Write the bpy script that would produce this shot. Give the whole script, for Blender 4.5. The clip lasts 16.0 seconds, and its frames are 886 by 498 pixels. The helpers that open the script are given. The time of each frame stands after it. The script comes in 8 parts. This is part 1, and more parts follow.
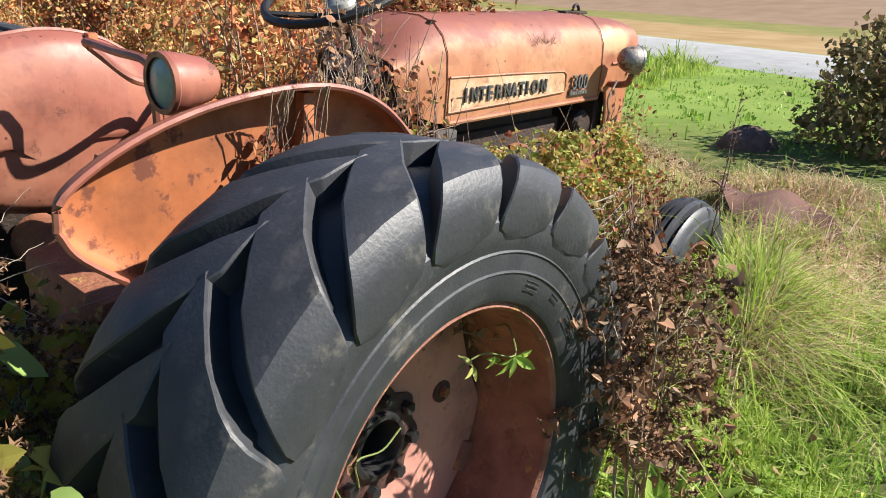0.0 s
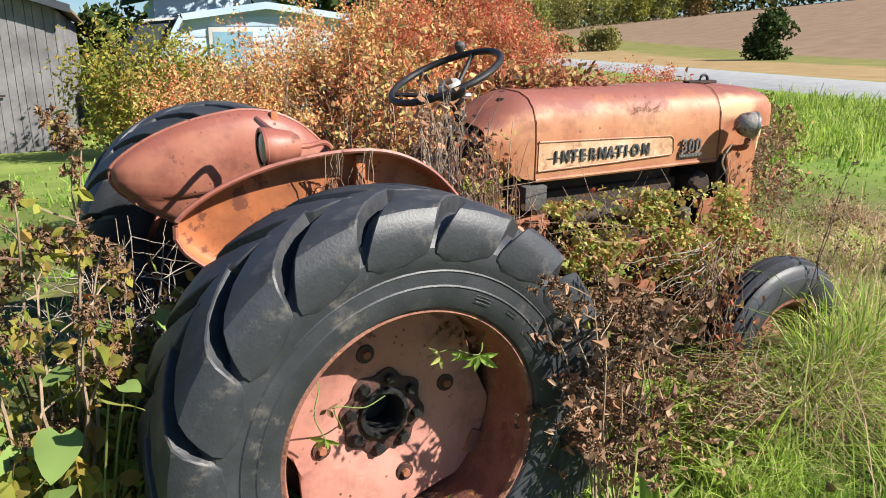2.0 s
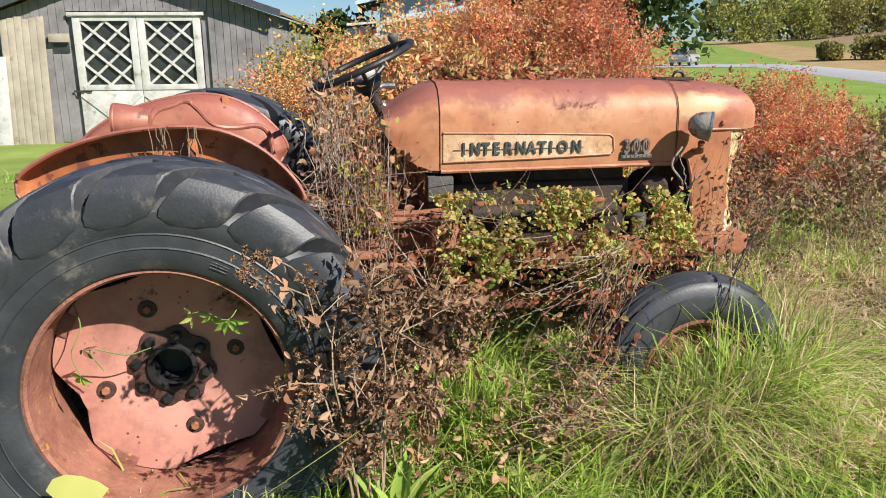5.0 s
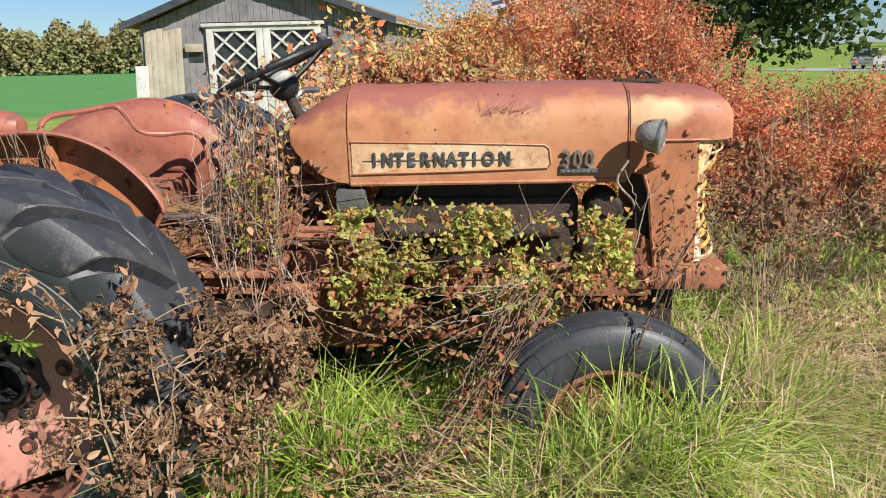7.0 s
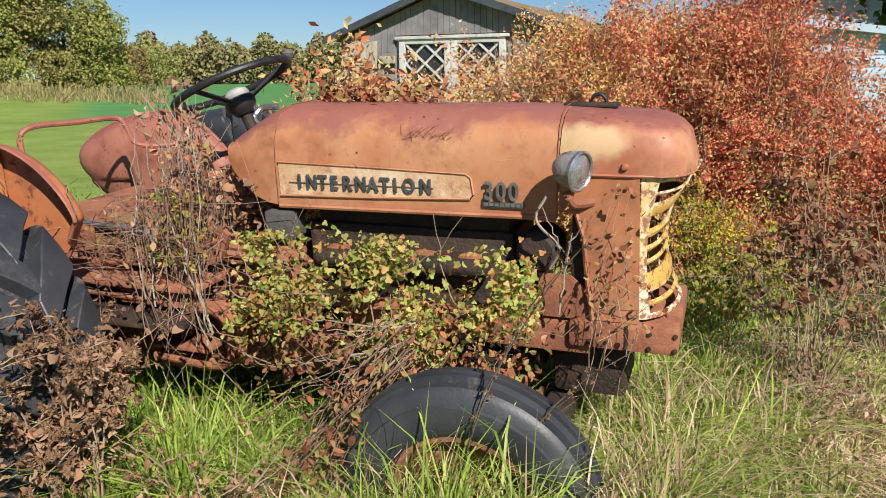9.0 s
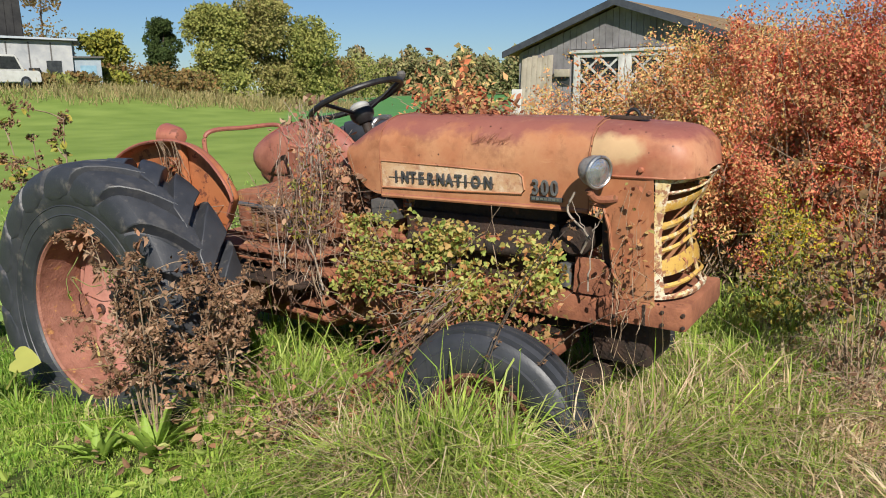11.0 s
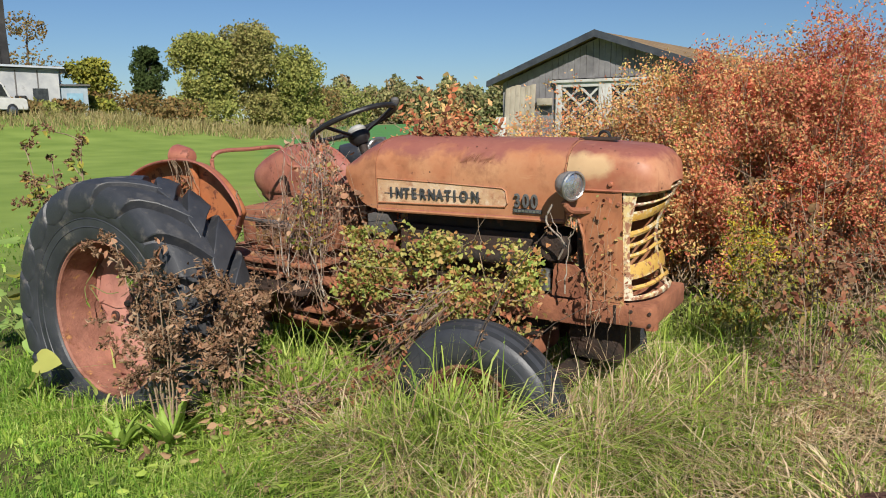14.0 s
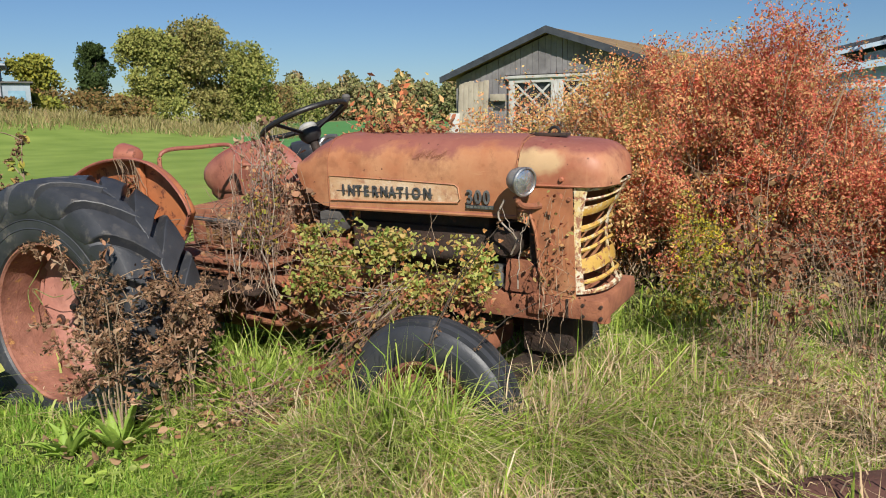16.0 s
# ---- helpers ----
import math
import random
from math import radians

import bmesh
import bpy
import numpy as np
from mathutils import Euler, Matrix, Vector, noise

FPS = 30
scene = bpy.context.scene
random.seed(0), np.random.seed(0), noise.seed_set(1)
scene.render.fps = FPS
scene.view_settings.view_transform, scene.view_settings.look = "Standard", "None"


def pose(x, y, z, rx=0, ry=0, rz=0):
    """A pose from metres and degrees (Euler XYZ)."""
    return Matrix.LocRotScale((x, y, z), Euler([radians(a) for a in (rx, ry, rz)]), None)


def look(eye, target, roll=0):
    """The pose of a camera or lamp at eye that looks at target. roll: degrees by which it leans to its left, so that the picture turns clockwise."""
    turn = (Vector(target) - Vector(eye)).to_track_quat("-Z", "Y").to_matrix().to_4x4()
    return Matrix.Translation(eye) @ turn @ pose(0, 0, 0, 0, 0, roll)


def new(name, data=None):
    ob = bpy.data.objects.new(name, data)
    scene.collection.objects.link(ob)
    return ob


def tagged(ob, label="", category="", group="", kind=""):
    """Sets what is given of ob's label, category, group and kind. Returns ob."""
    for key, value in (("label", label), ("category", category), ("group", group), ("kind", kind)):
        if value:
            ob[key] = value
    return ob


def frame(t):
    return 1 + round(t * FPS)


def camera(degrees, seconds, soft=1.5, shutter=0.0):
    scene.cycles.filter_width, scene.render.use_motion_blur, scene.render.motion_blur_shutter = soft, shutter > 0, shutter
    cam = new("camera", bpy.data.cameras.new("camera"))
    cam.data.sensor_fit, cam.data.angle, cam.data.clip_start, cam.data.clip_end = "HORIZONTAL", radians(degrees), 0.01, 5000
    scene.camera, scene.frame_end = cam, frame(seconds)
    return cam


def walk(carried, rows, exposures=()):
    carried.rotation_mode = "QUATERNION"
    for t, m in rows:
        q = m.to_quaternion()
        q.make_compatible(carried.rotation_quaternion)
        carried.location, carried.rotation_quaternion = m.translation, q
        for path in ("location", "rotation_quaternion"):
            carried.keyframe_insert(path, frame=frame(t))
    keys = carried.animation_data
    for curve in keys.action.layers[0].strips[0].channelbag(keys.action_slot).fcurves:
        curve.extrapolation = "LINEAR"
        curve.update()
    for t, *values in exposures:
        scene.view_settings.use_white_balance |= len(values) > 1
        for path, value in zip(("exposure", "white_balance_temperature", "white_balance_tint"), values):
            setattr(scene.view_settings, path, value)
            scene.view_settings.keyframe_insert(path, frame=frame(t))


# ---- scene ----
cam = camera(60.0, 16.0, 1.0)
PATH = [
    (0, (-0.666, -1.654, 1.471), (0.677, -0.325, 0.816), 2.0),
    (0.5, (-0.425, -1.816, 1.503), (0.627, -0.219, 0.917), 1.6),
    (1, (-0.34, -2.014, 1.513), (0.513, -0.294, 0.954), -1.0),
    (1.5, (-0.41, -2.267, 1.521), (0.355, -0.5, 0.982), -1.6),
    (2, (-0.399, -2.43, 1.557), (0.35, -0.651, 1.037), -0.8),
    (2.5, (-0.258, -2.693, 1.539), (0.321, -0.848, 1.028), -1.7),
    (3, (-0.11, -2.831, 1.531), (0.354, -0.954, 1.021), -1.7),
    (3.5, (0.136, -2.775, 1.502), (0.594, -0.901, 0.972), -0.9),
    (3.7, (0.217, -2.787, 1.507), (0.675, -0.914, 0.976), -0.5),
    (5.8, (1.128, -2.767, 1.481), (0.99, -0.829, 1.008), -0.5),
    (6, (1.212, -2.753, 1.484), (1.024, -0.818, 1.015), -0.4),
    (6.5, (1.419, -2.569, 1.457), (1.222, -0.636, 0.981), -0.3),
    (7, (1.619, -2.458, 1.457), (1.369, -0.533, 0.978), -1.1),
    (7.5, (1.899, -2.464, 1.453), (1.375, -0.59, 0.995), -3.0),
    (8, (2.092, -2.337, 1.446), (1.522, -0.476, 0.986), -3.3),
    (8.5, (2.271, -2.157, 1.468), (1.705, -0.296, 1.003), -3.1),
    (9, (2.484, -2.002, 1.467), (1.676, -0.227, 1.023), -0.6),
    (9.2, (2.539, -1.998, 1.466), (1.584, -0.297, 1.026), -0.8),
    (11.3, (3.178, -2.326, 1.486), (1.943, -0.807, 1.079), -0.9),
    (11.5, (3.196, -2.367, 1.471), (1.963, -0.845, 1.071), -1.4),
    (12, (3.224, -2.428, 1.472), (2.01, -0.882, 1.103), -1.1),
    (12.5, (3.244, -2.46, 1.468), (2.049, -0.895, 1.117), -0.7),
    (13, (3.258, -2.476, 1.478), (2.072, -0.898, 1.156), -0.6),
    (13.5, (3.275, -2.486, 1.472), (2.089, -0.909, 1.143), -0.5),
    (14, (3.294, -2.512, 1.466), (2.092, -0.95, 1.126), -0.4),
    (14.5, (3.306, -2.512, 1.464), (2.084, -0.968, 1.114), -0.9),
    (15, (3.302, -2.506, 1.468), (2.087, -0.958, 1.114), -1.4),
    (15.5, (3.298, -2.504, 1.469), (2.147, -0.908, 1.114), -1.0),
    (16, (3.303, -2.503, 1.468), (2.194, -0.876, 1.117), -0.7),
]
walk(cam, [(t, look(eye, target, roll)) for t, eye, target, roll in PATH], [(0.0, 1.10), (0.8, 1.03), (2.5, 0.98), (3.5, 0.92), (6.0, 0.82), (9.0, 0.59), (11.5, 0.45), (16.0, 0.43)])

# ---- daylight: low autumn sun from the front right of the tractor ----
SUN_FROM = Vector((0.60, -0.54, 0.63)).normalized()
world = bpy.data.worlds.new("sky")
world.use_nodes = True
scene.world = world
wn = world.node_tree.nodes
sky = wn.new("ShaderNodeTexSky")
sky.sky_type = "NISHITA"
sky.sun_disc = False
sky.sun_elevation = math.asin(SUN_FROM.z)
sky.sun_rotation = math.atan2(SUN_FROM.x, SUN_FROM.y)
sky.altitude = 200
sky.air_density = 1.0
sky.dust_density = 0.1
sky.ozone_density = 3.0
wn["Background"].inputs["Strength"].default_value = 0.045
tint = wn.new("ShaderNodeMix")
tint.data_type, tint.blend_type = "RGBA", "MULTIPLY"
tint.inputs[0].default_value = 1.0
tint.inputs[7].default_value = (0.80, 1.0, 1.26, 1)
world.node_tree.links.new(sky.outputs[0], tint.inputs[6])
world.node_tree.links.new(tint.outputs[2], wn["Background"].inputs["Color"])
sun = new("sun", bpy.data.lights.new("sun", "SUN"))
sun.data.energy = 5.0
sun.data.angle = radians(0.55)
sun.data.color = (1.0, 0.95, 0.87)
sun.matrix_world = look(SUN_FROM * 30, (0, 0, 0))

# ---- materials ----
def mat(name, c1, c2, scale=6.0, rough=0.7, metal=0.0, bump=0.25, bscale=90.0, patches=None, pscale=3.0, plim=0.58, psoft=0.06, spec=0.4):
    """Two colours mixed by a coarse noise, patches of further colours, and a fine relief."""
    m = bpy.data.materials.new(name)
    m.use_nodes = True
    nt, N = m.node_tree, m.node_tree.nodes
    L = nt.links.new
    b = N["Principled BSDF"]
    b.inputs["Roughness"].default_value, b.inputs["Metallic"].default_value = rough, metal
    b.inputs["Specular IOR Level"].default_value = spec
    co = N.new("ShaderNodeTexCoord")
    n1 = N.new("ShaderNodeTexNoise")
    n1.inputs["Scale"].default_value, n1.inputs["Detail"].default_value, n1.inputs["Roughness"].default_value = scale, 9, 0.65
    L(co.outputs["Object"], n1.inputs["Vector"])
    r1 = N.new("ShaderNodeValToRGB")
    r1.color_ramp.elements[0].position, r1.color_ramp.elements[1].position = 0.35, 0.66
    r1.color_ramp.elements[0].color, r1.color_ramp.elements[1].color = (*c1, 1), (*c2, 1)
    L(n1.outputs["Fac"], r1.inputs["Fac"])
    out = r1.outputs["Color"]
    for k, pc in enumerate(patches or ()):
        n2 = N.new("ShaderNodeTexNoise")
        n2.inputs["Scale"].default_value, n2.inputs["Detail"].default_value, n2.inputs["Roughness"].default_value = pscale * (1 + 1.7 * k), 10, 0.7
        mp = N.new("ShaderNodeMapping")
        mp.inputs["Location"].default_value = (7.3 * (k + 1), 3.1 * k, 1.7)
        L(co.outputs["Object"], mp.inputs["Vector"])
        L(mp.outputs[0], n2.inputs["Vector"])
        r2 = N.new("ShaderNodeMapRange")
        r2.inputs["From Min"].default_value, r2.inputs["From Max"].default_value = plim, plim + psoft
        L(n2.outputs["Fac"], r2.inputs["Value"])
        mx = N.new("ShaderNodeMix")
        mx.data_type = "RGBA"
        mx.inputs["B"].default_value = (*pc, 1)
        mx.inputs[7].default_value = (*pc, 1)
        L(r2.outputs[0], mx.inputs[0])
        L(out, mx.inputs[6])
        out = mx.outputs[2]
    L(out, b.inputs["Base Color"])
    if bump:
        n3 = N.new("ShaderNodeTexNoise")
        n3.inputs["Scale"].default_value, n3.inputs["Detail"].default_value = bscale, 6
        L(co.outputs["Object"], n3.inputs["Vector"])
        bp = N.new("ShaderNodeBump")
        bp.inputs["Strength"].default_value, bp.inputs["Distance"].default_value = bump, 0.01
        L(n3.outputs["Fac"], bp.inputs["Height"])
        L(bp.outputs[0], b.inputs["Normal"])
        rr = N.new("ShaderNodeMapRange")
        rr.inputs["To Min"].default_value, rr.inputs["To Max"].default_value = max(rough - 0.12, 0.05), min(rough + 0.12, 1)
        L(n1.outputs["Fac"], rr.inputs["Value"])
        L(rr.outputs[0], b.inputs["Roughness"])
    return m


def palette_mat(name, colours, rough=0.75, glow_through=0.35, spec=0.25, clump=0.0):
    """Leaves and blades: every piece takes its own colour out of a palette, and lets some light through."""
    m = bpy.data.materials.new(name)
    m.use_nodes = True
    N, L = m.node_tree.nodes, m.node_tree.links.new
    b = N["Principled BSDF"]
    b.inputs["Roughness"].default_value, b.inputs["Specular IOR Level"].default_value = rough, spec
    g = N.new("ShaderNodeNewGeometry")
    r = N.new("ShaderNodeValToRGB")
    r.color_ramp.interpolation = "LINEAR"
    e = r.color_ramp.elements
    e[0].position, e[0].color = 0.0, (*colours[0], 1)
    e[1].position, e[1].color = 1.0, (*colours[-1], 1)
    for k, c in enumerate(colours[1:-1]):
        x = e.new((k + 1) / (len(colours) - 1))
        x.color = (*c, 1)
    co = N.new("ShaderNodeTexCoord")
    drift = N.new("ShaderNodeTexNoise")
    drift.inputs["Scale"].default_value, drift.inputs["Detail"].default_value = 2.6, 6
    L(co.outputs["Object"], drift.inputs["Vector"])
    dr = N.new("ShaderNodeMapRange")
    dr.inputs["From Min"].default_value, dr.inputs["From Max"].default_value = 0.32, 0.68
    L(drift.outputs["Fac"], dr.inputs["Value"])
    pick = N.new("ShaderNodeMix")
    pick.inputs[0].default_value = clump
    L(g.outputs["Random Per Island"], pick.inputs[2])
    L(dr.outputs[0], pick.inputs[3])
    L(pick.outputs[0], r.inputs["Fac"])
    n1 = N.new("ShaderNodeTexNoise")
    n1.inputs["Scale"].default_value, n1.inputs["Detail"].default_value = 2.2, 4
    L(co.outputs["Object"], n1.inputs["Vector"])
    hs = N.new("ShaderNodeHueSaturation")
    mr = N.new("ShaderNodeMapRange")
    mr.inputs["From Min"].default_value, mr.inputs["From Max"].default_value = 0.3, 0.7
    mr.inputs["To Min"].default_value, mr.inputs["To Max"].default_value = 0.72, 1.3
    L(n1.outputs["Fac"], mr.inputs["Value"])
    L(mr.outputs[0], hs.inputs["Value"])
    L(r.outputs["Color"], hs.inputs["Color"])
    L(hs.outputs[0], b.inputs["Base Color"])
    t = N.new("ShaderNodeBsdfTranslucent")
    L(hs.outputs[0], t.inputs["Color"])
    mx = N.new("ShaderNodeMixShader")
    mx.inputs[0].default_value = glow_through
    L(b.outputs[0], mx.inputs[1])
    L(t.outputs[0], mx.inputs[2])
    L(mx.outputs[0], N["Material Output"].inputs["Surface"])
    return m


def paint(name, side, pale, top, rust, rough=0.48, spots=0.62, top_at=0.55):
    """Old sun-bleached paint: maroon tops, part oxide and part painted-in sky reflection, faded patches, rust spots,
    run-down streaks and scratches.
    """
    m = bpy.data.materials.new(name)
    m.use_nodes = True
    N, L = m.node_tree.nodes, m.node_tree.links.new
    b = N["Principled BSDF"]
    b.inputs["Specular IOR Level"].default_value = 0.4
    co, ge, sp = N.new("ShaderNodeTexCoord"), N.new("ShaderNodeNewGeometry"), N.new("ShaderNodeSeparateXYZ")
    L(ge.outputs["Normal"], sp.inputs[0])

    def noise(scale, detail=8, stretch=(1, 1, 1), off=0.0):
        mp, n = N.new("ShaderNodeMapping"), N.new("ShaderNodeTexNoise")
        mp.inputs["Scale"].default_value, mp.inputs["Location"].default_value = stretch, (off, 2.3 * off, 0.7 * off)
        n.inputs["Scale"].default_value, n.inputs["Detail"].default_value, n.inputs["Roughness"].default_value = scale, detail, 0.66
        L(co.outputs["Object"], mp.inputs["Vector"])
        L(mp.outputs[0], n.inputs["Vector"])
        return n.outputs["Fac"]

    def ramp(src, lo, hi, amount=1.0):
        r = N.new("ShaderNodeMapRange")
        r.inputs["From Min"].default_value, r.inputs["From Max"].default_value, r.inputs["To Max"].default_value = lo, hi, amount
        L(src, r.inputs["Value"])
        return r.outputs[0]

    def calc(op, a, c):
        q = N.new("ShaderNodeMath")
        q.operation = op
        for k, v in enumerate((a, c)):
            if isinstance(v, (int, float)):
                q.inputs[k].default_value = v
            else:
                L(v, q.inputs[k])
        return q.outputs[0]

    def over(src, colour, fac):
        x = N.new("ShaderNodeMix")
        x.data_type = "RGBA"
        L(fac, x.inputs[0])
        if isinstance(src, tuple):
            x.inputs[6].default_value = (*src, 1)
        else:
            L(src, x.inputs[6])
        x.inputs[7].default_value = (*colour, 1)
        return x.outputs[2]

    big, mid = noise(2.6), noise(9, 10, off=3.1)
    c = over(side, pale, ramp(big, 0.42, 0.66, 0.85))
    dark = tuple(0.55 * v for v in side)
    c = over(c, dark, ramp(mid, 0.49, 0.68, 0.72))
    # Up-facing tops turn maroon: oxidised paint plus the sky's reflection put into the colour.
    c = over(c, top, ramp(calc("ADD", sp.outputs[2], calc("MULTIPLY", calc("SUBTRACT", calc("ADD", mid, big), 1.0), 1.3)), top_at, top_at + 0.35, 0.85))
    c = over(c, pale, ramp(noise(22, 6, (1, 1, 0.12), 5.0), 0.60, 0.74, 0.35))
    c = over(c, dark, ramp(noise(30, 6, (1, 1, 0.07), 9.0), 0.62, 0.72, 0.5))
    rusty = calc("MULTIPLY", ramp(noise(16, 12, off=6.0), spots, spots + 0.05), 0.9)
    c = over(c, rust, rusty)
    v = N.new("ShaderNodeTexVoronoi")
    v.inputs["Scale"].default_value = 34
    L(co.outputs["Object"], v.inputs["Vector"])
    c = over(c, tuple(0.5 * q for q in rust), calc("MULTIPLY", ramp(v.outputs["Distance"], 0.17, 0.10), ramp(noise(5, 4, off=12.0), 0.52, 0.62)))
    c = over(c, pale, ramp(noise(60, 3, (0.10, 1, 1), 14.0), 0.68, 0.74, 0.45))
    L(c, b.inputs["Base Color"])
    L(calc("ADD", ramp(mid, 0.3, 0.7, 0.22), calc("ADD", rough - 0.1, calc("MULTIPLY", rusty, 0.3))), b.inputs["Roughness"])
    bp = N.new("ShaderNodeBump")
    bp.inputs["Strength"].default_value, bp.inputs["Distance"].default_value = 0.35, 0.012
    L(calc("ADD", calc("MULTIPLY", noise(4.5, 2, off=2.0), 1.0), calc("ADD", calc("MULTIPLY", noise(150, 4), 0.05), calc("MULTIPLY", rusty, -0.06))), bp.inputs["Height"])
    L(bp.outputs[0], b.inputs["Normal"])
    return m


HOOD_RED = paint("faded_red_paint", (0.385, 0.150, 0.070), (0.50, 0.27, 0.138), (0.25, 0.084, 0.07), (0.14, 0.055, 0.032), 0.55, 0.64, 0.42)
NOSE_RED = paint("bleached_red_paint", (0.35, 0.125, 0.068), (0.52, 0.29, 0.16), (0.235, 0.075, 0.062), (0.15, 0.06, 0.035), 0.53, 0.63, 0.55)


def bleach(m, centre, size, colour):
    """A sun-bleached patch with a ragged edge at one place on a painted panel."""
    N, L = m.node_tree.nodes, m.node_tree.links.new
    b = N["Principled BSDF"]
    src = b.inputs["Base Color"].links[0].from_socket
    co = N.new("ShaderNodeTexCoord")
    mp = N.new("ShaderNodeMapping")
    mp.vector_type = "TEXTURE"
    mp.inputs["Location"].default_value, mp.inputs["Scale"].default_value = centre, size
    L(co.outputs["Object"], mp.inputs["Vector"])
    ln = N.new("ShaderNodeVectorMath")
    ln.operation = "LENGTH"
    L(mp.outputs[0], ln.inputs[0])
    nz = N.new("ShaderNodeTexNoise")
    nz.inputs["Scale"].default_value, nz.inputs["Detail"].default_value = 16, 8
    L(co.outputs["Object"], nz.inputs["Vector"])
    add = N.new("ShaderNodeMath")
    add.operation = "MULTIPLY_ADD"
    add.inputs[1].default_value = 1.3
    L(nz.outputs["Fac"], add.inputs[0])
    L(ln.outputs["Value"], add.inputs[2])
    r = N.new("ShaderNodeMapRange")
    r.inputs["From Min"].default_value, r.inputs["From Max"].default_value = 1.25, 1.75
    r.inputs["To Min"].default_value, r.inputs["To Max"].default_value = 0.62, 0.0
    L(add.outputs[0], r.inputs["Value"])
    mx = N.new("ShaderNodeMix")
    mx.data_type = "RGBA"
    mx.inputs[7].default_value = (*colour, 1)
    L(r.outputs[0], mx.inputs[0])
    L(src, mx.inputs[6])
    L(mx.outputs[2], b.inputs["Base Color"])


bleach(NOSE_RED, (1.82, -0.20, 1.285), (0.15, 0.12, 0.060), (0.60, 0.45, 0.24))
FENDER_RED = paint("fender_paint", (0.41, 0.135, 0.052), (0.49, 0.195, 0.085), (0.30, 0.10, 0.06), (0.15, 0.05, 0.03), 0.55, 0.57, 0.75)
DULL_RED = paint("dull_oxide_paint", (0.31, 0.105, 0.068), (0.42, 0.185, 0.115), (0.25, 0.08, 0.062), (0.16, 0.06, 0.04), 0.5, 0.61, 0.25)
RUST = mat("rust", (0.19, 0.070, 0.038), (0.34, 0.135, 0.07), 12, 0.85, 0, 0.28, 120, [(0.07, 0.035, 0.025), (0.34, 0.17, 0.06)], 9, 0.6, 0.08)
CASTING = mat("rusty_casting", (0.20, 0.072, 0.042), (0.35, 0.145, 0.08), 9, 0.8, 0, 0.5, 70, [(0.055, 0.028, 0.02), (0.42, 0.25, 0.075), (0.36, 0.12, 0.075)], 6, 0.57, 0.07)
OCHRE_CASE = mat("ochre_stained_case", (0.20, 0.10, 0.045), (0.36, 0.22, 0.08), 10, 0.8, 0, 0.4, 80, [(0.06, 0.03, 0.02), (0.30, 0.11, 0.06)], 8, 0.56, 0.07)
DARK_IRON = mat("greasy_iron", (0.02, 0.016, 0.013), (0.055, 0.032, 0.022), 12, 0.75, 0, 0.5, 90, [(0.19, 0.075, 0.04)], 7, 0.6, 0.1)
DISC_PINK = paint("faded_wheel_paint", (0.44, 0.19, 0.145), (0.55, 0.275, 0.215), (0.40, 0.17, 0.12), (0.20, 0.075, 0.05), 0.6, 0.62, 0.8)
RIM_RUST = mat("rusted_rim_paint", (0.17, 0.068, 0.045), (0.33, 0.145, 0.10), 8, 0.75, 0, 0.4, 100, [(0.18, 0.07, 0.04), (0.4, 0.2, 0.07)], 8, 0.58, 0.06)
RUBBER = mat("weathered_tyre_rubber", (0.021, 0.023, 0.027), (0.046, 0.048, 0.055), 5, 0.5, 0, 0.10, 140, [(0.080, 0.076, 0.073), (0.125, 0.112, 0.098)], 4, 0.58, 0.12, 0.55)
CREAM = mat("worn_cream_paint", (0.49, 0.285, 0.150), (0.64, 0.48, 0.31), 7, 0.62, 0, 0.15, 120, [(0.45, 0.205, 0.105), (0.68, 0.56, 0.41), (0.30, 0.12, 0.065)], 5, 0.52, 0.16)
BADGE = mat("tarnished_lettering", (0.085, 0.085, 0.09), (0.17, 0.17, 0.175), 30, 0.4, 0.6, 0.2, 200)
BADGE_GREY = mat("grey_numbers", (0.10, 0.10, 0.10), (0.19, 0.19, 0.185), 30, 0.5, 0.4, 0.2, 200)
YELLOW = mat("chipped_yellow_paint", (0.44, 0.25, 0.045), (0.54, 0.35, 0.09), 10, 0.6, 0, 0.2, 120, [(0.56, 0.48, 0.31), (0.26, 0.115, 0.055)], 13, 0.54, 0.06)
GRILLE_WHITE = mat("chipped_white_paint", (0.52, 0.37, 0.14), (0.60, 0.48, 0.25), 10, 0.6, 0, 0.2, 120, [(0.58, 0.52, 0.38), (0.27, 0.12, 0.065)], 13, 0.48, 0.06)
LAMP_METAL = mat("rust_streaked_lamp_metal", (0.26, 0.24, 0.22), (0.42, 0.38, 0.34), 12, 0.5, 0.3, 0.2, 120, [(0.24, 0.10, 0.05), (0.15, 0.07, 0.04)], 9, 0.52, 0.08)
BLACK = mat("black_bakelite", (0.012, 0.012, 0.013), (0.025, 0.024, 0.024), 20, 0.45, 0, 0.1, 120)
STEEL = mat("dull_steel", (0.28, 0.28, 0.28), (0.45, 0.45, 0.44), 20, 0.35, 0.8, 0.15, 120, [(0.2, 0.1, 0.06)], 14, 0.6, 0.05)
GREYBOX = mat("grey_painted_box", (0.065, 0.060, 0.056), (0.12, 0.112, 0.104), 14, 0.7, 0, 0.3, 90)
BARN_WOOD = mat("weathered_barn_board", (0.14, 0.132, 0.135), (0.255, 0.242, 0.245), 2.5, 0.9, 0, 0.5, 40, [(0.10, 0.095, 0.09)], 3, 0.6, 0.15)
PALE_WOOD = mat("pale_grey_board", (0.29, 0.25, 0.19), (0.42, 0.37, 0.29), 3, 0.9, 0, 0.5, 40, [(0.2, 0.17, 0.13)], 3, 0.6, 0.1)
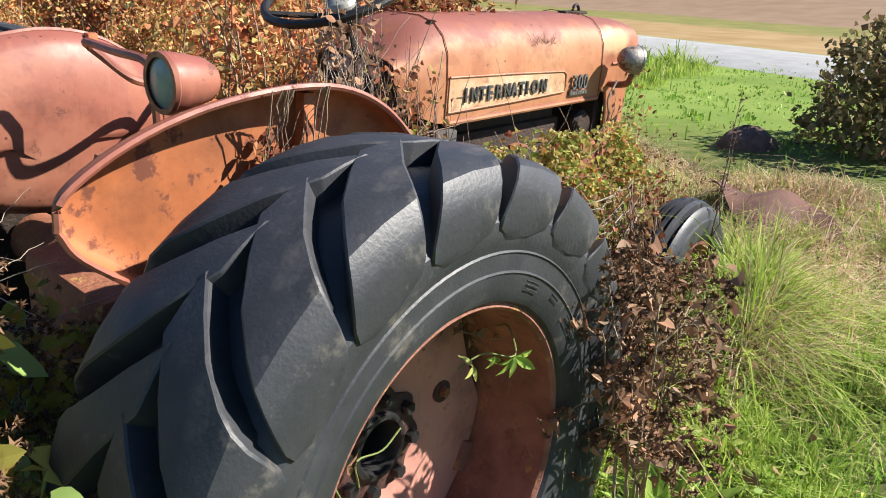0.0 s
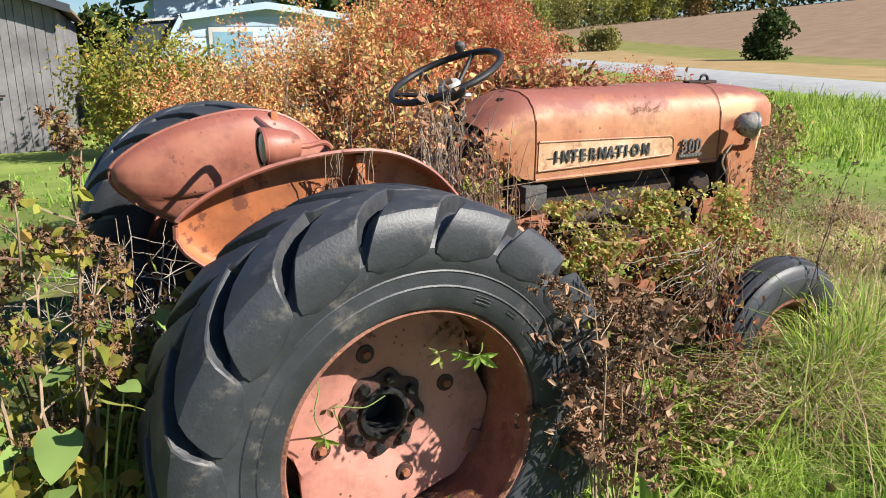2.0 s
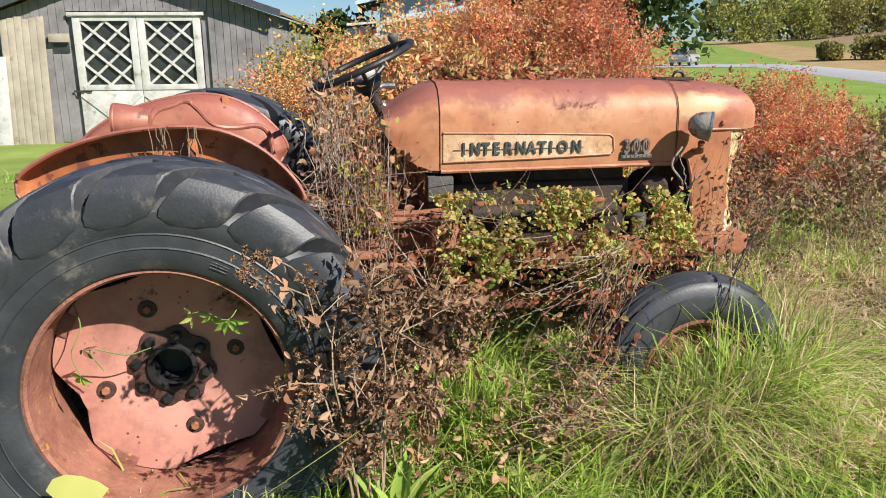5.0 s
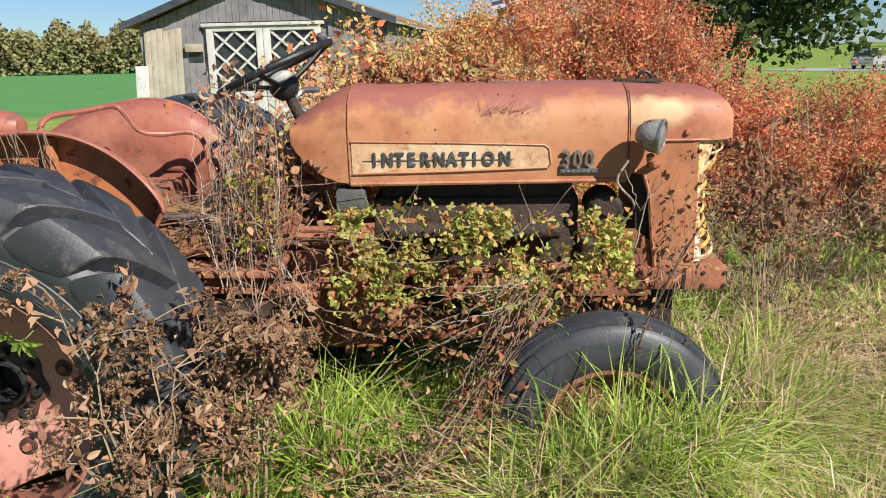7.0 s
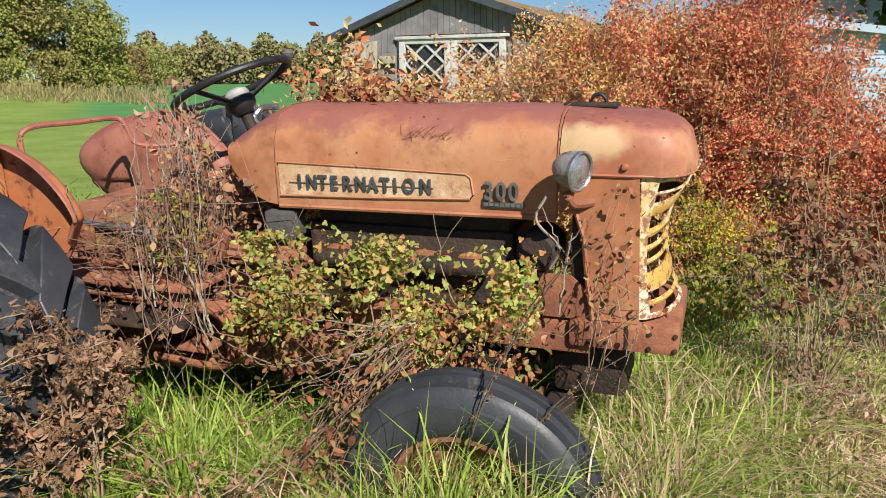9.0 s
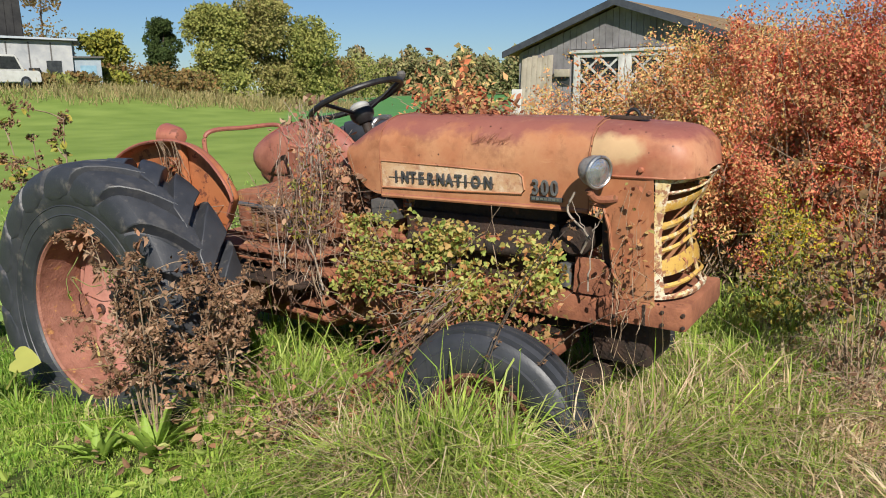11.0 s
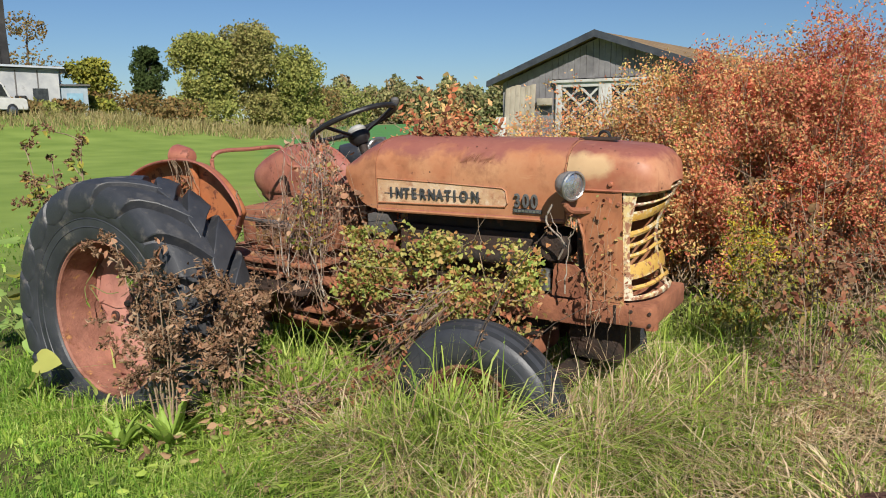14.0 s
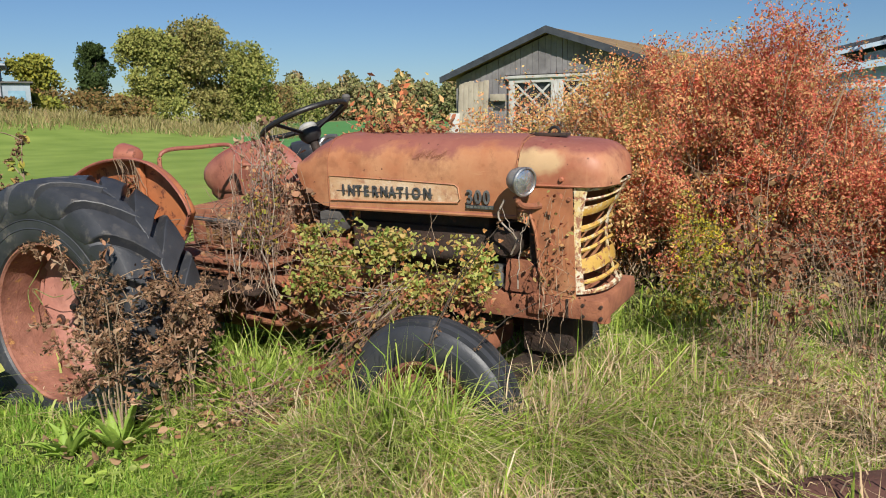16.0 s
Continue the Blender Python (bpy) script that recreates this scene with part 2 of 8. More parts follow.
WHITE_WOOD = mat("peeling_white_paint", (0.42, 0.41, 0.38), (0.58, 0.57, 0.54), 4, 0.75, 0, 0.3, 50, [(0.27, 0.25, 0.22)], 5, 0.57, 0.08)
ROOF_DARK = mat("dark_roof_edge", (0.03, 0.035, 0.045), (0.06, 0.068, 0.08), 6, 0.8, 0, 0.3, 30)
ROOF_BROWN = mat("weathered_shingle", (0.16, 0.105, 0.055), (0.26, 0.175, 0.09), 3, 0.95, 0, 0.6, 20, [(0.10, 0.07, 0.045)], 2, 0.6, 0.15)
SIDING = mat("pale_blue_siding", (0.36, 0.46, 0.55), (0.48, 0.57, 0.64), 1.2, 0.6, 0, 0.15, 20, [(0.42, 0.47, 0.5)], 1.3, 0.62, 0.1)
GLASS_DARK = mat("dusty_dark_window", (0.02, 0.022, 0.024), (0.05, 0.055, 0.055), 4, 0.15, 0, 0.0, 20)
ASPHALT = mat("road_asphalt", (0.28, 0.28, 0.28), (0.36, 0.36, 0.355), 1.5, 0.9, 0, 0.3, 60)
BARK = mat("bark", (0.06, 0.045, 0.035), (0.13, 0.10, 0.075), 9, 0.95, 0, 0.7, 40)
TWIG = mat("dry_stem", (0.22, 0.15, 0.095), (0.36, 0.27, 0.18), 9, 0.9, 0, 0.3, 60, [(0.14, 0.07, 0.05)], 6, 0.58, 0.1)
GREY_TWIG = mat("bleached_stem", (0.26, 0.21, 0.165), (0.42, 0.36, 0.29), 9, 0.9, 0, 0.3, 60)
GREEN_STEM = mat("green_stem", (0.12, 0.16, 0.04), (0.2, 0.24, 0.07), 9, 0.8, 0, 0.3, 60)

# ---- building tools ----
def thing(name, label, category, at=(0, 0, 0), turn=0.0, group="", kind=""):
    e = new(name)
    e.empty_display_size = 0.1
    e.matrix_world = pose(*at, 0, 0, turn)
    return tagged(e, label, category, group, kind)


def smooth(me, angle=35):
    me.polygons.foreach_set("use_smooth", [True] * len(me.polygons))
    me.set_sharp_from_angle(angle=radians(angle))
    me.update()


def part(name, bm, material, parent=None, label="", angle=35, kind=""):
    """One mesh out of a bmesh, under a thing or a part."""
    me = bpy.data.meshes.new(name)
    bmesh.ops.recalc_face_normals(bm, faces=bm.faces)
    bm.to_mesh(me)
    bm.free()
    smooth(me, angle)
    me.materials.append(material)
    ob = new(name, me)
    ob.parent = parent
    return tagged(ob, label, kind=kind)


def bulk(name, verts, faces, material, parent=None, label="", kind="", flat=True):
    """One mesh out of arrays: verts (n, 3), faces (m, k)."""
    verts, faces = np.asarray(verts, np.float32), np.asarray(faces, np.int32)
    me = bpy.data.meshes.new(name)
    m, k = faces.shape
    me.vertices.add(len(verts))
    me.vertices.foreach_set("co", verts.ravel())
    me.loops.add(m * k)
    me.loops.foreach_set("vertex_index", faces.ravel())
    me.polygons.add(m)
    me.polygons.foreach_set("loop_start", np.arange(0, m * k, k, dtype=np.int32))
    me.polygons.foreach_set("use_smooth", np.full(m, not flat))
    me.update(calc_edges=True)
    me.validate()
    me.materials.append(material)
    ob = new(name, me)
    ob.parent = parent
    return tagged(ob, label, kind=kind)


def box(bm, x0, x1, y0, y1, z0, z1, bevel=0.0, m=None):
    r = bmesh.ops.create_cube(bm, size=1.0, matrix=Matrix.Translation(((x0 + x1) / 2, (y0 + y1) / 2, (z0 + z1) / 2)) @ Matrix.Diagonal((x1 - x0, y1 - y0, z1 - z0, 1)))
    vs = r["verts"]
    if bevel:
        es = list({e for v in vs for e in v.link_edges})
        g = bmesh.ops.bevel(bm, geom=es, offset=bevel, segments=2, affect="EDGES", profile=0.6)
        vs = list({v for f in g["faces"] for v in f.verts} | {v for v in vs if v.is_valid})
    if m is not None:
        bmesh.ops.transform(bm, matrix=m, verts=[v for v in vs if v.is_valid])
    return bm


def boxed(*a, **k):
    return box(bmesh.new(), *a, **k)


def revolve(bm, profile, n=48, axis="y", centre=(0, 0, 0), close=False):
    """A ring surface from (radius, along) pairs round an axis."""
    rings = []
    for k in range(n):
        a = 2 * math.pi * k / n
        ring = []
        for r, h in profile:
            p = {"y": (r * math.sin(a), h, r * math.cos(a)), "x": (h, r * math.sin(a), r * math.cos(a)), "z": (r * math.cos(a), r * math.sin(a), h)}[axis]
            ring.append(bm.verts.new(Vector(p) + Vector(centre)))
        rings.append(ring)
    m = len(profile)
    for k in range(n):
        a, b = rings[k], rings[(k + 1) % n]
        for j in range(m if close else m - 1):
            q = [a[j], a[(j + 1) % m], b[(j + 1) % m], b[j]]
            bm.faces.new(q)
    bmesh.ops.remove_doubles(bm, verts=bm.verts, dist=1e-5)
    return bm


def tube(bm, pts, r, n=8, taper=1.0):
    """A round bar along points."""
    pts = [Vector(p) for p in pts]
    rings = []
    for k, p in enumerate(pts):
        d = (pts[min(k + 1, len(pts) - 1)] - pts[max(k - 1, 0)]).normalized()
        u = d.cross(Vector((0, 0, 1)) if abs(d.z) < 0.9 else Vector((1, 0, 0))).normalized()
        v = d.cross(u)
        rr = r * (1 + (taper - 1) * k / max(1, len(pts) - 1))
        rings.append([bm.verts.new(p + rr * (math.cos(2 * math.pi * j / n) * u + math.sin(2 * math.pi * j / n) * v)) for j in range(n)])
    for a, b in zip(rings, rings[1:]):
        for j in range(n):
            bm.faces.new((a[j], a[(j + 1) % n], b[(j + 1) % n], b[j]))
    bm.faces.new(rings[0][::-1])
    bm.faces.new(rings[-1])
    return bm


def bend(pts, steps=6):
    """A smooth line through points."""
    P = [Vector(p) for p in pts]
    P = [2 * P[0] - P[1], *P, 2 * P[-1] - P[-2]]
    out = []
    for a, b, c, d in zip(P, P[1:], P[2:], P[3:]):
        for k in range(steps):
            t = k / steps
            out.append(0.5 * (2 * b + (c - a) * t + (2 * a - 5 * b + 4 * c - d) * t * t + (3 * b - a - 3 * c + d) * t ** 3))
    return out + [P[-2]]


def prism(bm, outline, y0, y1):
    """A plate from an (x, z) outline between y0 and y1."""
    a = [bm.verts.new((x, y0, z)) for x, z in outline]
    b = [bm.verts.new((x, y1, z)) for x, z in outline]
    bm.faces.new(a)
    bm.faces.new(b[::-1])
    for k in range(len(a)):
        j = (k + 1) % len(a)
        bm.faces.new((a[k], b[k], b[j], a[j]))
    return bm


def leaf_arrays(rng, P, D, size, width=0.55, fold=0.25, up=None, simple=False):
    """Folded, curled leaves at P, pointing along D; far ones are plain folded diamonds."""
    n = len(P)
    D = D / np.linalg.norm(D, axis=1, keepdims=True)
    R = rng.normal(size=(n, 3)) if up is None else up + rng.normal(size=(n, 3)) * 0.5
    S = np.cross(D, R)
    S /= np.linalg.norm(S, axis=1, keepdims=True) + 1e-9
    U = np.cross(S, D)
    s = (size * rng.uniform(0.6, 1.35, n))[:, None]
    w = s * width * rng.uniform(0.75, 1.2, n)[:, None]
    f = s * fold * rng.uniform(-0.3, 1.2, n)[:, None]
    V = np.stack([P, P + 0.42 * s * D + 0.5 * w * S + f * 0.5 * U, P + 0.5 * s * D, P + 0.42 * s * D - 0.5 * w * S + f * 0.5 * U, P + s * D - 0.25 * f * U], 1)
    if simple:
        base = (np.arange(n) * 4)[:, None]
        return V[:, [0, 1, 4, 3]].reshape(-1, 3), np.concatenate([base + [0, 1, 2], base + [0, 2, 3]])
    bend_u = rng.uniform(-0.5, 0.5, n)[:, None]
    ring = ((0.0, 0.0, 0.0), (0.16, 0.34, 0.35), (0.42, 0.50, 0.55), (0.70, 0.38, 0.30), (1.0, 0.0, -0.3), (0.70, -0.38, 0.30), (0.42, -0.50, 0.55), (0.16, -0.34, 0.35), (0.45, 0.0, 0.0))
    V = np.stack([P + t * s * D + q * w * S + (e * f + bend_u * s * t * t * 0.4) * U for t, q, e in ring], 1)
    base = (np.arange(n) * 9)[:, None]
    F = np.concatenate([base + [8, i, (i + 1) % 8] for i in range(8)])
    return V.reshape(-1, 3), F


def blade_arrays(rng, P, h, lean, w, droop=0.5, simple=False, out=None):
    """Arching, pointed grass blades rooted at P, lodged in drifting directions."""
    n = len(P)
    a = rng.uniform(0, 2 * np.pi, n)
    drift = 2.5 * np.sin(1.7 * P[:, 0] + 0.9 * np.sin(2.1 * P[:, 1])) + 2.0 * np.cos(1.5 * P[:, 1] - 0.6 * P[:, 0])
    d = 0.85 * np.stack([np.cos(a), np.sin(a), np.zeros(n)], 1) + 0.35 * np.stack([np.cos(drift), np.sin(drift), np.zeros(n)], 1) + lean
    if out is not None:
        d[:, :2] = 0.45 * d[:, :2] + 0.8 * out
    b = a + rng.uniform(-1, 1, n) + np.pi / 2
    s = np.stack([np.cos(b), np.sin(b), np.zeros(n)], 1) * (w * rng.uniform(0.5, 1.6, n))[:, None] * 0.5
    t = np.minimum(rng.beta(1.1, 1.5, n) * 1.9 * droop, rng.uniform(0.6, 1.25, n) if droop < 2 else 2.4)
    up = np.array([0, 0, 1.0])
    lev = [P]
    for q, off, fall in ((0.40, 0.10, 0.02), (0.76, 0.48, 0.14), (1.0, 1.05, 0.46)):
        lev.append(P + d * (h * t * off)[:, None] + up * (h * (q - fall * np.minimum(t, 1.7)))[:, None])
    if simple:
        V = np.stack([lev[0] - s, lev[0] + s, lev[2] - s * 0.75, lev[2] + s * 0.75, lev[3]], 1)
        base = (np.arange(n) * 5)[:, None]
        return V.reshape(-1, 3), np.concatenate([base + [0, 1, 3], base + [0, 3, 2], base + [2, 3, 4]])
    V = np.stack([lev[0] - s * 0.8, lev[0] + s * 0.8, lev[1] - s, lev[1] + s, lev[2] - s * 0.7, lev[2] + s * 0.7, lev[3]], 1)
    base = (np.arange(n) * 7)[:, None]
    F = np.concatenate([base + [0, 1, 3], base + [0, 3, 2], base + [2, 3, 5], base + [2, 5, 4], base + [4, 5, 6]])
    return V.reshape(-1, 3), F


def stem_arrays(rng, lines, radii, n=4):
    """Thin stems along (k, m, 3) lines."""
    lines = np.asarray(lines)
    k, m, _ = lines.shape
    d = np.gradient(lines, axis=1)
    d /= np.linalg.norm(d, axis=2, keepdims=True) + 1e-9
    u = np.cross(d, np.array([0.31, 0.77, 0.55]))
    u /= np.linalg.norm(u, axis=2, keepdims=True) + 1e-9
    v = np.cross(d, u)
    ang = np.arange(n) * 2 * np.pi / n
    taper = np.linspace(1, 0.35, m)[None, :, None, None]
    V = lines[:, :, None] + np.asarray(radii)[:, None, None, None] * taper * (np.cos(ang)[:, None] * u[:, :, None] + np.sin(ang)[:, None] * v[:, :, None])
    i = np.arange(k * m * n).reshape(k, m, n)
    a, b = i[:, :-1], i[:, 1:]
    F = np.stack([a, np.roll(a, -1, 2), np.roll(b, -1, 2), b], -1).reshape(-1, 4)
    return V.reshape(-1, 3), F

# ---- ground, road, fields ----
def ground_z(x, y):
    """A broad low rise under the tractor, which has sunk into it, and a hummock before the front wheel."""
    q = np.clip((np.hypot(x - 1.2, y + 0.3) - 4.5) / 7.0, 0, 1)
    dip = 0.015 * np.sin(1.9 * x + 0.7) * np.cos(2.3 * y) * np.exp(-(((x - 1.2) / 6) ** 2 + ((y + 1) / 6) ** 2))
    return 0.235 * (1 - q * q * (3 - 2 * q)) + dip + 0.04 * np.exp(-(((x - 2.1) / 1.0) ** 2 + ((y + 0.1) / 1.2) ** 2)) + 0.05 * np.exp(-(((x - 1.85) / 0.55) ** 2 + ((y + 0.55) / 0.40) ** 2))


def lie(x, y):
    return float(ground_z(np.array(float(x)), np.array(float(y))))


def far_rise(x, y):
    """The low mound by the old farmstead."""
    return 1.9 * np.exp(-(((x + 47) / 13) ** 2 + ((y - 18.5) / 13) ** 2))


def hill(x, y):
    """Ploughed land climbing beyond the road."""
    return np.clip(0.95 * x - 0.30 * y - 36, 0, 75) * 0.085 + np.clip(0.9 * x + 0.35 * y - 60, 0, 66) * 0.05


def lawn_material():
    m = mat("lawn_and_fields", (0.145, 0.20, 0.042), (0.25, 0.315, 0.078), 0.9, 0.95, 0, 0.6, 14, [(0.20, 0.19, 0.06)], 0.35, 0.6, 0.2, 0.1)
    N, L = m.node_tree.nodes, m.node_tree.links.new
    b = N["Principled BSDF"]
    src = b.inputs["Base Color"].links[0].from_socket
    co = N.new("ShaderNodeTexCoord")
    sp = N.new("ShaderNodeSeparateXYZ")
    L(co.outputs["Object"], sp.inputs[0])

    def zone(src, dx, dy, off, soft, colour, colour2):
        """Land beyond the line dx*x + dy*y = off has another growth."""
        a = N.new("ShaderNodeMath")
        a.operation = "MULTIPLY"
        a.inputs[1].default_value = dx
        L(sp.outputs[0], a.inputs[0])
        c = N.new("ShaderNodeMath")
        c.operation = "MULTIPLY_ADD"
        c.inputs[1].default_value = dy
        L(sp.outputs[1], c.inputs[0])
        L(a.outputs[0], c.inputs[2])
        r = N.new("ShaderNodeMapRange")
        r.inputs["From Min"].default_value, r.inputs["From Max"].default_value = off, off + soft
        L(c.outputs[0], r.inputs["Value"])
        n = N.new("ShaderNodeTexNoise")
        n.inputs["Scale"].default_value, n.inputs["Detail"].default_value = 0.6, 8
        L(co.outputs["Object"], n.inputs["Vector"])
        cr = N.new("ShaderNodeValToRGB")
        cr.color_ramp.elements[0].color, cr.color_ramp.elements[1].color = (*colour, 1), (*colour2, 1)
        cr.color_ramp.elements[0].position, cr.color_ramp.elements[1].position = 0.3, 0.7
        L(n.outputs["Fac"], cr.inputs["Fac"])
        mx = N.new("ShaderNodeMix")
        mx.data_type = "RGBA"
        L(r.outputs[0], mx.inputs[0])
        L(src, mx.inputs[6])
        L(cr.outputs[0], mx.inputs[7])
        return mx.outputs[2]

    src = zone(src, -0.35, 0.94, 21, 2.0, (0.075, 0.20, 0.06), (0.10, 0.25, 0.08))
    src = zone(src, 1.0, 0.0, 0.5, 1.5, (0.14, 0.21, 0.042), (0.22, 0.295, 0.066))
    src = zone(src, -0.682, -0.731, 0.47, 1.5, (0.145, 0.215, 0.043), (0.225, 0.30, 0.068))
    src = zone(src, -1.0, -0.5, 40, 4, (0.20, 0.17, 0.075), (0.30, 0.25, 0.13))
    src = zone(src, 0.95, -0.30, 18, 0.6, (0.28, 0.19, 0.085), (0.38, 0.27, 0.14))
    src = zone(src, 0.95, -0.30, 26, 2.0, (0.16, 0.17, 0.05), (0.25, 0.22, 0.08))
    src = zone(src, 0.95, -0.30, 34, 2.0, (0.23, 0.155, 0.10), (0.29, 0.20, 0.135))
    # thatch and soil under the long grass, darkened for the shade between blades
    sub = N.new("ShaderNodeVectorMath")
    sub.operation = "DISTANCE"
    sub.inputs[1].default_value = (1.4, 0.2, 0.0)
    L(co.outputs["Object"], sub.inputs[0])
    r = N.new("ShaderNodeMapRange")
    r.inputs["From Min"].default_value, r.inputs["From Max"].default_value = 3.2, 6.2
    L(sub.outputs["Value"], r.inputs["Value"])
    mx = N.new("ShaderNodeMix")
    mx.data_type = "RGBA"
    shaded_thatch = N.new("ShaderNodeTexNoise")
    shaded_thatch.inputs["Scale"].default_value, shaded_thatch.inputs["Detail"].default_value = 7.0, 10
    L(co.outputs["Object"], shaded_thatch.inputs["Vector"])
    tr = N.new("ShaderNodeValToRGB")
    tr.color_ramp.elements[0].color, tr.color_ramp.elements[1].color = (0.045, 0.062, 0.017, 1), (0.14, 0.13, 0.052, 1)
    tr.color_ramp.elements[0].position, tr.color_ramp.elements[1].position = 0.35, 0.68
    L(shaded_thatch.outputs["Fac"], tr.inputs["Fac"])
    L(tr.outputs[0], mx.inputs[6])
    L(r.outputs[0], mx.inputs[0])
    L(src, mx.inputs[7])
    L(mx.outputs[2], b.inputs["Base Color"])
    return m


LAWN = lawn_material()
gx = np.concatenate([np.linspace(-2500, -100, 12)[:-1], np.linspace(-100, -12, 38)[:-1], np.linspace(-12, 14, 80)[:-1], np.linspace(14, 250, 50)[:-1], np.linspace(250, 2500, 11)])
gy = np.concatenate([np.linspace(-2500, -40, 10)[:-1], np.linspace(-40, -13, 10)[:-1], np.linspace(-13, 13, 80)[:-1], np.linspace(13, 230, 46)[:-1], np.linspace(230, 2500, 12)])
GX, GY = np.meshgrid(gx, gy, indexing="ij")
GZ = ground_z(GX, GY)
GZ = GZ + hill(GX, GY) + far_rise(GX, GY)
gi = np.arange(GX.size).reshape(GX.shape)
gf = np.stack([gi[:-1, :-1], gi[1:, :-1], gi[1:, 1:], gi[:-1, 1:]], -1).reshape(-1, 4)
bulk("ground", np.stack([GX, GY, GZ], -1).reshape(-1, 3), gf, LAWN, None, "mown green lawn running out to farm fields", "structure", flat=False)
bpy.data.objects["ground"]["category"] = "ground"


def road():
    """A straight country road."""
    n, d = Vector((0.954, -0.301, 0)), Vector((0.301, 0.954, 0))
    bm = bmesh.new()
    prof = [(12.6, -0.02), (12.8, 0.03), (15.4, 0.06), (17.9, 0.03), (18.1, -0.02)]
    rows = [[bm.verts.new(n * a + d * s + Vector((0, 0, z))) for a, z in prof] for s in (-300, -60, -20, 20, 60, 120, 400)]
    for a, b in zip(rows, rows[1:]):
        for k in range(len(prof) - 1):
            bm.faces.new((a[k], a[k + 1], b[k + 1], b[k]))
    tagged(part("road", bm, ASPHALT), "pale grey asphalt country road between lawn and field", "road", kind="structure")


road()

# ---- the tractor; its own x runs forward, its middle line is y = 0 ----
TR = thing("tractor", "abandoned faded red farm tractor overgrown with weeds", "tractor", (0.12, 0.205, 0.012), 4.0)
TR.matrix_world = pose(0.12, 0.205, 0.012, 3.5, 0, 4.0)


def hood_section(w, zb, zt, n=9):
    """Half-round roof over upright sides, from the right foot over the top to the left foot."""
    pts = [(-w, zb), (-w, zb + (zt - zb) * 0.32)]
    for k in range(n + 1):
        a = math.pi * k / n
        c, s = math.cos(a), math.sin(a)
        e = 0.62
        pts.append((-w * math.copysign(abs(c) ** e, c), zb + (zt - zb) * (0.40 + 0.60 * abs(s) ** 0.75)))
    pts += [(w, zb + (zt - zb) * 0.32), (w, zb)]
    return pts


def loft(bm, rows, thick=0.0):
    vs = [[bm.verts.new(p) for p in row] for row in rows]
    for a, b in zip(vs, vs[1:]):
        for k in range(len(a) - 1):
            bm.faces.new((a[k], a[k + 1], b[k + 1], b[k]))
    if thick:
        bmesh.ops.recalc_face_normals(bm, faces=bm.faces)
        bmesh.ops.solidify(bm, geom=bm.faces[:], thickness=thick)
    return bm


def hood():
    # main hood sheet with the lettering panel let into its right side
    rows = []
    for k in range(13):
        x = 0.855 + (1.765 - 0.855) * k / 12
        zt = 1.372 - 0.004 * k / 12
        rows.append([(x, y, z) for y, z in hood_section(0.197, 1.066 + 0.006 * k / 12, zt)])
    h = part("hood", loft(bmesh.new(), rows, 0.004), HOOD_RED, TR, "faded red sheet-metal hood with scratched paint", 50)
    # rolled lower edge
    for s in (-1, 1):
        part("hood_edge", tube(bmesh.new(), [(0.86, s * 0.195, 1.064), (1.3, s * 0.196, 1.067), (1.76, s * 0.195, 1.07)], 0.009), HOOD_RED, h)
    # letter panel: pale inset with a raised rim
    bm = bmesh.new()
    prism(bm, [(0.868, 1.099), (1.505, 1.115), (1.515, 1.128), (1.508, 1.176), (1.495, 1.186), (0.868, 1.204)], -0.2005, -0.1985)
    panel = part("letter_panel", bm, CREAM, h, "worn cream letter panel")
    bm = bmesh.new()
    tube(bm, [(0.868, -0.2005, 1.205), (1.2, -0.2005, 1.197), (1.495, -0.2005, 1.187), (1.510, -0.2005, 1.176), (1.517, -0.2005, 1.128), (1.507, -0.2005, 1.114), (1.2, -0.2005, 1.104), (0.868, -0.2005, 1.098)], 0.004, 6)
    part("panel_rim", bm, HOOD_RED, h)
    # seams across the hood
    for x, w in ((0.858, 0.199), (1.762, 0.199)):
        sec = hood_section(w, 1.07, 1.374)
        part("hood_seam", tube(bmesh.new(), [(x, y, z) for y, z in sec], 0.0016, 6), RUST, h)
    return h


def letters(text, x, z, size, y=-0.203, spacing=1.15, squeeze=1.0, material=None, depth=0.004, name="lettering", bold=0.0018):
    cu = bpy.data.curves.new(name, "FONT")
    cu.body, cu.size, cu.extrude, cu.space_character, cu.offset = text, size, depth, spacing, bold
    tmp = new(name + "_curve", cu)
    me = bpy.data.meshes.new_from_object(tmp.evaluated_get(bpy.context.evaluated_depsgraph_get()))
    bpy.data.objects.remove(tmp)
    bpy.data.curves.remove(cu)
    me.transform(Matrix.Translation((x, y, z)) @ Matrix.Rotation(radians(90), 4, "X") @ Matrix.Diagonal((squeeze, 1, 1, 1)))
    me.materials.append(material or BADGE)
    return me


HOOD = hood()
for k, c in enumerate("INTERNATION"):
    ob = new("letter", letters(c, 0.925 + 0.0425 * k + (0.012 if k == 0 else 0) - (0.012 if k == 9 else 0), 1.126, 0.060, squeeze=0.82))
    ob.parent = HOOD
for k, c in enumerate("300"):
    ob = new("number_badge", letters(c, 1.550 + 0.037 * k, 1.118, 0.075, squeeze=0.80, material=BADGE_GREY, bold=0.0010, y=-0.208))
    ob.parent = HOOD
bar = part("badge_bar", boxed(1.545, 1.668, -0.206, -0.198, 1.094, 1.110, 0.002), BADGE, HOOD)
for k in range(7):
    part("bar_script", boxed(1.551 + 0.016 * k, 1.562 + 0.016 * k, -0.2075, -0.2055, 1.098, 1.106), STEEL, HOOD)
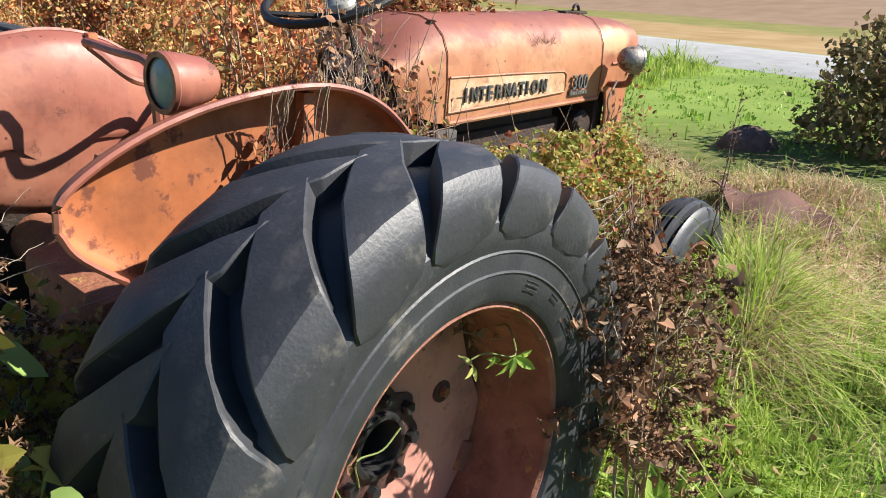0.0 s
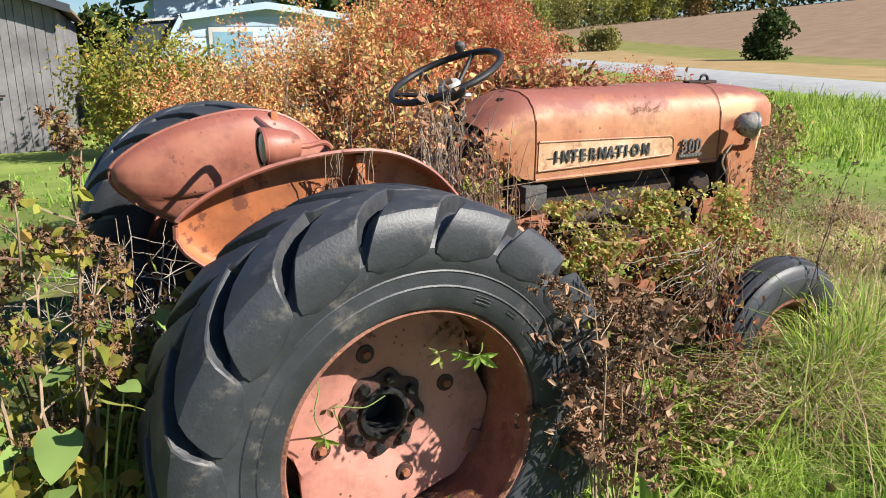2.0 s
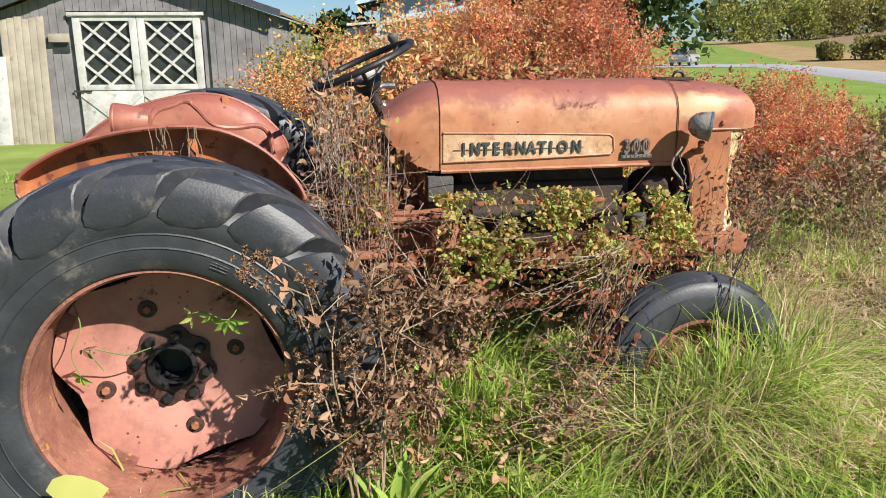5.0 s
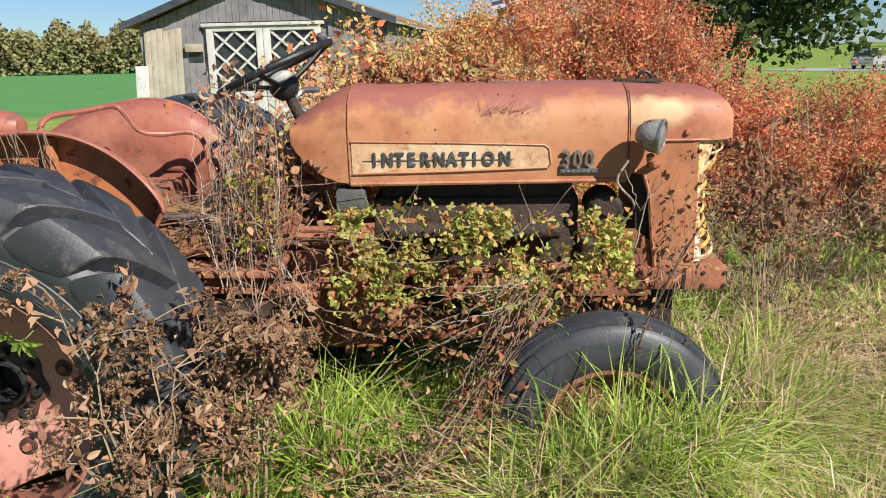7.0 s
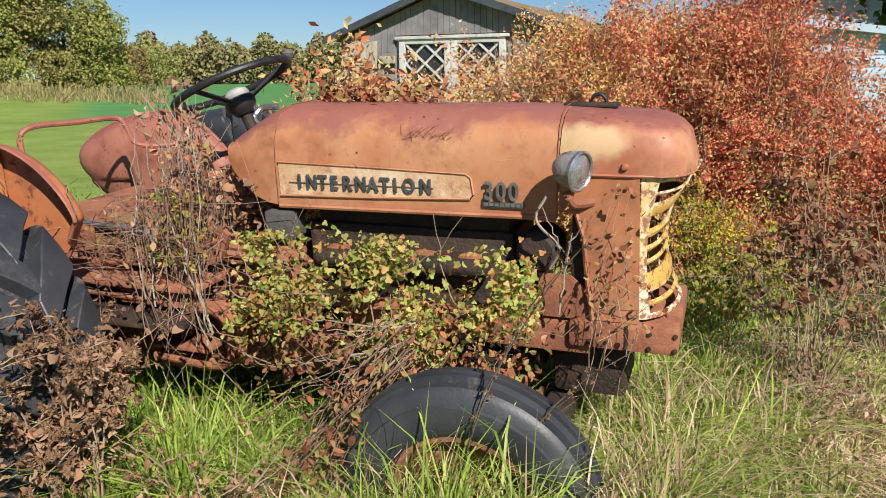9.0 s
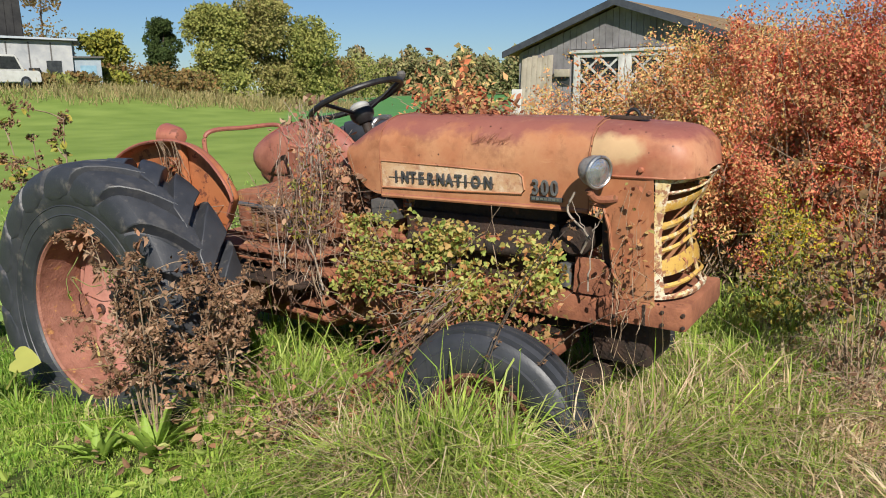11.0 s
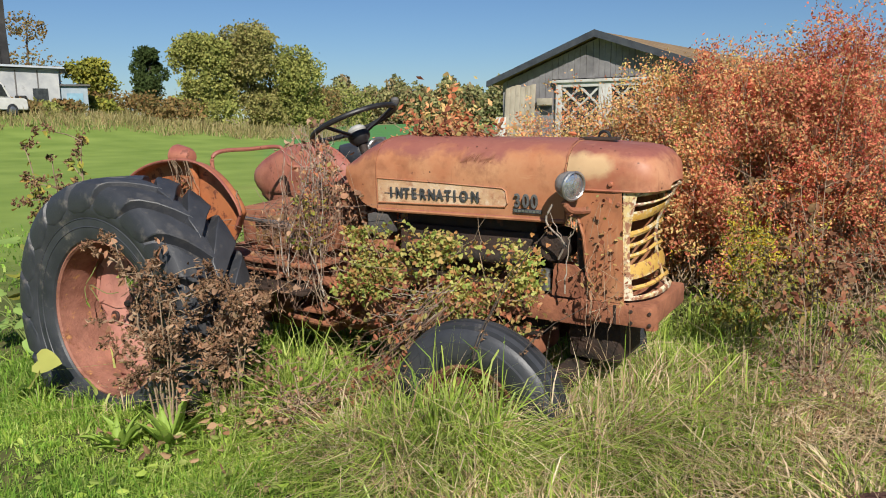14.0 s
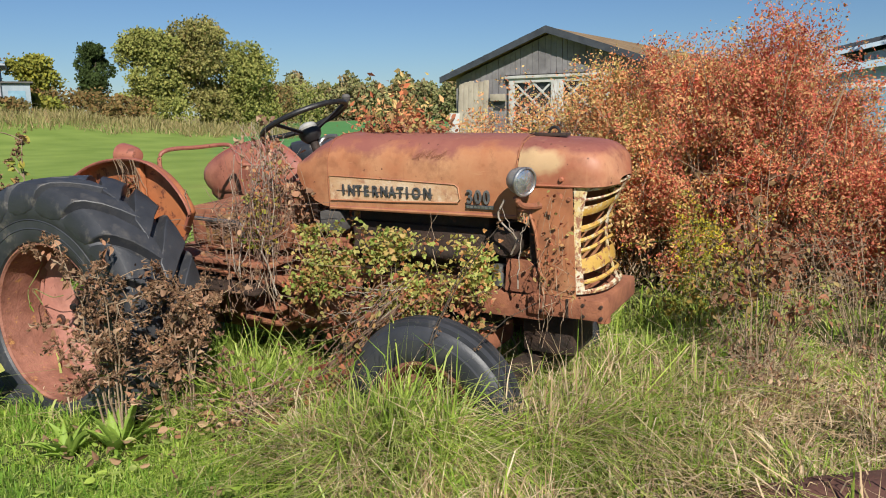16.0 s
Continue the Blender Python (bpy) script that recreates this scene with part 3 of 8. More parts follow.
part("letter_strike", boxed(0.905, 1.395, -0.2045, -0.202, 1.1418, 1.1432), BADGE_GREY, HOOD)


def nose():
    # front hood piece, rounded towards the grille
    rows = []
    for k in range(15):
        t = k / 14
        x = 1.768 + 0.358 * t
        q = max(0.0, (t - 0.56) / 0.44)
        round_in = max(0.0, 1 - q ** 3.0) ** 0.5
        w = 0.198 * (0.36 + 0.64 * round_in)
        zt = 1.366 - 0.024 * t - 0.125 * (1 - round_in)
        zb = 1.195 if t > 0.32 else 1.07 + (1.195 - 1.07) * min(1, t / 0.16)
        zb = min(zb, 1.195)
        rows.append([(x, y, max(z, zb)) for y, z in hood_section(w, zb, zt)])
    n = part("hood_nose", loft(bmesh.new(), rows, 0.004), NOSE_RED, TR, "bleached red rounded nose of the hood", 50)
    # seam ahead of the filler, lower edge bead and a rubber stop
    for s in (-1, 1):
        part("nose_edge", tube(bmesh.new(), [(1.84, s * 0.199, 1.197), (1.96, s * 0.199, 1.197), (2.02, s * 0.192, 1.197), (2.08, s * 0.170, 1.197)], 0.005, 6), NOSE_RED, n)
        part("nose_stop", revolve(bmesh.new(), [(0, s * 0.209), (0.007, s * 0.208), (0.010, s * 0.203), (0.010, s * 0.19)], 14, "y", (1.945, 0, 1.222)), NOSE_RED, n)
    return n


nose()


def cowl():
    # instrument cowl narrowing to the rear, with a dash behind the wheel
    rows = []
    for x, w, zb, zt in ((0.853, 0.197, 1.066, 1.371), (0.82, 0.195, 1.070, 1.362), (0.77, 0.190, 1.088, 1.338), (0.72, 0.183, 1.125, 1.306), (0.68, 0.174, 1.165, 1.280), (0.66, 0.168, 1.20, 1.265)):
        rows.append([(x, y, z) for y, z in hood_section(w, zb, zt)])
    c = part("cowl", loft(bmesh.new(), rows, 0.004), HOOD_RED, TR, "faded red instrument cowl behind the hood", 50)
    part("dash", boxed(0.672, 0.70, -0.150, 0.150, 1.12, 1.262, 0.006), DARK_IRON, c, "grimy dark dash panel")
    for y in (-0.09, -0.03, 0.03, 0.09):
        bm = revolve(bmesh.new(), [(0.0, 0.0), (0.022, 0.0), (0.026, 0.004), (0.026, 0.012)], 20, "x", (0.655, y, 1.22))
        part("gauge", bm, STEEL, c)
    bm = tube(bmesh.new(), bend([(0.70, 0.02, 1.26), (0.64, 0.03, 1.31), (0.66, 0.06, 1.345), (0.72, 0.06, 1.35)]), 0.011, 8)
    part("throttle_lever", bm, STEEL, c)
    return c


cowl()


CAP_WHITE = mat("dirty_white_cap", (0.26, 0.26, 0.24), (0.42, 0.41, 0.38), 14, 0.4, 0, 0.1, 120)


def steering_wheel():
    c, tilt = Vector((0.585, 0.0, 1.430)), radians(-23.5)
    m = Matrix.Translation(c) @ Matrix.Rotation(tilt, 4, "Y")
    bm = bmesh.new()
    R = 0.208
    tube_pts = [m @ Vector((R * math.cos(a), R * math.sin(a), 0)) for a in np.linspace(0, 2 * math.pi, 49)]
    tube(bm, tube_pts, 0.0125, 10)
    w = part("steering_wheel", bm, BLACK, TR, "black steering wheel with a spinner knob")
    for a in (0.5, 0.5 + 2.094, 0.5 + 4.189):
        part("spoke", tube(bmesh.new(), [m @ Vector((0.03 * math.cos(a), 0.03 * math.sin(a), -0.065)), m @ Vector((R * math.cos(a), R * math.sin(a), 0))], 0.009, 6), BLACK, w)
    bm = revolve(bmesh.new(), [(0, -0.040), (0.03, -0.042), (0.05, -0.05), (0.055, -0.065), (0.05, -0.085), (0.03, -0.11)], 24, "z")
    bmesh.ops.transform(bm, matrix=m, verts=bm.verts)
    part("wheel_hub", bm, BLACK, w)
    bm = revolve(bmesh.new(), [(0, -0.014), (0.022, -0.017), (0.038, -0.025), (0.045, -0.038), (0.042, -0.048)], 20, "z")
    bmesh.ops.transform(bm, matrix=m, verts=bm.verts)
    part("hub_cap", bm, CAP_WHITE, w, "off-white domed hub cap")
    p = m @ Vector((0.15, 0.15, 0.0))
    bm = revolve(bmesh.new(), [(0, 0.052), (0.014, 0.05), (0.021, 0.038), (0.019, 0.022), (0.010, 0.012), (0.008, -0.01)], 16, "z", p)
    part("spinner_knob", bm, GREYBOX, w, "grey spinner knob")
    part("steering_column", tube(bmesh.new(), [m @ Vector((0, 0, -0.08)), m @ Vector((0, 0, -0.26))], 0.02, 12), DARK_IRON, w)


steering_wheel()


def front_panels():
    # radiator side shells with the shadowed arch cut out at their rear edge
    for s in (-1, 1):
        bm = bmesh.new()
        prism(bm, [(1.768, 1.165), (1.80, 1.192), (1.985, 1.195), (1.992, 1.0), (1.998, 0.775), (1.868, 0.775), (1.85, 0.90), (1.838, 1.02), (1.815, 1.09), (1.768, 1.10)], s * 0.196, s * 0.192)
        p = part("side_shell", bm, HOOD_RED, TR, "rusty red radiator side shell")
        bm = tube(bmesh.new(), [(1.768, s * 0.196, 1.10), (1.815, s * 0.197, 1.09), (1.838, s * 0.197, 1.02), (1.85, s * 0.197, 0.90), (1.868, s * 0.197, 0.775)], 0.007, 6)
        part("shell_edge", bm, HOOD_RED, p)
        for x, z in ((1.885, 0.80), (1.975, 0.80), (1.975, 1.15)):
            part("bolt", revolve(bmesh.new(), [(0, s * 0.203), (0.007, s * 0.203), (0.008, s * 0.196)], 8, "y", (x, 0, z)), RUST, p)
    part("radiator", boxed(1.80, 1.87, -0.17, 0.17, 0.78, 1.18, 0.004), DARK_IRON, TR, "dark radiator core behind the grille")


front_panels()


def grille_line(z, t):
    """Plan curve of the bowed front at height z: t from -1 (right) to 1 (left)."""
    waist = 0.056 * math.sin(math.pi * min(1, max(0, (1.195 - z) / 0.42))) 
    top = 0.03 * max(0.0, (z - 1.05) / 0.15)
    y = 0.188 * t
    x = 1.985 + (0.117 + top - waist) * (1 - abs(t) ** 2.4) ** 0.62
    return x, y


def grille():
    z0, z1 = 0.785, 1.198
    holes = [(1.150, 1.175), (1.118, 1.138), (1.045, 1.082), (0.998, 1.020), (0.958, 0.980), (0.918, 0.942), (0.838, 0.862), (0.800, 0.822)]
    g = None
    edges = [z1] + [e for lo, hi in holes for e in (hi, lo)] + [z0]
    ts = np.linspace(-1, 1, 25)
    bm = bmesh.new()
    for k in range(0, len(edges), 2):
        hi, lo = edges[k], edges[k + 1]
        lift = lambda t: 0.018 * (1 - abs(t))
        rows = [[(*grille_line(z, t), z + (lift(t) if 0.79 < z < 1.19 else lift(t) * 0.5)) for t in ts] for z in (hi, (hi + lo) / 2, lo)]
        rows[1] = [(x + 0.006, y, z) for x, y, z in rows[1]]
        loft(bm, rows, 0.005)
        name = "grille_bar"
        g = part(name, bm, GRILLE_WHITE if k in (0, 2, 16) else YELLOW, TR, "chipped yellow and white grille bar")
        bm = bmesh.new()
    bm.free()
    for s in (-1, 1):
        for t0, t1 in ((0.92, 1.0),) + (((0.0, 0.10),) if s > 0 else ()):
            bm = bmesh.new()
            zs = np.linspace(z0, z1, 14)
            loft(bm, [[(grille_line(z, s * t)[0] + 0.004, grille_line(z, s * t)[1], z + 0.018 * (1 - abs(t)) * 0.8) for t in np.linspace(t0, t1, 4)] for z in zs], 0.006)
            part("grille_post", bm, GRILLE_WHITE, TR, "chipped white grille upright")


grille()


def bolster():
    bm = bmesh.new()
    box(bm, 1.80, 2.135, -0.205, 0.205, 0.690, 0.773, 0.014)
    for v in bm.verts:
        if v.co.x > 2.1:
            v.co.x -= 0.25 * abs(v.co.y) * 0.55
    b = part("front_bolster", bm, RUST, TR, "heavy rusty cast front bolster")
    for x, z in ((1.86, 0.71), (2.03, 0.708), (2.03, 0.752), (2.10, 0.708), (2.10, 0.752)):
        part("bolt", revolve(bmesh.new(), [(0, -0.210), (0.0065, -0.210), (0.0075, -0.204)], 6, "y", (x, 0, z)), DARK_IRON, b)
    part("seam_plate", boxed(1.962, 1.972, -0.208, 0.208, 0.694, 0.769), DARK_IRON, b)
    part("front_axle", boxed(1.72, 1.80, -0.60, 0.60, 0.40, 0.48, 0.015), DARK_IRON, TR, "dark rusty front axle beam")
    # Dark block added to fill the shaded gap under the bolster.
    part("dark_underfill", boxed(1.74, 1.96, -0.12, 0.12, 0.50, 0.67, 0.02), DARK_IRON, TR)
    part("front_frame_rail", boxed(1.05, 1.86, -0.185, -0.13, 0.66, 0.76, 0.01), RUST, TR)
    part("front_frame_rail", boxed(1.05, 1.86, 0.13, 0.185, 0.66, 0.76, 0.01), RUST, TR)


bolster()


def engine():
    bm = bmesh.new()
    box(bm, 0.92, 1.62, -0.13, 0.13, 0.56, 1.0, 0.02)
    box(bm, 0.95, 1.6, -0.11, 0.11, 0.97, 1.05, 0.015)
    e = part("engine_block", bm, DARK_IRON, TR, "greasy dark engine block")
    part("oil_pan", boxed(0.94, 1.60, -0.11, 0.11, 0.46, 0.575, 0.03), RUST, e)
    for k in range(4):
        part("manifold_port", boxed(1.0 + 0.15 * k, 1.07 + 0.15 * k, -0.18, -0.12, 0.86, 0.93, 0.015), RUST, e)
    part("manifold", tube(bmesh.new(), [(0.98, -0.175, 0.895), (1.55, -0.175, 0.895)], 0.030, 12), DARK_IRON, e)
    part("air_cleaner", revolve(bmesh.new(), [(0, 0.60), (0.05, 0.60), (0.055, 0.62), (0.055, 0.86), (0.04, 0.89), (0, 0.89)], 20, "z", (0.86, -0.19, 0.03)), RUST, e)
    part("fuel_filter", revolve(bmesh.new(), [(0, 0.78), (0.028, 0.78), (0.03, 0.8), (0.03, 0.86), (0, 0.87)], 14, "z", (1.66, -0.15, 0)), STEEL, e)
    bm = boxed(0.81, 0.905, -0.215, -0.12, 0.955, 1.045, 0.006)
    part("regulator_box", bm, GREYBOX, TR, "grey metal box under the hood")
    part("steering_rod", tube(bmesh.new(), [(0.75, -0.31, 0.79), (1.2, -0.33, 0.805), (1.66, -0.345, 0.83)], 0.013, 8), RUST, TR, "rusty steering drag link")
    for k, (z, y) in enumerate(((0.915, -0.20), (0.895, -0.215), (0.87, -0.20))):
        part("pipe", tube(bmesh.new(), bend([(0.45, y, z + 0.05), (0.62, y - 0.02, z + 0.01), (0.75, y, z - 0.005), (0.93, y + 0.02, z)]), 0.012, 8), RUST, TR)
    bm = revolve(bmesh.new(), [(0, -0.17), (0.05, -0.17), (0.062, -0.155), (0.062, -0.03), (0.03, 0.0), (0, 0.0)], 20, "y", (1.70, -0.02, 0.96))
    part("radiator_stay", prism(bmesh.new(), [(1.70, 0.77), (1.86, 0.77), (1.85, 0.86), (1.80, 0.90), (1.71, 0.90)], -0.188, -0.178), RUST, TR, "rusty plate below the radiator")
    part("generator", bm, DARK_IRON, TR)


engine()


def transmission():
    bm = bmesh.new()
    box(bm, 0.50, 0.95, -0.17, 0.17, 0.45, 0.86, 0.04)
    part("rear_housing", boxed(-0.25, 0.55, -0.21, 0.21, 0.42, 0.80, 0.05), CASTING, TR, "oily dark rear axle housing")
    t = part("gearbox_casting", bm, CASTING, TR, "rusty clutch and gearbox casting")
    part("axle_housing", tube(bmesh.new(), [(0, -0.735, 0.60), (0, -0.5, 0.60), (0, 0.5, 0.60), (0, 0.735, 0.60)], 0.085, 16), RUST, TR)
    part("platform", boxed(0.05, 0.62, -0.47, -0.19, 0.70, 0.715, 0.003), DARK_IRON, TR, "rusty foot platform")
    part("top_cover", boxed(0.0, 0.5, -0.15, 0.15, 0.79, 0.85, 0.02), CASTING, t)
    for y in (-0.36, -0.325, -0.29):
        bm = tube(bmesh.new(), bend([(0.58, y, 0.735), (0.68, y - 0.01, 0.745), (0.735, y - 0.01, 0.70), (0.735, y - 0.01, 0.60), (0.70, y, 0.555), (0.60, y, 0.545), (0.42, y, 0.56)]), 0.013, 8)
        part("step_bar", bm, RUST, TR, "bent rusty step bar")
    part("step_plate", boxed(0.44, 0.66, -0.39, -0.25, 0.60, 0.615, 0.004), RUST, TR)
    part("clutch_housing_flange", boxed(0.80, 0.83, -0.19, 0.19, 0.44, 0.92, 0.008), CASTING, t)
    part("brake_lever", tube(bmesh.new(), bend([(0.45, -0.25, 0.72), (0.47, -0.26, 0.88), (0.40, -0.27, 0.95), (0.31, -0.30, 0.97)]), 0.012, 8), STEEL, TR)
    # bolted side cover, clutch slave block, battery tray and its clamp on the right of the castings
    cover = part("side_cover", prism(bmesh.new(), [(0.52, 0.52), (0.76, 0.50), (0.78, 0.56), (0.78, 0.78), (0.74, 0.83), (0.56, 0.84), (0.52, 0.78)], -0.205, -0.168), CASTING, t, "bolted rusty side cover with ochre stains")
    for x, z in ((0.55, 0.55), (0.65, 0.53), (0.75, 0.54), (0.755, 0.66), (0.75, 0.78), (0.65, 0.815), (0.555, 0.80), (0.545, 0.67)):
        part("bolt", revolve(bmesh.new(), [(0, -0.216), (0.009, -0.216), (0.011, -0.204)], 6, "y", (x, 0, z)), RUST, cover)
    part("pedal_boss", revolve(bmesh.new(), [(0, -0.27), (0.028, -0.27), (0.034, -0.26), (0.034, -0.2)], 20, "y", (0.70, 0, 0.60)), RUST, t)
    part("starter_body", tube(bmesh.new(), [(0.86, -0.20, 0.60), (0.88, -0.20, 0.60), (1.06, -0.20, 0.605), (1.08, -0.20, 0.605)], 0.055, 18), CASTING, TR, "rusty round starter body")
    part("flange_ear", boxed(0.81, 0.845, -0.25, -0.17, 0.52, 0.68, 0.01), CASTING, t)
    part("battery_tray", boxed(0.16, 0.44, -0.29, -0.10, 0.84, 0.985, 0.012), OCHRE_CASE, TR, "ochre stained box on the platform")
    part("tray_clamp", tube(bmesh.new(), bend([(0.12, -0.315, 0.995), (0.26, -0.315, 0.99), (0.40, -0.315, 0.985), (0.425, -0.31, 0.95), (0.43, -0.31, 0.88)], 4), 0.010, 8), STEEL, TR)
    part("deck_plate", boxed(-0.02, 0.64, -0.40, 0.25, 0.805, 0.825, 0.006), CASTING, TR, "rusty deck plate over the gearbox")
    part("seat_pedestal", boxed(-0.06, 0.16, -0.18, 0.18, 0.82, 1.02, 0.02), CASTING, TR)
    for x in (0.20, 0.27, 0.34, 0.41):
        part("tray_rib", boxed(x - 0.006, x + 0.006, -0.297, -0.289, 0.85, 0.975, 0.002), RUST, TR)
    part("control_rod", tube(bmesh.new(), bend([(-0.02, -0.34, 0.86), (0.25, -0.33, 0.865), (0.50, -0.30, 0.90), (0.68, -0.26, 0.96)], 4), 0.009, 8), RUST, TR)
    part("control_rod", tube(bmesh.new(), bend([(0.05, -0.36, 0.77), (0.35, -0.36, 0.76), (0.62, -0.33, 0.75), (0.80, -0.28, 0.74)], 4), 0.011, 8), RUST, TR)
    part("bell_crank", prism(bmesh.new(), [(0.60, 0.86), (0.66, 0.88), (0.70, 0.97), (0.67, 1.0), (0.62, 0.95)], -0.27, -0.25), RUST, TR)
    part("toolbox", boxed(0.30, 0.56, -0.36, -0.20, 0.735, 0.80, 0.008), CASTING, TR)
    part("brake_drum", revolve(bmesh.new(), [(0, -0.30), (0.10, -0.30), (0.115, -0.285), (0.115, -0.2)], 24, "y", (0.30, 0, 0.64)), RUST, TR)


transmission()


def fender_outline(n=64):
    pts = [(-0.455, 1.10), (-0.44, 1.155), (-0.33, 1.222), (-0.18, 1.268), (0.0, 1.287), (0.14, 1.272), (0.26, 1.222), (0.355, 1.145), (0.405, 1.075), (0.395, 1.035), (0.30, 0.92), (0.15, 0.84), (0.0, 0.82), (-0.16, 0.86), (-0.30, 0.95), (-0.42, 1.045)]
    loop = bend([(x, 0, z) for x, z in pts + pts[:1]], 5)[:-1]
    return [(p.x if p.x < 0.1 else 0.1 + 0.88 * (p.x - 0.1), p.z + 0.014) for p in loop]


def fender(s):
    """s: -1 right, 1 left. An inner plate whose edge is rolled outwards over the tyre."""
    o = fender_outline()
    if s > 0:
        o = [(x if x < 0 else 0.98 * x, z) for x, z in o]
        o = [(x - 0.08, z - 0.010 - 0.035 * max(0.0, -x / 0.45)) for x, z in o]
    reach = 0.062 if s < 0 else 0.055
    cx, cz = (0.0, 1.03) if s < 0 else (-0.08, 1.025)
    bm = bmesh.new()
    inner = 0.50 if s < 0 else 0.33
    rings = []
    for inset, out in ((0.55, 0.0), (0.80, 0.0), (0.93, 0.004), (0.975, 0.014), (0.995, 0.034), (1.0, reach - 0.006), (1.004, reach)) if s < 0 else ((0.30, -0.035), (0.55, -0.028), (0.75, -0.012), (0.88, 0.004), (0.955, 0.020), (0.99, 0.040), (1.004, reach)):
        rings.append([bm.verts.new((cx + (x - cx) * inset, s * (inner + out * (1.0 if z > 1.0 else 0.5)), cz + (z - cz) * inset)) for x, z in o])
    for a, b in zip(rings, rings[1:]):
        for k in range(len(a)):
            bm.faces.new((a[k], a[(k + 1) % len(a)], b[(k + 1) % len(b)], b[k]))
    bm.faces.new(rings[0])
    bmesh.ops.recalc_face_normals(bm, faces=bm.faces)
    bmesh.ops.solidify(bm, geom=bm.faces[:], thickness=0.004)
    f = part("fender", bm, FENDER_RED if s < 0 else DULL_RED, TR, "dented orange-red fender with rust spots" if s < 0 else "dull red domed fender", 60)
    lip = [(cx + (x - cx) * 1.006, s * (inner + reach * (1.0 if z > 1.0 else 0.5)), cz + (z - cz) * 1.006) for x, z in o]
    part("fender_lip", tube(bmesh.new(), lip + lip[:1], 0.007, 6), DULL_RED, f)
    part("fender_rib", boxed(0.035, 0.062, min(s * (inner + 0.012), s * (inner + 0.04)), max(s * (inner + 0.012), s * (inner + 0.04)), 0.9, 1.285, 0.004), FENDER_RED, f)
    for x, z in ((-0.06, 1.19), (-0.03, 1.20), (0.02, 1.17)):
        part("bolt", revolve(bmesh.new(), [(0, s * (inner + 0.02)), (0.010, s * (inner + 0.02)), (0.012, s * inner)], 6, "y", (x, 0, z)), RUST, f)
    return f


fender(-1)
fender(1)


def work_lamp():
    c = (-0.185, -0.42, 1.30)
    prof = [(0.046, -0.010), (0.055, -0.010), (0.057, 0.0), (0.054, 0.02), (0.050, 0.04), (0.042, 0.075), (0.030, 0.095), (0.0, 0.10)]
    b = part("work_lamp", revolve(bmesh.new(), prof, 32, "x", c), DULL_RED, TR, "dull red rear work lamp on the fender")
    part("lens", revolve(bmesh.new(), [(0.048, -0.004), (0.035, -0.010), (0.0, -0.013)], 32, "x", c), LENS, b, "cloudy lamp glass")
    part("lamp_ring", revolve(bmesh.new(), [(0.046, -0.012), (0.056, -0.012), (0.058, -0.004), (0.054, 0.004)], 32, "x", c), DULL_RED, b)
    part("lamp_stalk", tube(bmesh.new(), [(c[0] + 0.05, c[1], c[2] - 0.05), (c[0] + 0.05, c[1] - 0.05, c[2] - 0.10)], 0.014, 8), RUST, b)


LENS = mat("lamp_glass", (0.16, 0.21, 0.22), (0.30, 0.36, 0.36), 9, 0.12, 0, 0.1, 60)
work_lamp()


def headlamp():
    c = Vector((1.832, -0.292, 1.225))
    m = Matrix.Translation(c) @ pose(0, 0, 0, 0, 6, -24) @ Matrix.Diagonal((0.80, 0.82, 0.82, 1))
    prof = [(0.0, -0.085), (0.025, -0.08), (0.048, -0.058), (0.060, -0.03), (0.064, 0.0), (0.066, 0.012), (0.060, 0.018), (0.056, 0.014)]
    bm = revolve(bmesh.new(), prof, 36, "x")
    bmesh.ops.transform(bm, matrix=m, verts=bm.verts)
    h = part("headlamp", bm, LAMP_METAL, TR, "rust-streaked bare metal round headlamp")
    bm = revolve(bmesh.new(), [(0.058, 0.012), (0.04, 0.020), (0.02, 0.024), (0.0, 0.025)], 36, "x")
    bmesh.ops.transform(bm, matrix=m, verts=bm.verts)
    part("lens", bm, HEAD_GLASS, h, "clear ribbed headlamp glass")
    bm = revolve(bmesh.new(), [(0.060, 0.010), (0.067, 0.008), (0.068, 0.018), (0.061, 0.022), (0.057, 0.018)], 36, "x", close=True)
    bmesh.ops.transform(bm, matrix=m, verts=bm.verts)
    part("bezel", bm, STEEL, h)
    part("bracket", tube(bmesh.new(), bend([(1.81, -0.305, 1.168), (1.82, -0.285, 1.135), (1.83, -0.22, 1.12), (1.86, -0.19, 1.12)]), 0.013, 8), RUST, h)
    part("wire", tube(bmesh.new(), bend([(1.75, -0.28, 1.15), (1.72, -0.27, 1.08), (1.78, -0.25, 1.0), (1.75, -0.23, 0.93)]), 0.004, 6), GREY_TWIG, h)


HEAD_GLASS = mat("headlamp_glass", (0.22, 0.26, 0.30), (0.66, 0.70, 0.74), 16, 0.06, 0.8, 0.45, 70, [(0.10, 0.12, 0.14)], 12, 0.56, 0.05)
headlamp()


def hood_skin(z):
    """How far out the right side of the hood lies at height z."""
    q = max(0.0, (z - 1.069) / 0.302)
    s = min(1.0, max(0.0, (q - 0.40) / 0.60)) ** (1 / 0.75)
    return -0.197 * math.sqrt(max(0.0, 1 - s * s)) ** 0.62


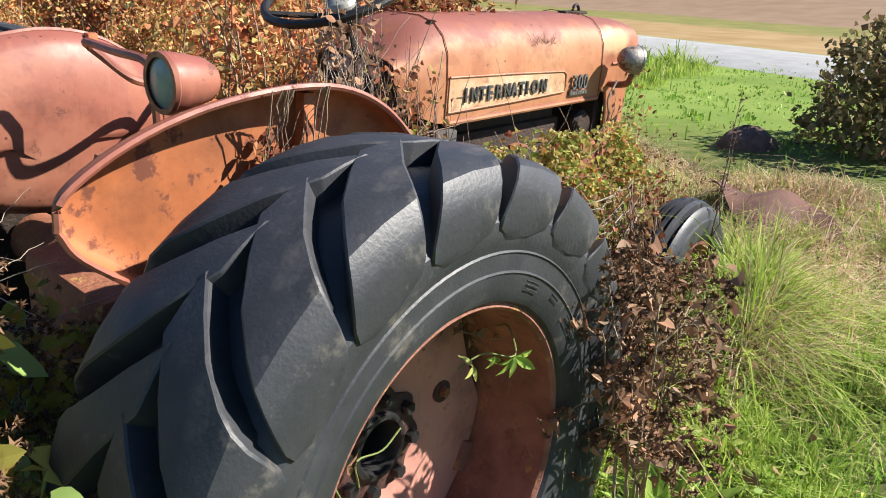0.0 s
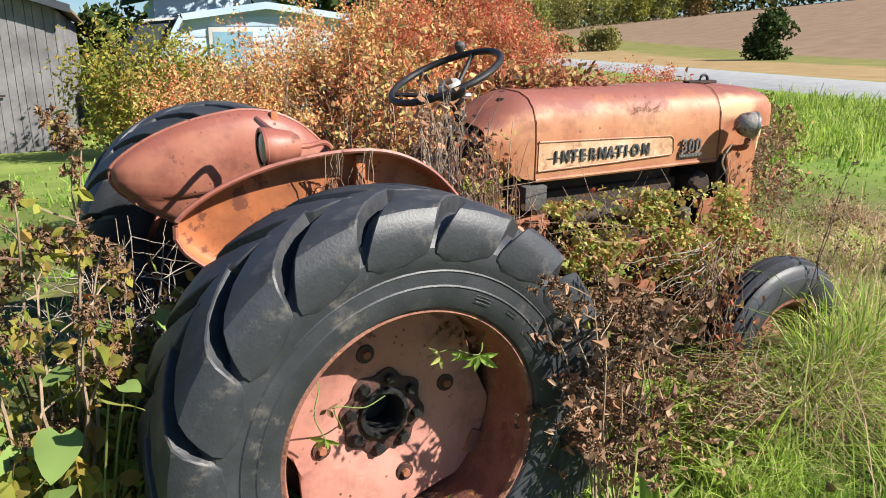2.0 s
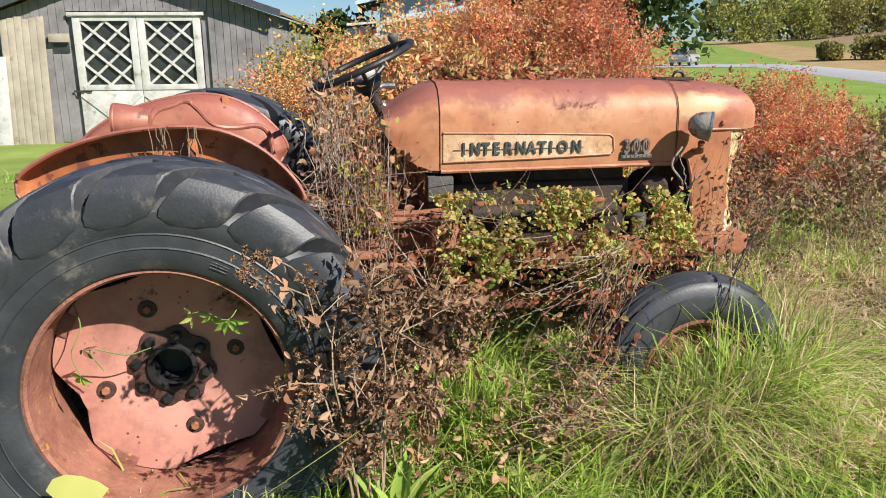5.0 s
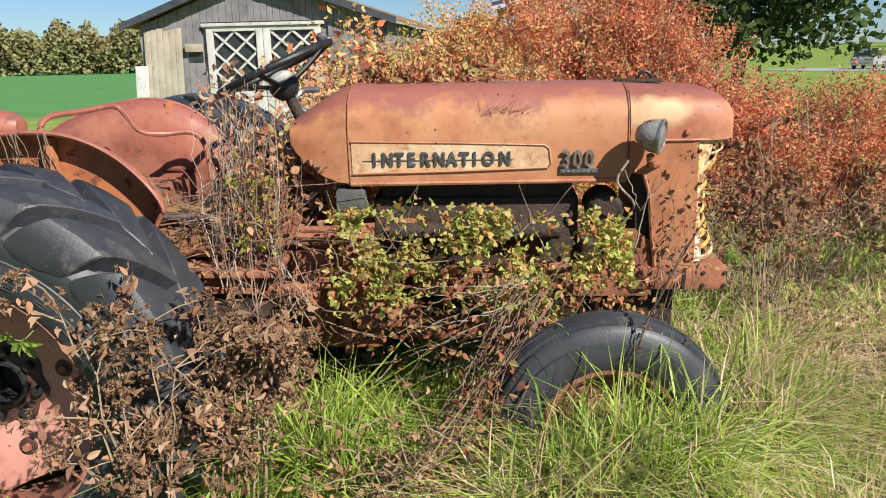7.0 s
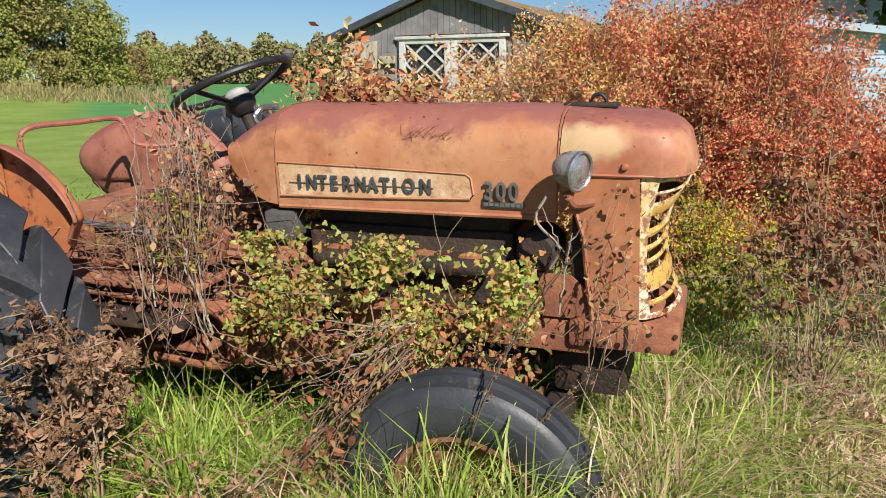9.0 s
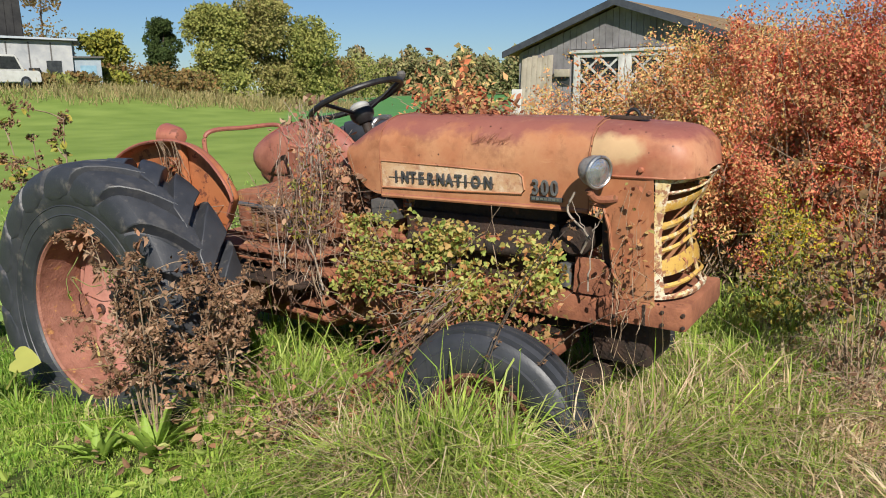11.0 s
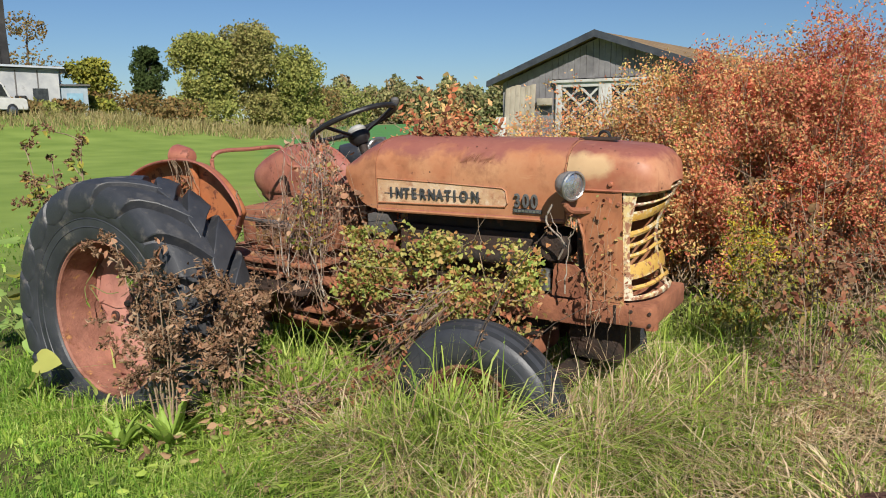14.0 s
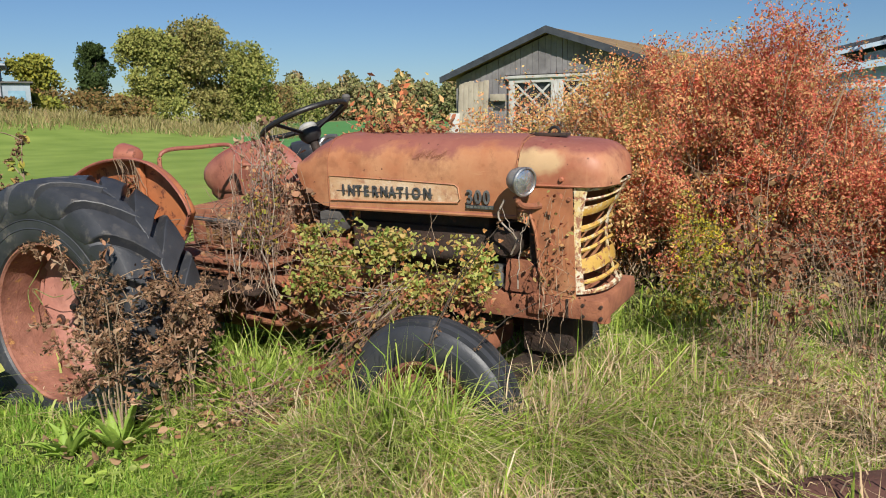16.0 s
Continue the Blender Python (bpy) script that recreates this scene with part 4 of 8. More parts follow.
# Short dark slanted strokes along the upper right side of the hood.
def hood_strokes():
    rng = random.Random(8)
    for k in range(24):
        x, z = 1.30 + 0.006 * k + rng.uniform(-0.015, 0.015), 1.278 + rng.uniform(0, 0.02)
        dx, dz = rng.uniform(0.015, 0.06), rng.uniform(0.008, 0.038)
        if k % 5 == 0:
            dx = -0.5 * dx
        pts = [(x + dx * t, hood_skin(z + dz * t ** 0.7) - 0.003, z + dz * t ** 0.7) for t in (0, 0.25, 0.5, 0.75, 1)]
        part("dark_stroke", tube(bmesh.new(), pts, 0.0010, 5, 0.3), RUST, HOOD)


hood_strokes()


def hood_top_bits():
    bm = tube(bmesh.new(), [(1.84 + 0.022 * math.cos(a), 0.0, 1.375 + 0.022 * math.sin(a)) for a in np.linspace(0, 2 * math.pi, 20)], 0.006, 8)
    part("exhaust_clamp", bm, BLACK, TR, "black ring clamp on the hood")
    part("exhaust_stub", boxed(1.74, 1.90, -0.02, 0.02, 1.362, 1.374, 0.004), DARK_IRON, TR)
    # tubular rail across the seat place
    bm = tube(bmesh.new(), bend([(-0.12, -0.27, 1.17), (-0.125, -0.27, 1.27), (-0.11, -0.22, 1.305), (-0.09, -0.05, 1.30), (-0.07, 0.13, 1.295), (-0.03, 0.14, 1.26), (0.03, 0.11, 1.205), (0.10, 0.13, 1.19), (0.19, 0.19, 1.185), (0.23, 0.21, 1.13), (0.24, 0.21, 1.0)], 6), 0.0105, 8)
    part("grab_rail", bm, DULL_RED, TR, "bent red tube grab rail")


hood_top_bits()


LUGS = {}


def lug_mesh(side):
    """One worn tread bar: a pointed foot on the sidewall, a broad shoulder, and a bar running forwards to the middle of the tread."""
    if side in LUGS:
        return LUGS[side]
    bm = bmesh.new()
    secs = []
    # distance in from the wall, radius of the face, half width, turn
    rows = ((0.186, 0.468, 0.030, -0.034), (0.1895, 0.488, 0.073, -0.008), (0.191, 0.508, 0.080, 0.008), (0.1895, 0.538, 0.080, 0.034), (0.183, 0.564, 0.078, 0.058), (0.168, 0.585, 0.076, 0.088), (0.142, 0.597, 0.073, 0.13), (0.09, 0.603, 0.068, 0.21), (0.04, 0.605, 0.061, 0.31), (-0.014, 0.604, 0.052, 0.42))
    for y, rt, hw, th in rows:
        rb = rt - (0.060 if y < 0.17 else 0.032)
        w0, w1, y = hw, hw + (0.007 if y < 0.16 else 0.003 if y < 0.18 else 0.0), y * side
        secs.append([bm.verts.new((r * math.sin(th + d), yy, r * math.cos(th + d))) for r, d, yy in ((rb, -w1 / rb, y * 0.88), (rt, -w0 / rt, y), (rt, 0.0, y), (rt, w0 / rt, y), (rb, w1 / rb, y * 0.88))])
    for a, b in zip(secs, secs[1:]):
        for j in range(4):
            bm.faces.new((a[j], a[j + 1], b[j + 1], b[j]))
    bm.faces.new(secs[0])
    bm.faces.new(secs[-1][::-1])
    bmesh.ops.recalc_face_normals(bm, faces=bm.faces)
    bmesh.ops.bevel(bm, geom=[e for e in bm.edges if len(e.link_faces) == 2 and e.calc_face_angle() > 0.6], offset=0.0032, segments=1, affect="EDGES")
    me = bpy.data.meshes.new("tyre_lug")
    bm.to_mesh(me)
    bm.free()
    smooth(me, 24)
    me.materials.append(RUBBER)
    LUGS[side] = me
    return me


OIL_STAIN = mat("oil_stained_iron", (0.035, 0.02, 0.016), (0.10, 0.045, 0.035), 18, 0.6, 0, 0.4, 90, [(0.26, 0.11, 0.08)], 14, 0.6, 0.1)


def rear_wheel(s, rot=0.0, lug_turn=0.0):
    """Open-centre lugged tyre on a steel rim with a notched dished disc; s: -1 right, 1 left."""
    if s < 0:
        M = TR.matrix_world.inverted() @ pose(0.1705, -0.718, 0.617, -0.5, 0, 6.5)
    else:
        M = Matrix.Translation((-0.07, 0.895, 0.652)) @ Matrix.Rotation(math.pi, 4, "Z")
    # disc, bolted to the rim by four lobes with notches between
    bm = bmesh.new()
    n = 128
    rings = []
    for r, h in ((0.056, 0.088), (0.060, 0.072), (0.074, 0.068), (0.080, 0.063), (0.125, 0.054), (0.165, 0.040), (0.205, 0.034), (0.26, 0.033), (1.0, 0.037), (1.01, 0.050)):
        ring = []
        for k in range(n):
            a = 2 * math.pi * k / n
            notch = max(0.0, math.cos(4 * (a - rot))) ** 0.8
            rr = r if r < 0.9 else (0.317 - 0.036 * notch - 0.022 * max(0.0, math.cos(a - rot)) ** 24) * (1 if r == 1.0 else 0.998)
            wob = 0.004 * math.sin(3 * a + 1.0) * min(1.0, r / 0.3) if r > 0.1 else 0.0
            ring.append(bm.verts.new((rr * math.sin(a), h + wob, rr * math.cos(a))))
        rings.append(ring)
    for a, b in zip(rings, rings[1:]):
        for k in range(n):
            bm.faces.new((a[k], a[(k + 1) % n], b[(k + 1) % n], b[k]))
    bmesh.ops.transform(bm, matrix=M, verts=bm.verts)
    w = part("rear_wheel", bm, DISC_PINK, TR, "rear wheel with a faded pink-red dished disc")
    for k in range(8):
        a = 2 * math.pi * k / 8 + 0.2
        bm = revolve(bmesh.new(), [(0, 0.030), (0.013, 0.030), (0.015, 0.034), (0.015, 0.060)], 6, "y", (0.096 * math.sin(a), 0, 0.096 * math.cos(a)))
        bmesh.ops.transform(bm, matrix=M, verts=bm.verts)
        part("wheel_nut", bm, BLACK, w)
    bm = bmesh.new()
    n2 = 64
    ra = [bm.verts.new((0.070 * math.sin(6.28319 * k / n2), 0.046, 0.070 * math.cos(6.28319 * k / n2))) for k in range(n2)]
    rb = [bm.verts.new(((0.116 + 0.009 * math.cos(8 * (6.28319 * k / n2 - 0.2))) * math.sin(6.28319 * k / n2), 0.050, (0.116 + 0.009 * math.cos(8 * (6.28319 * k / n2 - 0.2))) * math.cos(6.28319 * k / n2))) for k in range(n2)]
    rc = [bm.verts.new(v.co + Vector((0, 0.016, 0))) for v in rb]
    for k in range(n2):
        j = (k + 1) % n2
        bm.faces.new((ra[k], rb[k], rb[j], ra[j]))
        bm.faces.new((rb[k], rc[k], rc[j], rb[j]))
    bmesh.ops.transform(bm, matrix=M, verts=bm.verts)
    part("hub_flange", bm, OIL_STAIN, w, "oil-stained scalloped hub flange")
    for k in range(4):
        a = 2 * math.pi * k / 4 + rot + 0.06
        for prof, name, m in (([(0.0, 0.020), (0.011, 0.020), (0.012, 0.024), (0.012, 0.036)], "disc_bolt", RUST), ([(0.012, 0.031), (0.024, 0.031), (0.026, 0.035), (0.026, 0.042)], "washer", OIL_STAIN)):
            bm = revolve(bmesh.new(), prof, 6 if name == "disc_bolt" else 16, "y", (0.188 * math.sin(a), 0, 0.188 * math.cos(a)))
            bmesh.ops.transform(bm, matrix=M, verts=bm.verts)
            part(name, bm, m, w)
        # clamp lug between the disc's lobe and the rim
        am = a + math.pi / 4
        bm = boxed(-0.035, 0.035, 0.028, 0.060, 0.286, 0.330, 0.006, m=Matrix.Rotation(am, 4, "Y"))
        bmesh.ops.transform(bm, matrix=M, verts=bm.verts)
        part("rim_clamp", bm, RIM_RUST, w)
    # Bore is coloured black to stand for the darkness inside the hole.
    bm = revolve(bmesh.new(), [(0, 0.13), (0.05, 0.13), (0.053, 0.045), (0.058, 0.036), (0.068, 0.037), (0.073, 0.046), (0.074, 0.066)], 32, "y")
    bmesh.ops.transform(bm, matrix=M, verts=bm.verts)
    part("hub", bm, BLACK, w, "black hub centre, coloured as a dark open bore")
    # Dark disc added behind the wheel disc so that its gaps look shaded.
    bm = revolve(bmesh.new(), [(0.0, 0.145), (0.22, 0.145), (0.315, 0.15)], 32, "y")
    bmesh.ops.transform(bm, matrix=M, verts=bm.verts)
    part("dark_gap_disc", bm, DARK_IRON, w)
    # rim
    prof = [(0.334, -0.151), (0.343, -0.148), (0.346, -0.139), (0.338, -0.128), (0.336, -0.06), (0.334, 0.0), (0.336, 0.12), (0.345, 0.14), (0.334, 0.146), (0.326, 0.11), (0.322, 0.06), (0.3205, 0.0), (0.322, -0.05), (0.328, -0.075), (0.3295, -0.12), (0.3275, -0.142)]
    bm = revolve(bmesh.new(), prof, 96, "y", close=True)
    bmesh.ops.transform(bm, matrix=M, verts=bm.verts)
    part("rim", bm, RIM_RUST, w, "rusted steel rim")
    # tyre carcass with moulded rings on the sidewall, and its lugs
    carc = [(0.338, 0.140), (0.347, 0.158), (0.362, 0.166), (0.392, 0.172), (0.43, 0.1745), (0.455, 0.180), (0.476, 0.1855), (0.496, 0.185), (0.520, 0.171), (0.540, 0.146), (0.553, 0.11), (0.560, 0.06), (0.561, 0.0)]
    full = [(r, -h) for r, h in carc] + [(r, h) for r, h in carc[::-1][1:]]
    full[4:5] = [(0.400, -0.1725), (0.402, -0.1755), (0.406, -0.1735), (0.436, -0.1745), (0.4385, -0.1775), (0.442, -0.1750)]
    bm = revolve(bmesh.new(), full, 96, "y")
    bmesh.ops.transform(bm, matrix=M, verts=bm.verts)
    t = part("tyre", bm, RUBBER, w, "worn black lugged tractor tyre", 28)
    NL = 18
    for side in (-1, 1):
        me = lug_mesh(side)
        for k in range(NL):
            ob = new("tyre_lug", me)
            ob.parent = t
            ob.matrix_local = M @ Matrix.Rotation(2 * math.pi * (k + (0.5 if side > 0 else 0)) / NL + lug_turn, 4, "Y")
    # moulded size marks, too worn to read
    for a, l, radii in ((0.47, 0.085, (0.376, 0.384, 0.391)), (0.72, 0.06, (0.384, 0.392)), (1.00, 0.13, (0.378, 0.386, 0.394)), (1.36, 0.05, (0.382, 0.390))):
        for r in radii:
            bm = tube(bmesh.new(), [(r * math.sin(a + d), -0.1725, r * math.cos(a + d)) for d in np.linspace(-0.7 * l, 0.7 * l, 8)], 0.0009, 6)
            bmesh.ops.transform(bm, matrix=M, verts=bm.verts)
            part("moulding_mark", bm, RUBBER, t)
    return w


rear_wheel(-1, -1.90, -0.813)
rear_wheel(1, 0.6, 0.1)


def front_wheel(s):
    M = Matrix.Translation((1.648 if s < 0 else 1.47, -0.68 if s < 0 else 0.60, 0.459 if s < 0 else 0.31)) @ pose(0, 0, 0, 0, 0, 2) @ Matrix.Diagonal((0.955, 1.0, 0.955, 1)) @ (Matrix.Identity(4) if s < 0 else Matrix.Rotation(math.pi, 4, "Z"))
    half = [(0.205, 0.062), (0.215, 0.072), (0.25, 0.083), (0.283, 0.086), (0.300, 0.0845), (0.303, 0.077), (0.326, 0.071), (0.338, 0.062), (0.343, 0.056), (0.325, 0.052), (0.325, 0.043), (0.352, 0.039), (0.358, 0.021), (0.336, 0.017), (0.336, 0.008), (0.3605, 0.0055), (0.3605, 0.0)]
    full = [(r, -h) for r, h in half] + [(r, h) for r, h in half[::-1][1:]]
    bm = revolve(bmesh.new(), [(0, -0.03), (0.05, -0.035), (0.055, -0.01), (0.10, 0.0), (0.15, -0.02), (0.18, -0.005), (0.19, 0.0)], 36, "y")
    bmesh.ops.transform(bm, matrix=M, verts=bm.verts)
    w = part("front_wheel", bm, RIM_RUST, TR, "rusty front wheel")
    bm = revolve(bmesh.new(), full, 80, "y")
    bmesh.ops.transform(bm, matrix=M, verts=bm.verts)
    part("tyre", bm, RUBBER, w, "smooth ribbed black front tyre", 30)
    bm = revolve(bmesh.new(), [(0.20, -0.07), (0.213, -0.072), (0.213, -0.062), (0.19, -0.05), (0.185, 0.05), (0.20, 0.07), (0.18, 0.05), (0.18, -0.05)], 48, "y", close=True)
    bmesh.ops.transform(bm, matrix=M, verts=bm.verts)
    part("rim", bm, RIM_RUST, w)
    part("spindle", tube(bmesh.new(), [(1.83, s * 0.62, 0.62), (1.83, s * 0.63, 0.40)], 0.035, 10), RUST, TR)


front_wheel(-1)
front_wheel(1)

# ---- grey barn with white lattice doors ----
BARN = thing("barn", "weathered grey board barn with white double doors", "barn", (0, 0, -0.05))
BX0, BX1, BY, AX, AZ, EZ = -5.52, -1.06, 11.0, -3.37, 3.06, 2.28


def roof_z(x):
    return AZ - 0.10 - (AZ - EZ) * abs(x - AX) / (AX - BX0 if x < AX else BX1 - AX)


def barn():
    rng = random.Random(4)
    # core behind the boards
    bm = bmesh.new()
    prism(bm, [(BX0 + 0.02, 0), (-4.28, 0), (-4.28, 2.2), (-2.18, 2.2), (-2.18, 0), (BX1 - 0.02, 0), (BX1 - 0.02, EZ - 0.14), (AX, AZ - 0.14), (BX0 + 0.02, EZ - 0.14)], BY + 0.05, BY + 0.12)
    part("wall_core", bm, BARN_WOOD, BARN)
    part("side_wall", boxed(BX1 - 0.1, BX1, BY + 0.1, BY + 9, 0, EZ - 0.1), BARN_WOOD, BARN)
    part("side_wall", boxed(BX0, BX0 + 0.1, BY + 0.1, BY + 9, 0, EZ - 0.1), BARN_WOOD, BARN)
    part("back_wall", boxed(BX0 + 0.1, BX1 - 0.1, BY + 8.9, BY + 9, 0, EZ), BARN_WOOD, BARN)
    x = BX0
    while x < BX1 - 0.01:
        w = min(rng.uniform(0.10, 0.15), BX1 - x)
        lo = 2.22 if x + w > -4.28 and x < -2.18 else 0.02 + rng.uniform(0, 0.06)
        d = rng.uniform(0, 0.012)
        o = [(x + 0.004, lo), (x + w - 0.004, lo), (x + w - 0.004, roof_z(x + w)), (x + w / 2, roof_z(x + w / 2)), (x + 0.004, roof_z(x))]
        bm = prism(bmesh.new(), o, BY + 0.0 - d, BY + 0.05)
        part("board", bm, BARN_WOOD, BARN)
        x += w
    for k in range(40):
        y = BY + 0.1 + 0.22 * k
        part("board", boxed(BX1, BX1 + 0.02 + rng.uniform(0, 0.01), y + 0.004, y + 0.216, 0.03, EZ - 0.12), BARN_WOOD, BARN)
    # roof with a dark rake edge
    for s, x0 in ((-1, BX0 - 0.22), (1, BX1 + 0.22)):
        z0 = AZ - (AZ - EZ) * abs(x0 - AX) / (AX - BX0 if s < 0 else BX1 - AX)
        bm = bmesh.new()
        prism(bm, [(AX, AZ), (x0, z0), (x0, z0 - 0.05), (AX, AZ - 0.06)], BY - 0.22, BY + 9.2)
        part("roof", bm, ROOF_BROWN, BARN, "low brown shingle roof")
        bm = bmesh.new()
        prism(bm, [(AX, AZ + 0.02), (x0 - 0.02 * -s, z0 + 0.02), (x0 - 0.02 * -s, z0 - 0.10), (AX, AZ - 0.11)], BY - 0.26, BY - 0.22)
        part("rake_board", bm, ROOF_DARK, BARN)
    # doors
    for k, (a, b) in enumerate(((-4.27, -3.235), (-3.225, -2.19))):
        d = part("door", boxed(a, b, BY - 0.02, BY + 0.03, 0.03, 0.93, 0.004), WHITE_WOOD, BARN, "peeling white door leaf with a lattice window")
        for p in ((a, a + 0.12, 0.93, 2.14), (b - 0.12, b, 0.93, 2.14), (a + 0.12, b - 0.12, 2.06, 2.14), (a + 0.12, b - 0.12, 0.93, 1.02)):
            part("stile", boxed(p[0], p[1], BY - 0.035, BY + 0.02, p[2], p[3], 0.004), WHITE_WOOD, d)
        x0, x1, z0, z1 = a + 0.12, b - 0.12, 1.02, 2.06
        part("pane", boxed(x0, x1, BY + 0.03, BY + 0.036, z0, z1), GLASS_DARK, d, "dark dusty window glass")
        nx, nz = 2, 3
        sx, sz = (x1 - x0) / nx, (z1 - z0) / nz
        for i in range(-nz, nx + nz + 1):
            for sl in (-1, 1):
                pts = []
                for t in np.linspace(0, nz, 61):
                    xx = x0 + sx * (i * 1.0 + sl * t) - (0 if sl > 0 else -0.0)
                    if x0 - 1e-6 <= xx <= x1 + 1e-6:
                        pts.append((xx, z0 + sz * t))
                if len(pts) > 2:
                    (xa, za), (xb, zb) = pts[0], pts[-1]
                    L = math.hypot(xb - xa, zb - za)
                    m = Matrix.Translation(((xa + xb) / 2, BY + 0.0 + 0.006 * sl, (za + zb) / 2)) @ Matrix.Rotation(-math.atan2(zb - za, xb - xa), 4, "Y")
                    part("lattice_bar", boxed(-L / 2, L / 2, -0.008, 0.008, -0.02, 0.02, m=m), WHITE_WOOD, d)
        # braces on the lower panel
        for za, zb in ((0.06, 0.86), (0.86, 0.06)):
            L = math.hypot(b - a - 0.1, 0.8)
            m = Matrix.Translation(((a + b) / 2, BY - 0.03, 0.46)) @ Matrix.Rotation(-math.atan2(zb - za, b - a - 0.1), 4, "Y")
            part("brace", boxed(-L / 2, L / 2, -0.008, 0.008 if za < 0.5 else 0.004, -0.05, 0.05, m=m), WHITE_WOOD, d)
        part("strap_hinge", boxed(b - 0.15 if k else a - 0.1, b + 0.32 if k else a + 0.2, BY - 0.05, BY - 0.037, 0.90, 0.93), DARK_IRON, d)
    part("door_header", boxed(-4.34, -2.12, BY - 0.07, BY - 0.005, 2.145, 2.20, 0.004), WHITE_WOOD, BARN)
    part("side_ledge", boxed(-4.66, -4.34, BY - 0.10, BY - 0.02, 1.72, 1.86, 0.01), PALE_WOOD, BARN)
    # Thin dark panel stands in for the shade inside a wall hole.
    part("dark_hole_panel", boxed(-4.62, -4.36, BY - 0.025, BY - 0.014, 1.55, 1.70), GLASS_DARK, BARN)


barn()


def leaning_boards():
    b = thing("leaning_boards", "pale bare boards leaning against the barn wall", "boards", (0, 0, -0.05))
    for k in range(6):
        x = -5.42 + 0.117 * k
        m = Matrix.Translation((x, BY - 0.20, 0)) @ Matrix.Rotation(radians(-4.5), 4, "X")
        part("board", boxed(0, 0.112, -0.015, 0.012, 0.0, 2.10 + 0.02 * (k % 3), 0.003, m=m), PALE_WOOD, b)
    m = Matrix.Translation((-5.50, BY - 0.28, 0)) @ Matrix.Rotation(radians(-6), 4, "X")
    part("short_board", boxed(-0.10, 0.13, -0.015, 0.015, 0.0, 1.5, 0.003, m=m), WHITE_WOOD, b)


leaning_boards()

# ---- the red and orange thicket behind the tractor ----
RED_LEAF = palette_mat("orange_autumn_leaves", [(0.28, 0.08, 0.05), (0.54, 0.16, 0.075), (0.68, 0.26, 0.12), (0.72, 0.36, 0.17), (0.70, 0.45, 0.19), (0.66, 0.50, 0.20), (0.42, 0.37, 0.11), (0.28, 0.30, 0.07)], 0.8, 0.30, 0.1, 0.35)
BROWN_LEAF = palette_mat("dead_leaves", [(0.15, 0.082, 0.05), (0.32, 0.185, 0.11), (0.50, 0.34, 0.22), (0.21, 0.115, 0.068), (0.43, 0.22, 0.125), (0.39, 0.25, 0.155)], glow_through=0.25)
DEEP_RED = palette_mat("deep_red_leaves", [(0.24, 0.05, 0.042), (0.48, 0.11, 0.075), (0.63, 0.18, 0.115), (0.67, 0.26, 0.14), (0.62, 0.34, 0.16), (0.50, 0.39, 0.15), (0.28, 0.29, 0.08)], 0.75, 0.36, 0.15, 0.33)
SHRUB_LEAF = palette_mat("turning_leaves", [(0.14, 0.19, 0.03), (0.26, 0.28, 0.045), (0.44, 0.36, 0.07), (0.20, 0.24, 0.04), (0.46, 0.27, 0.08), (0.30, 0.32, 0.06)])
LUMPS = [(0.30, 2.95, 0.75, 0.62, 0.65, 0.76), (1.05, 2.9, 0.9, 0.75, 0.72, 0.90), (1.75, 3.0, 0.95, 0.75, 0.78, 0.95), (2.32, 3.0, 1.05, 0.52, 0.68, 0.98), (2.62, 3.15, 0.72, 0.45, 0.68, 0.78), (1.4, 3.8, 0.8, 1.2, 0.7, 0.85)]
LOBE = [(3.22, 3.15, 0.62, 0.56, 0.60, 0.68), (3.85, 3.25, 0.60, 0.52, 0.60, 0.70), (4.45, 3.5, 0.55, 0.55, 0.60, 0.55)]
SPRAY = [(0.75, 0.78, 1.02, 0.28, 0.25, 0.48), (1.05, 0.72, 1.05, 0.32, 0.24, 0.42), (1.35, 0.75, 1.0, 0.28, 0.24, 0.38)]
SHRUB = [(-0.22, 9.3, 0.75, 0.6, 0.6, 0.90), (0.35, 9.5, 0.65, 0.7, 0.6, 0.95), (0.95, 9.2, 0.5, 0.65, 0.6, 0.85)]


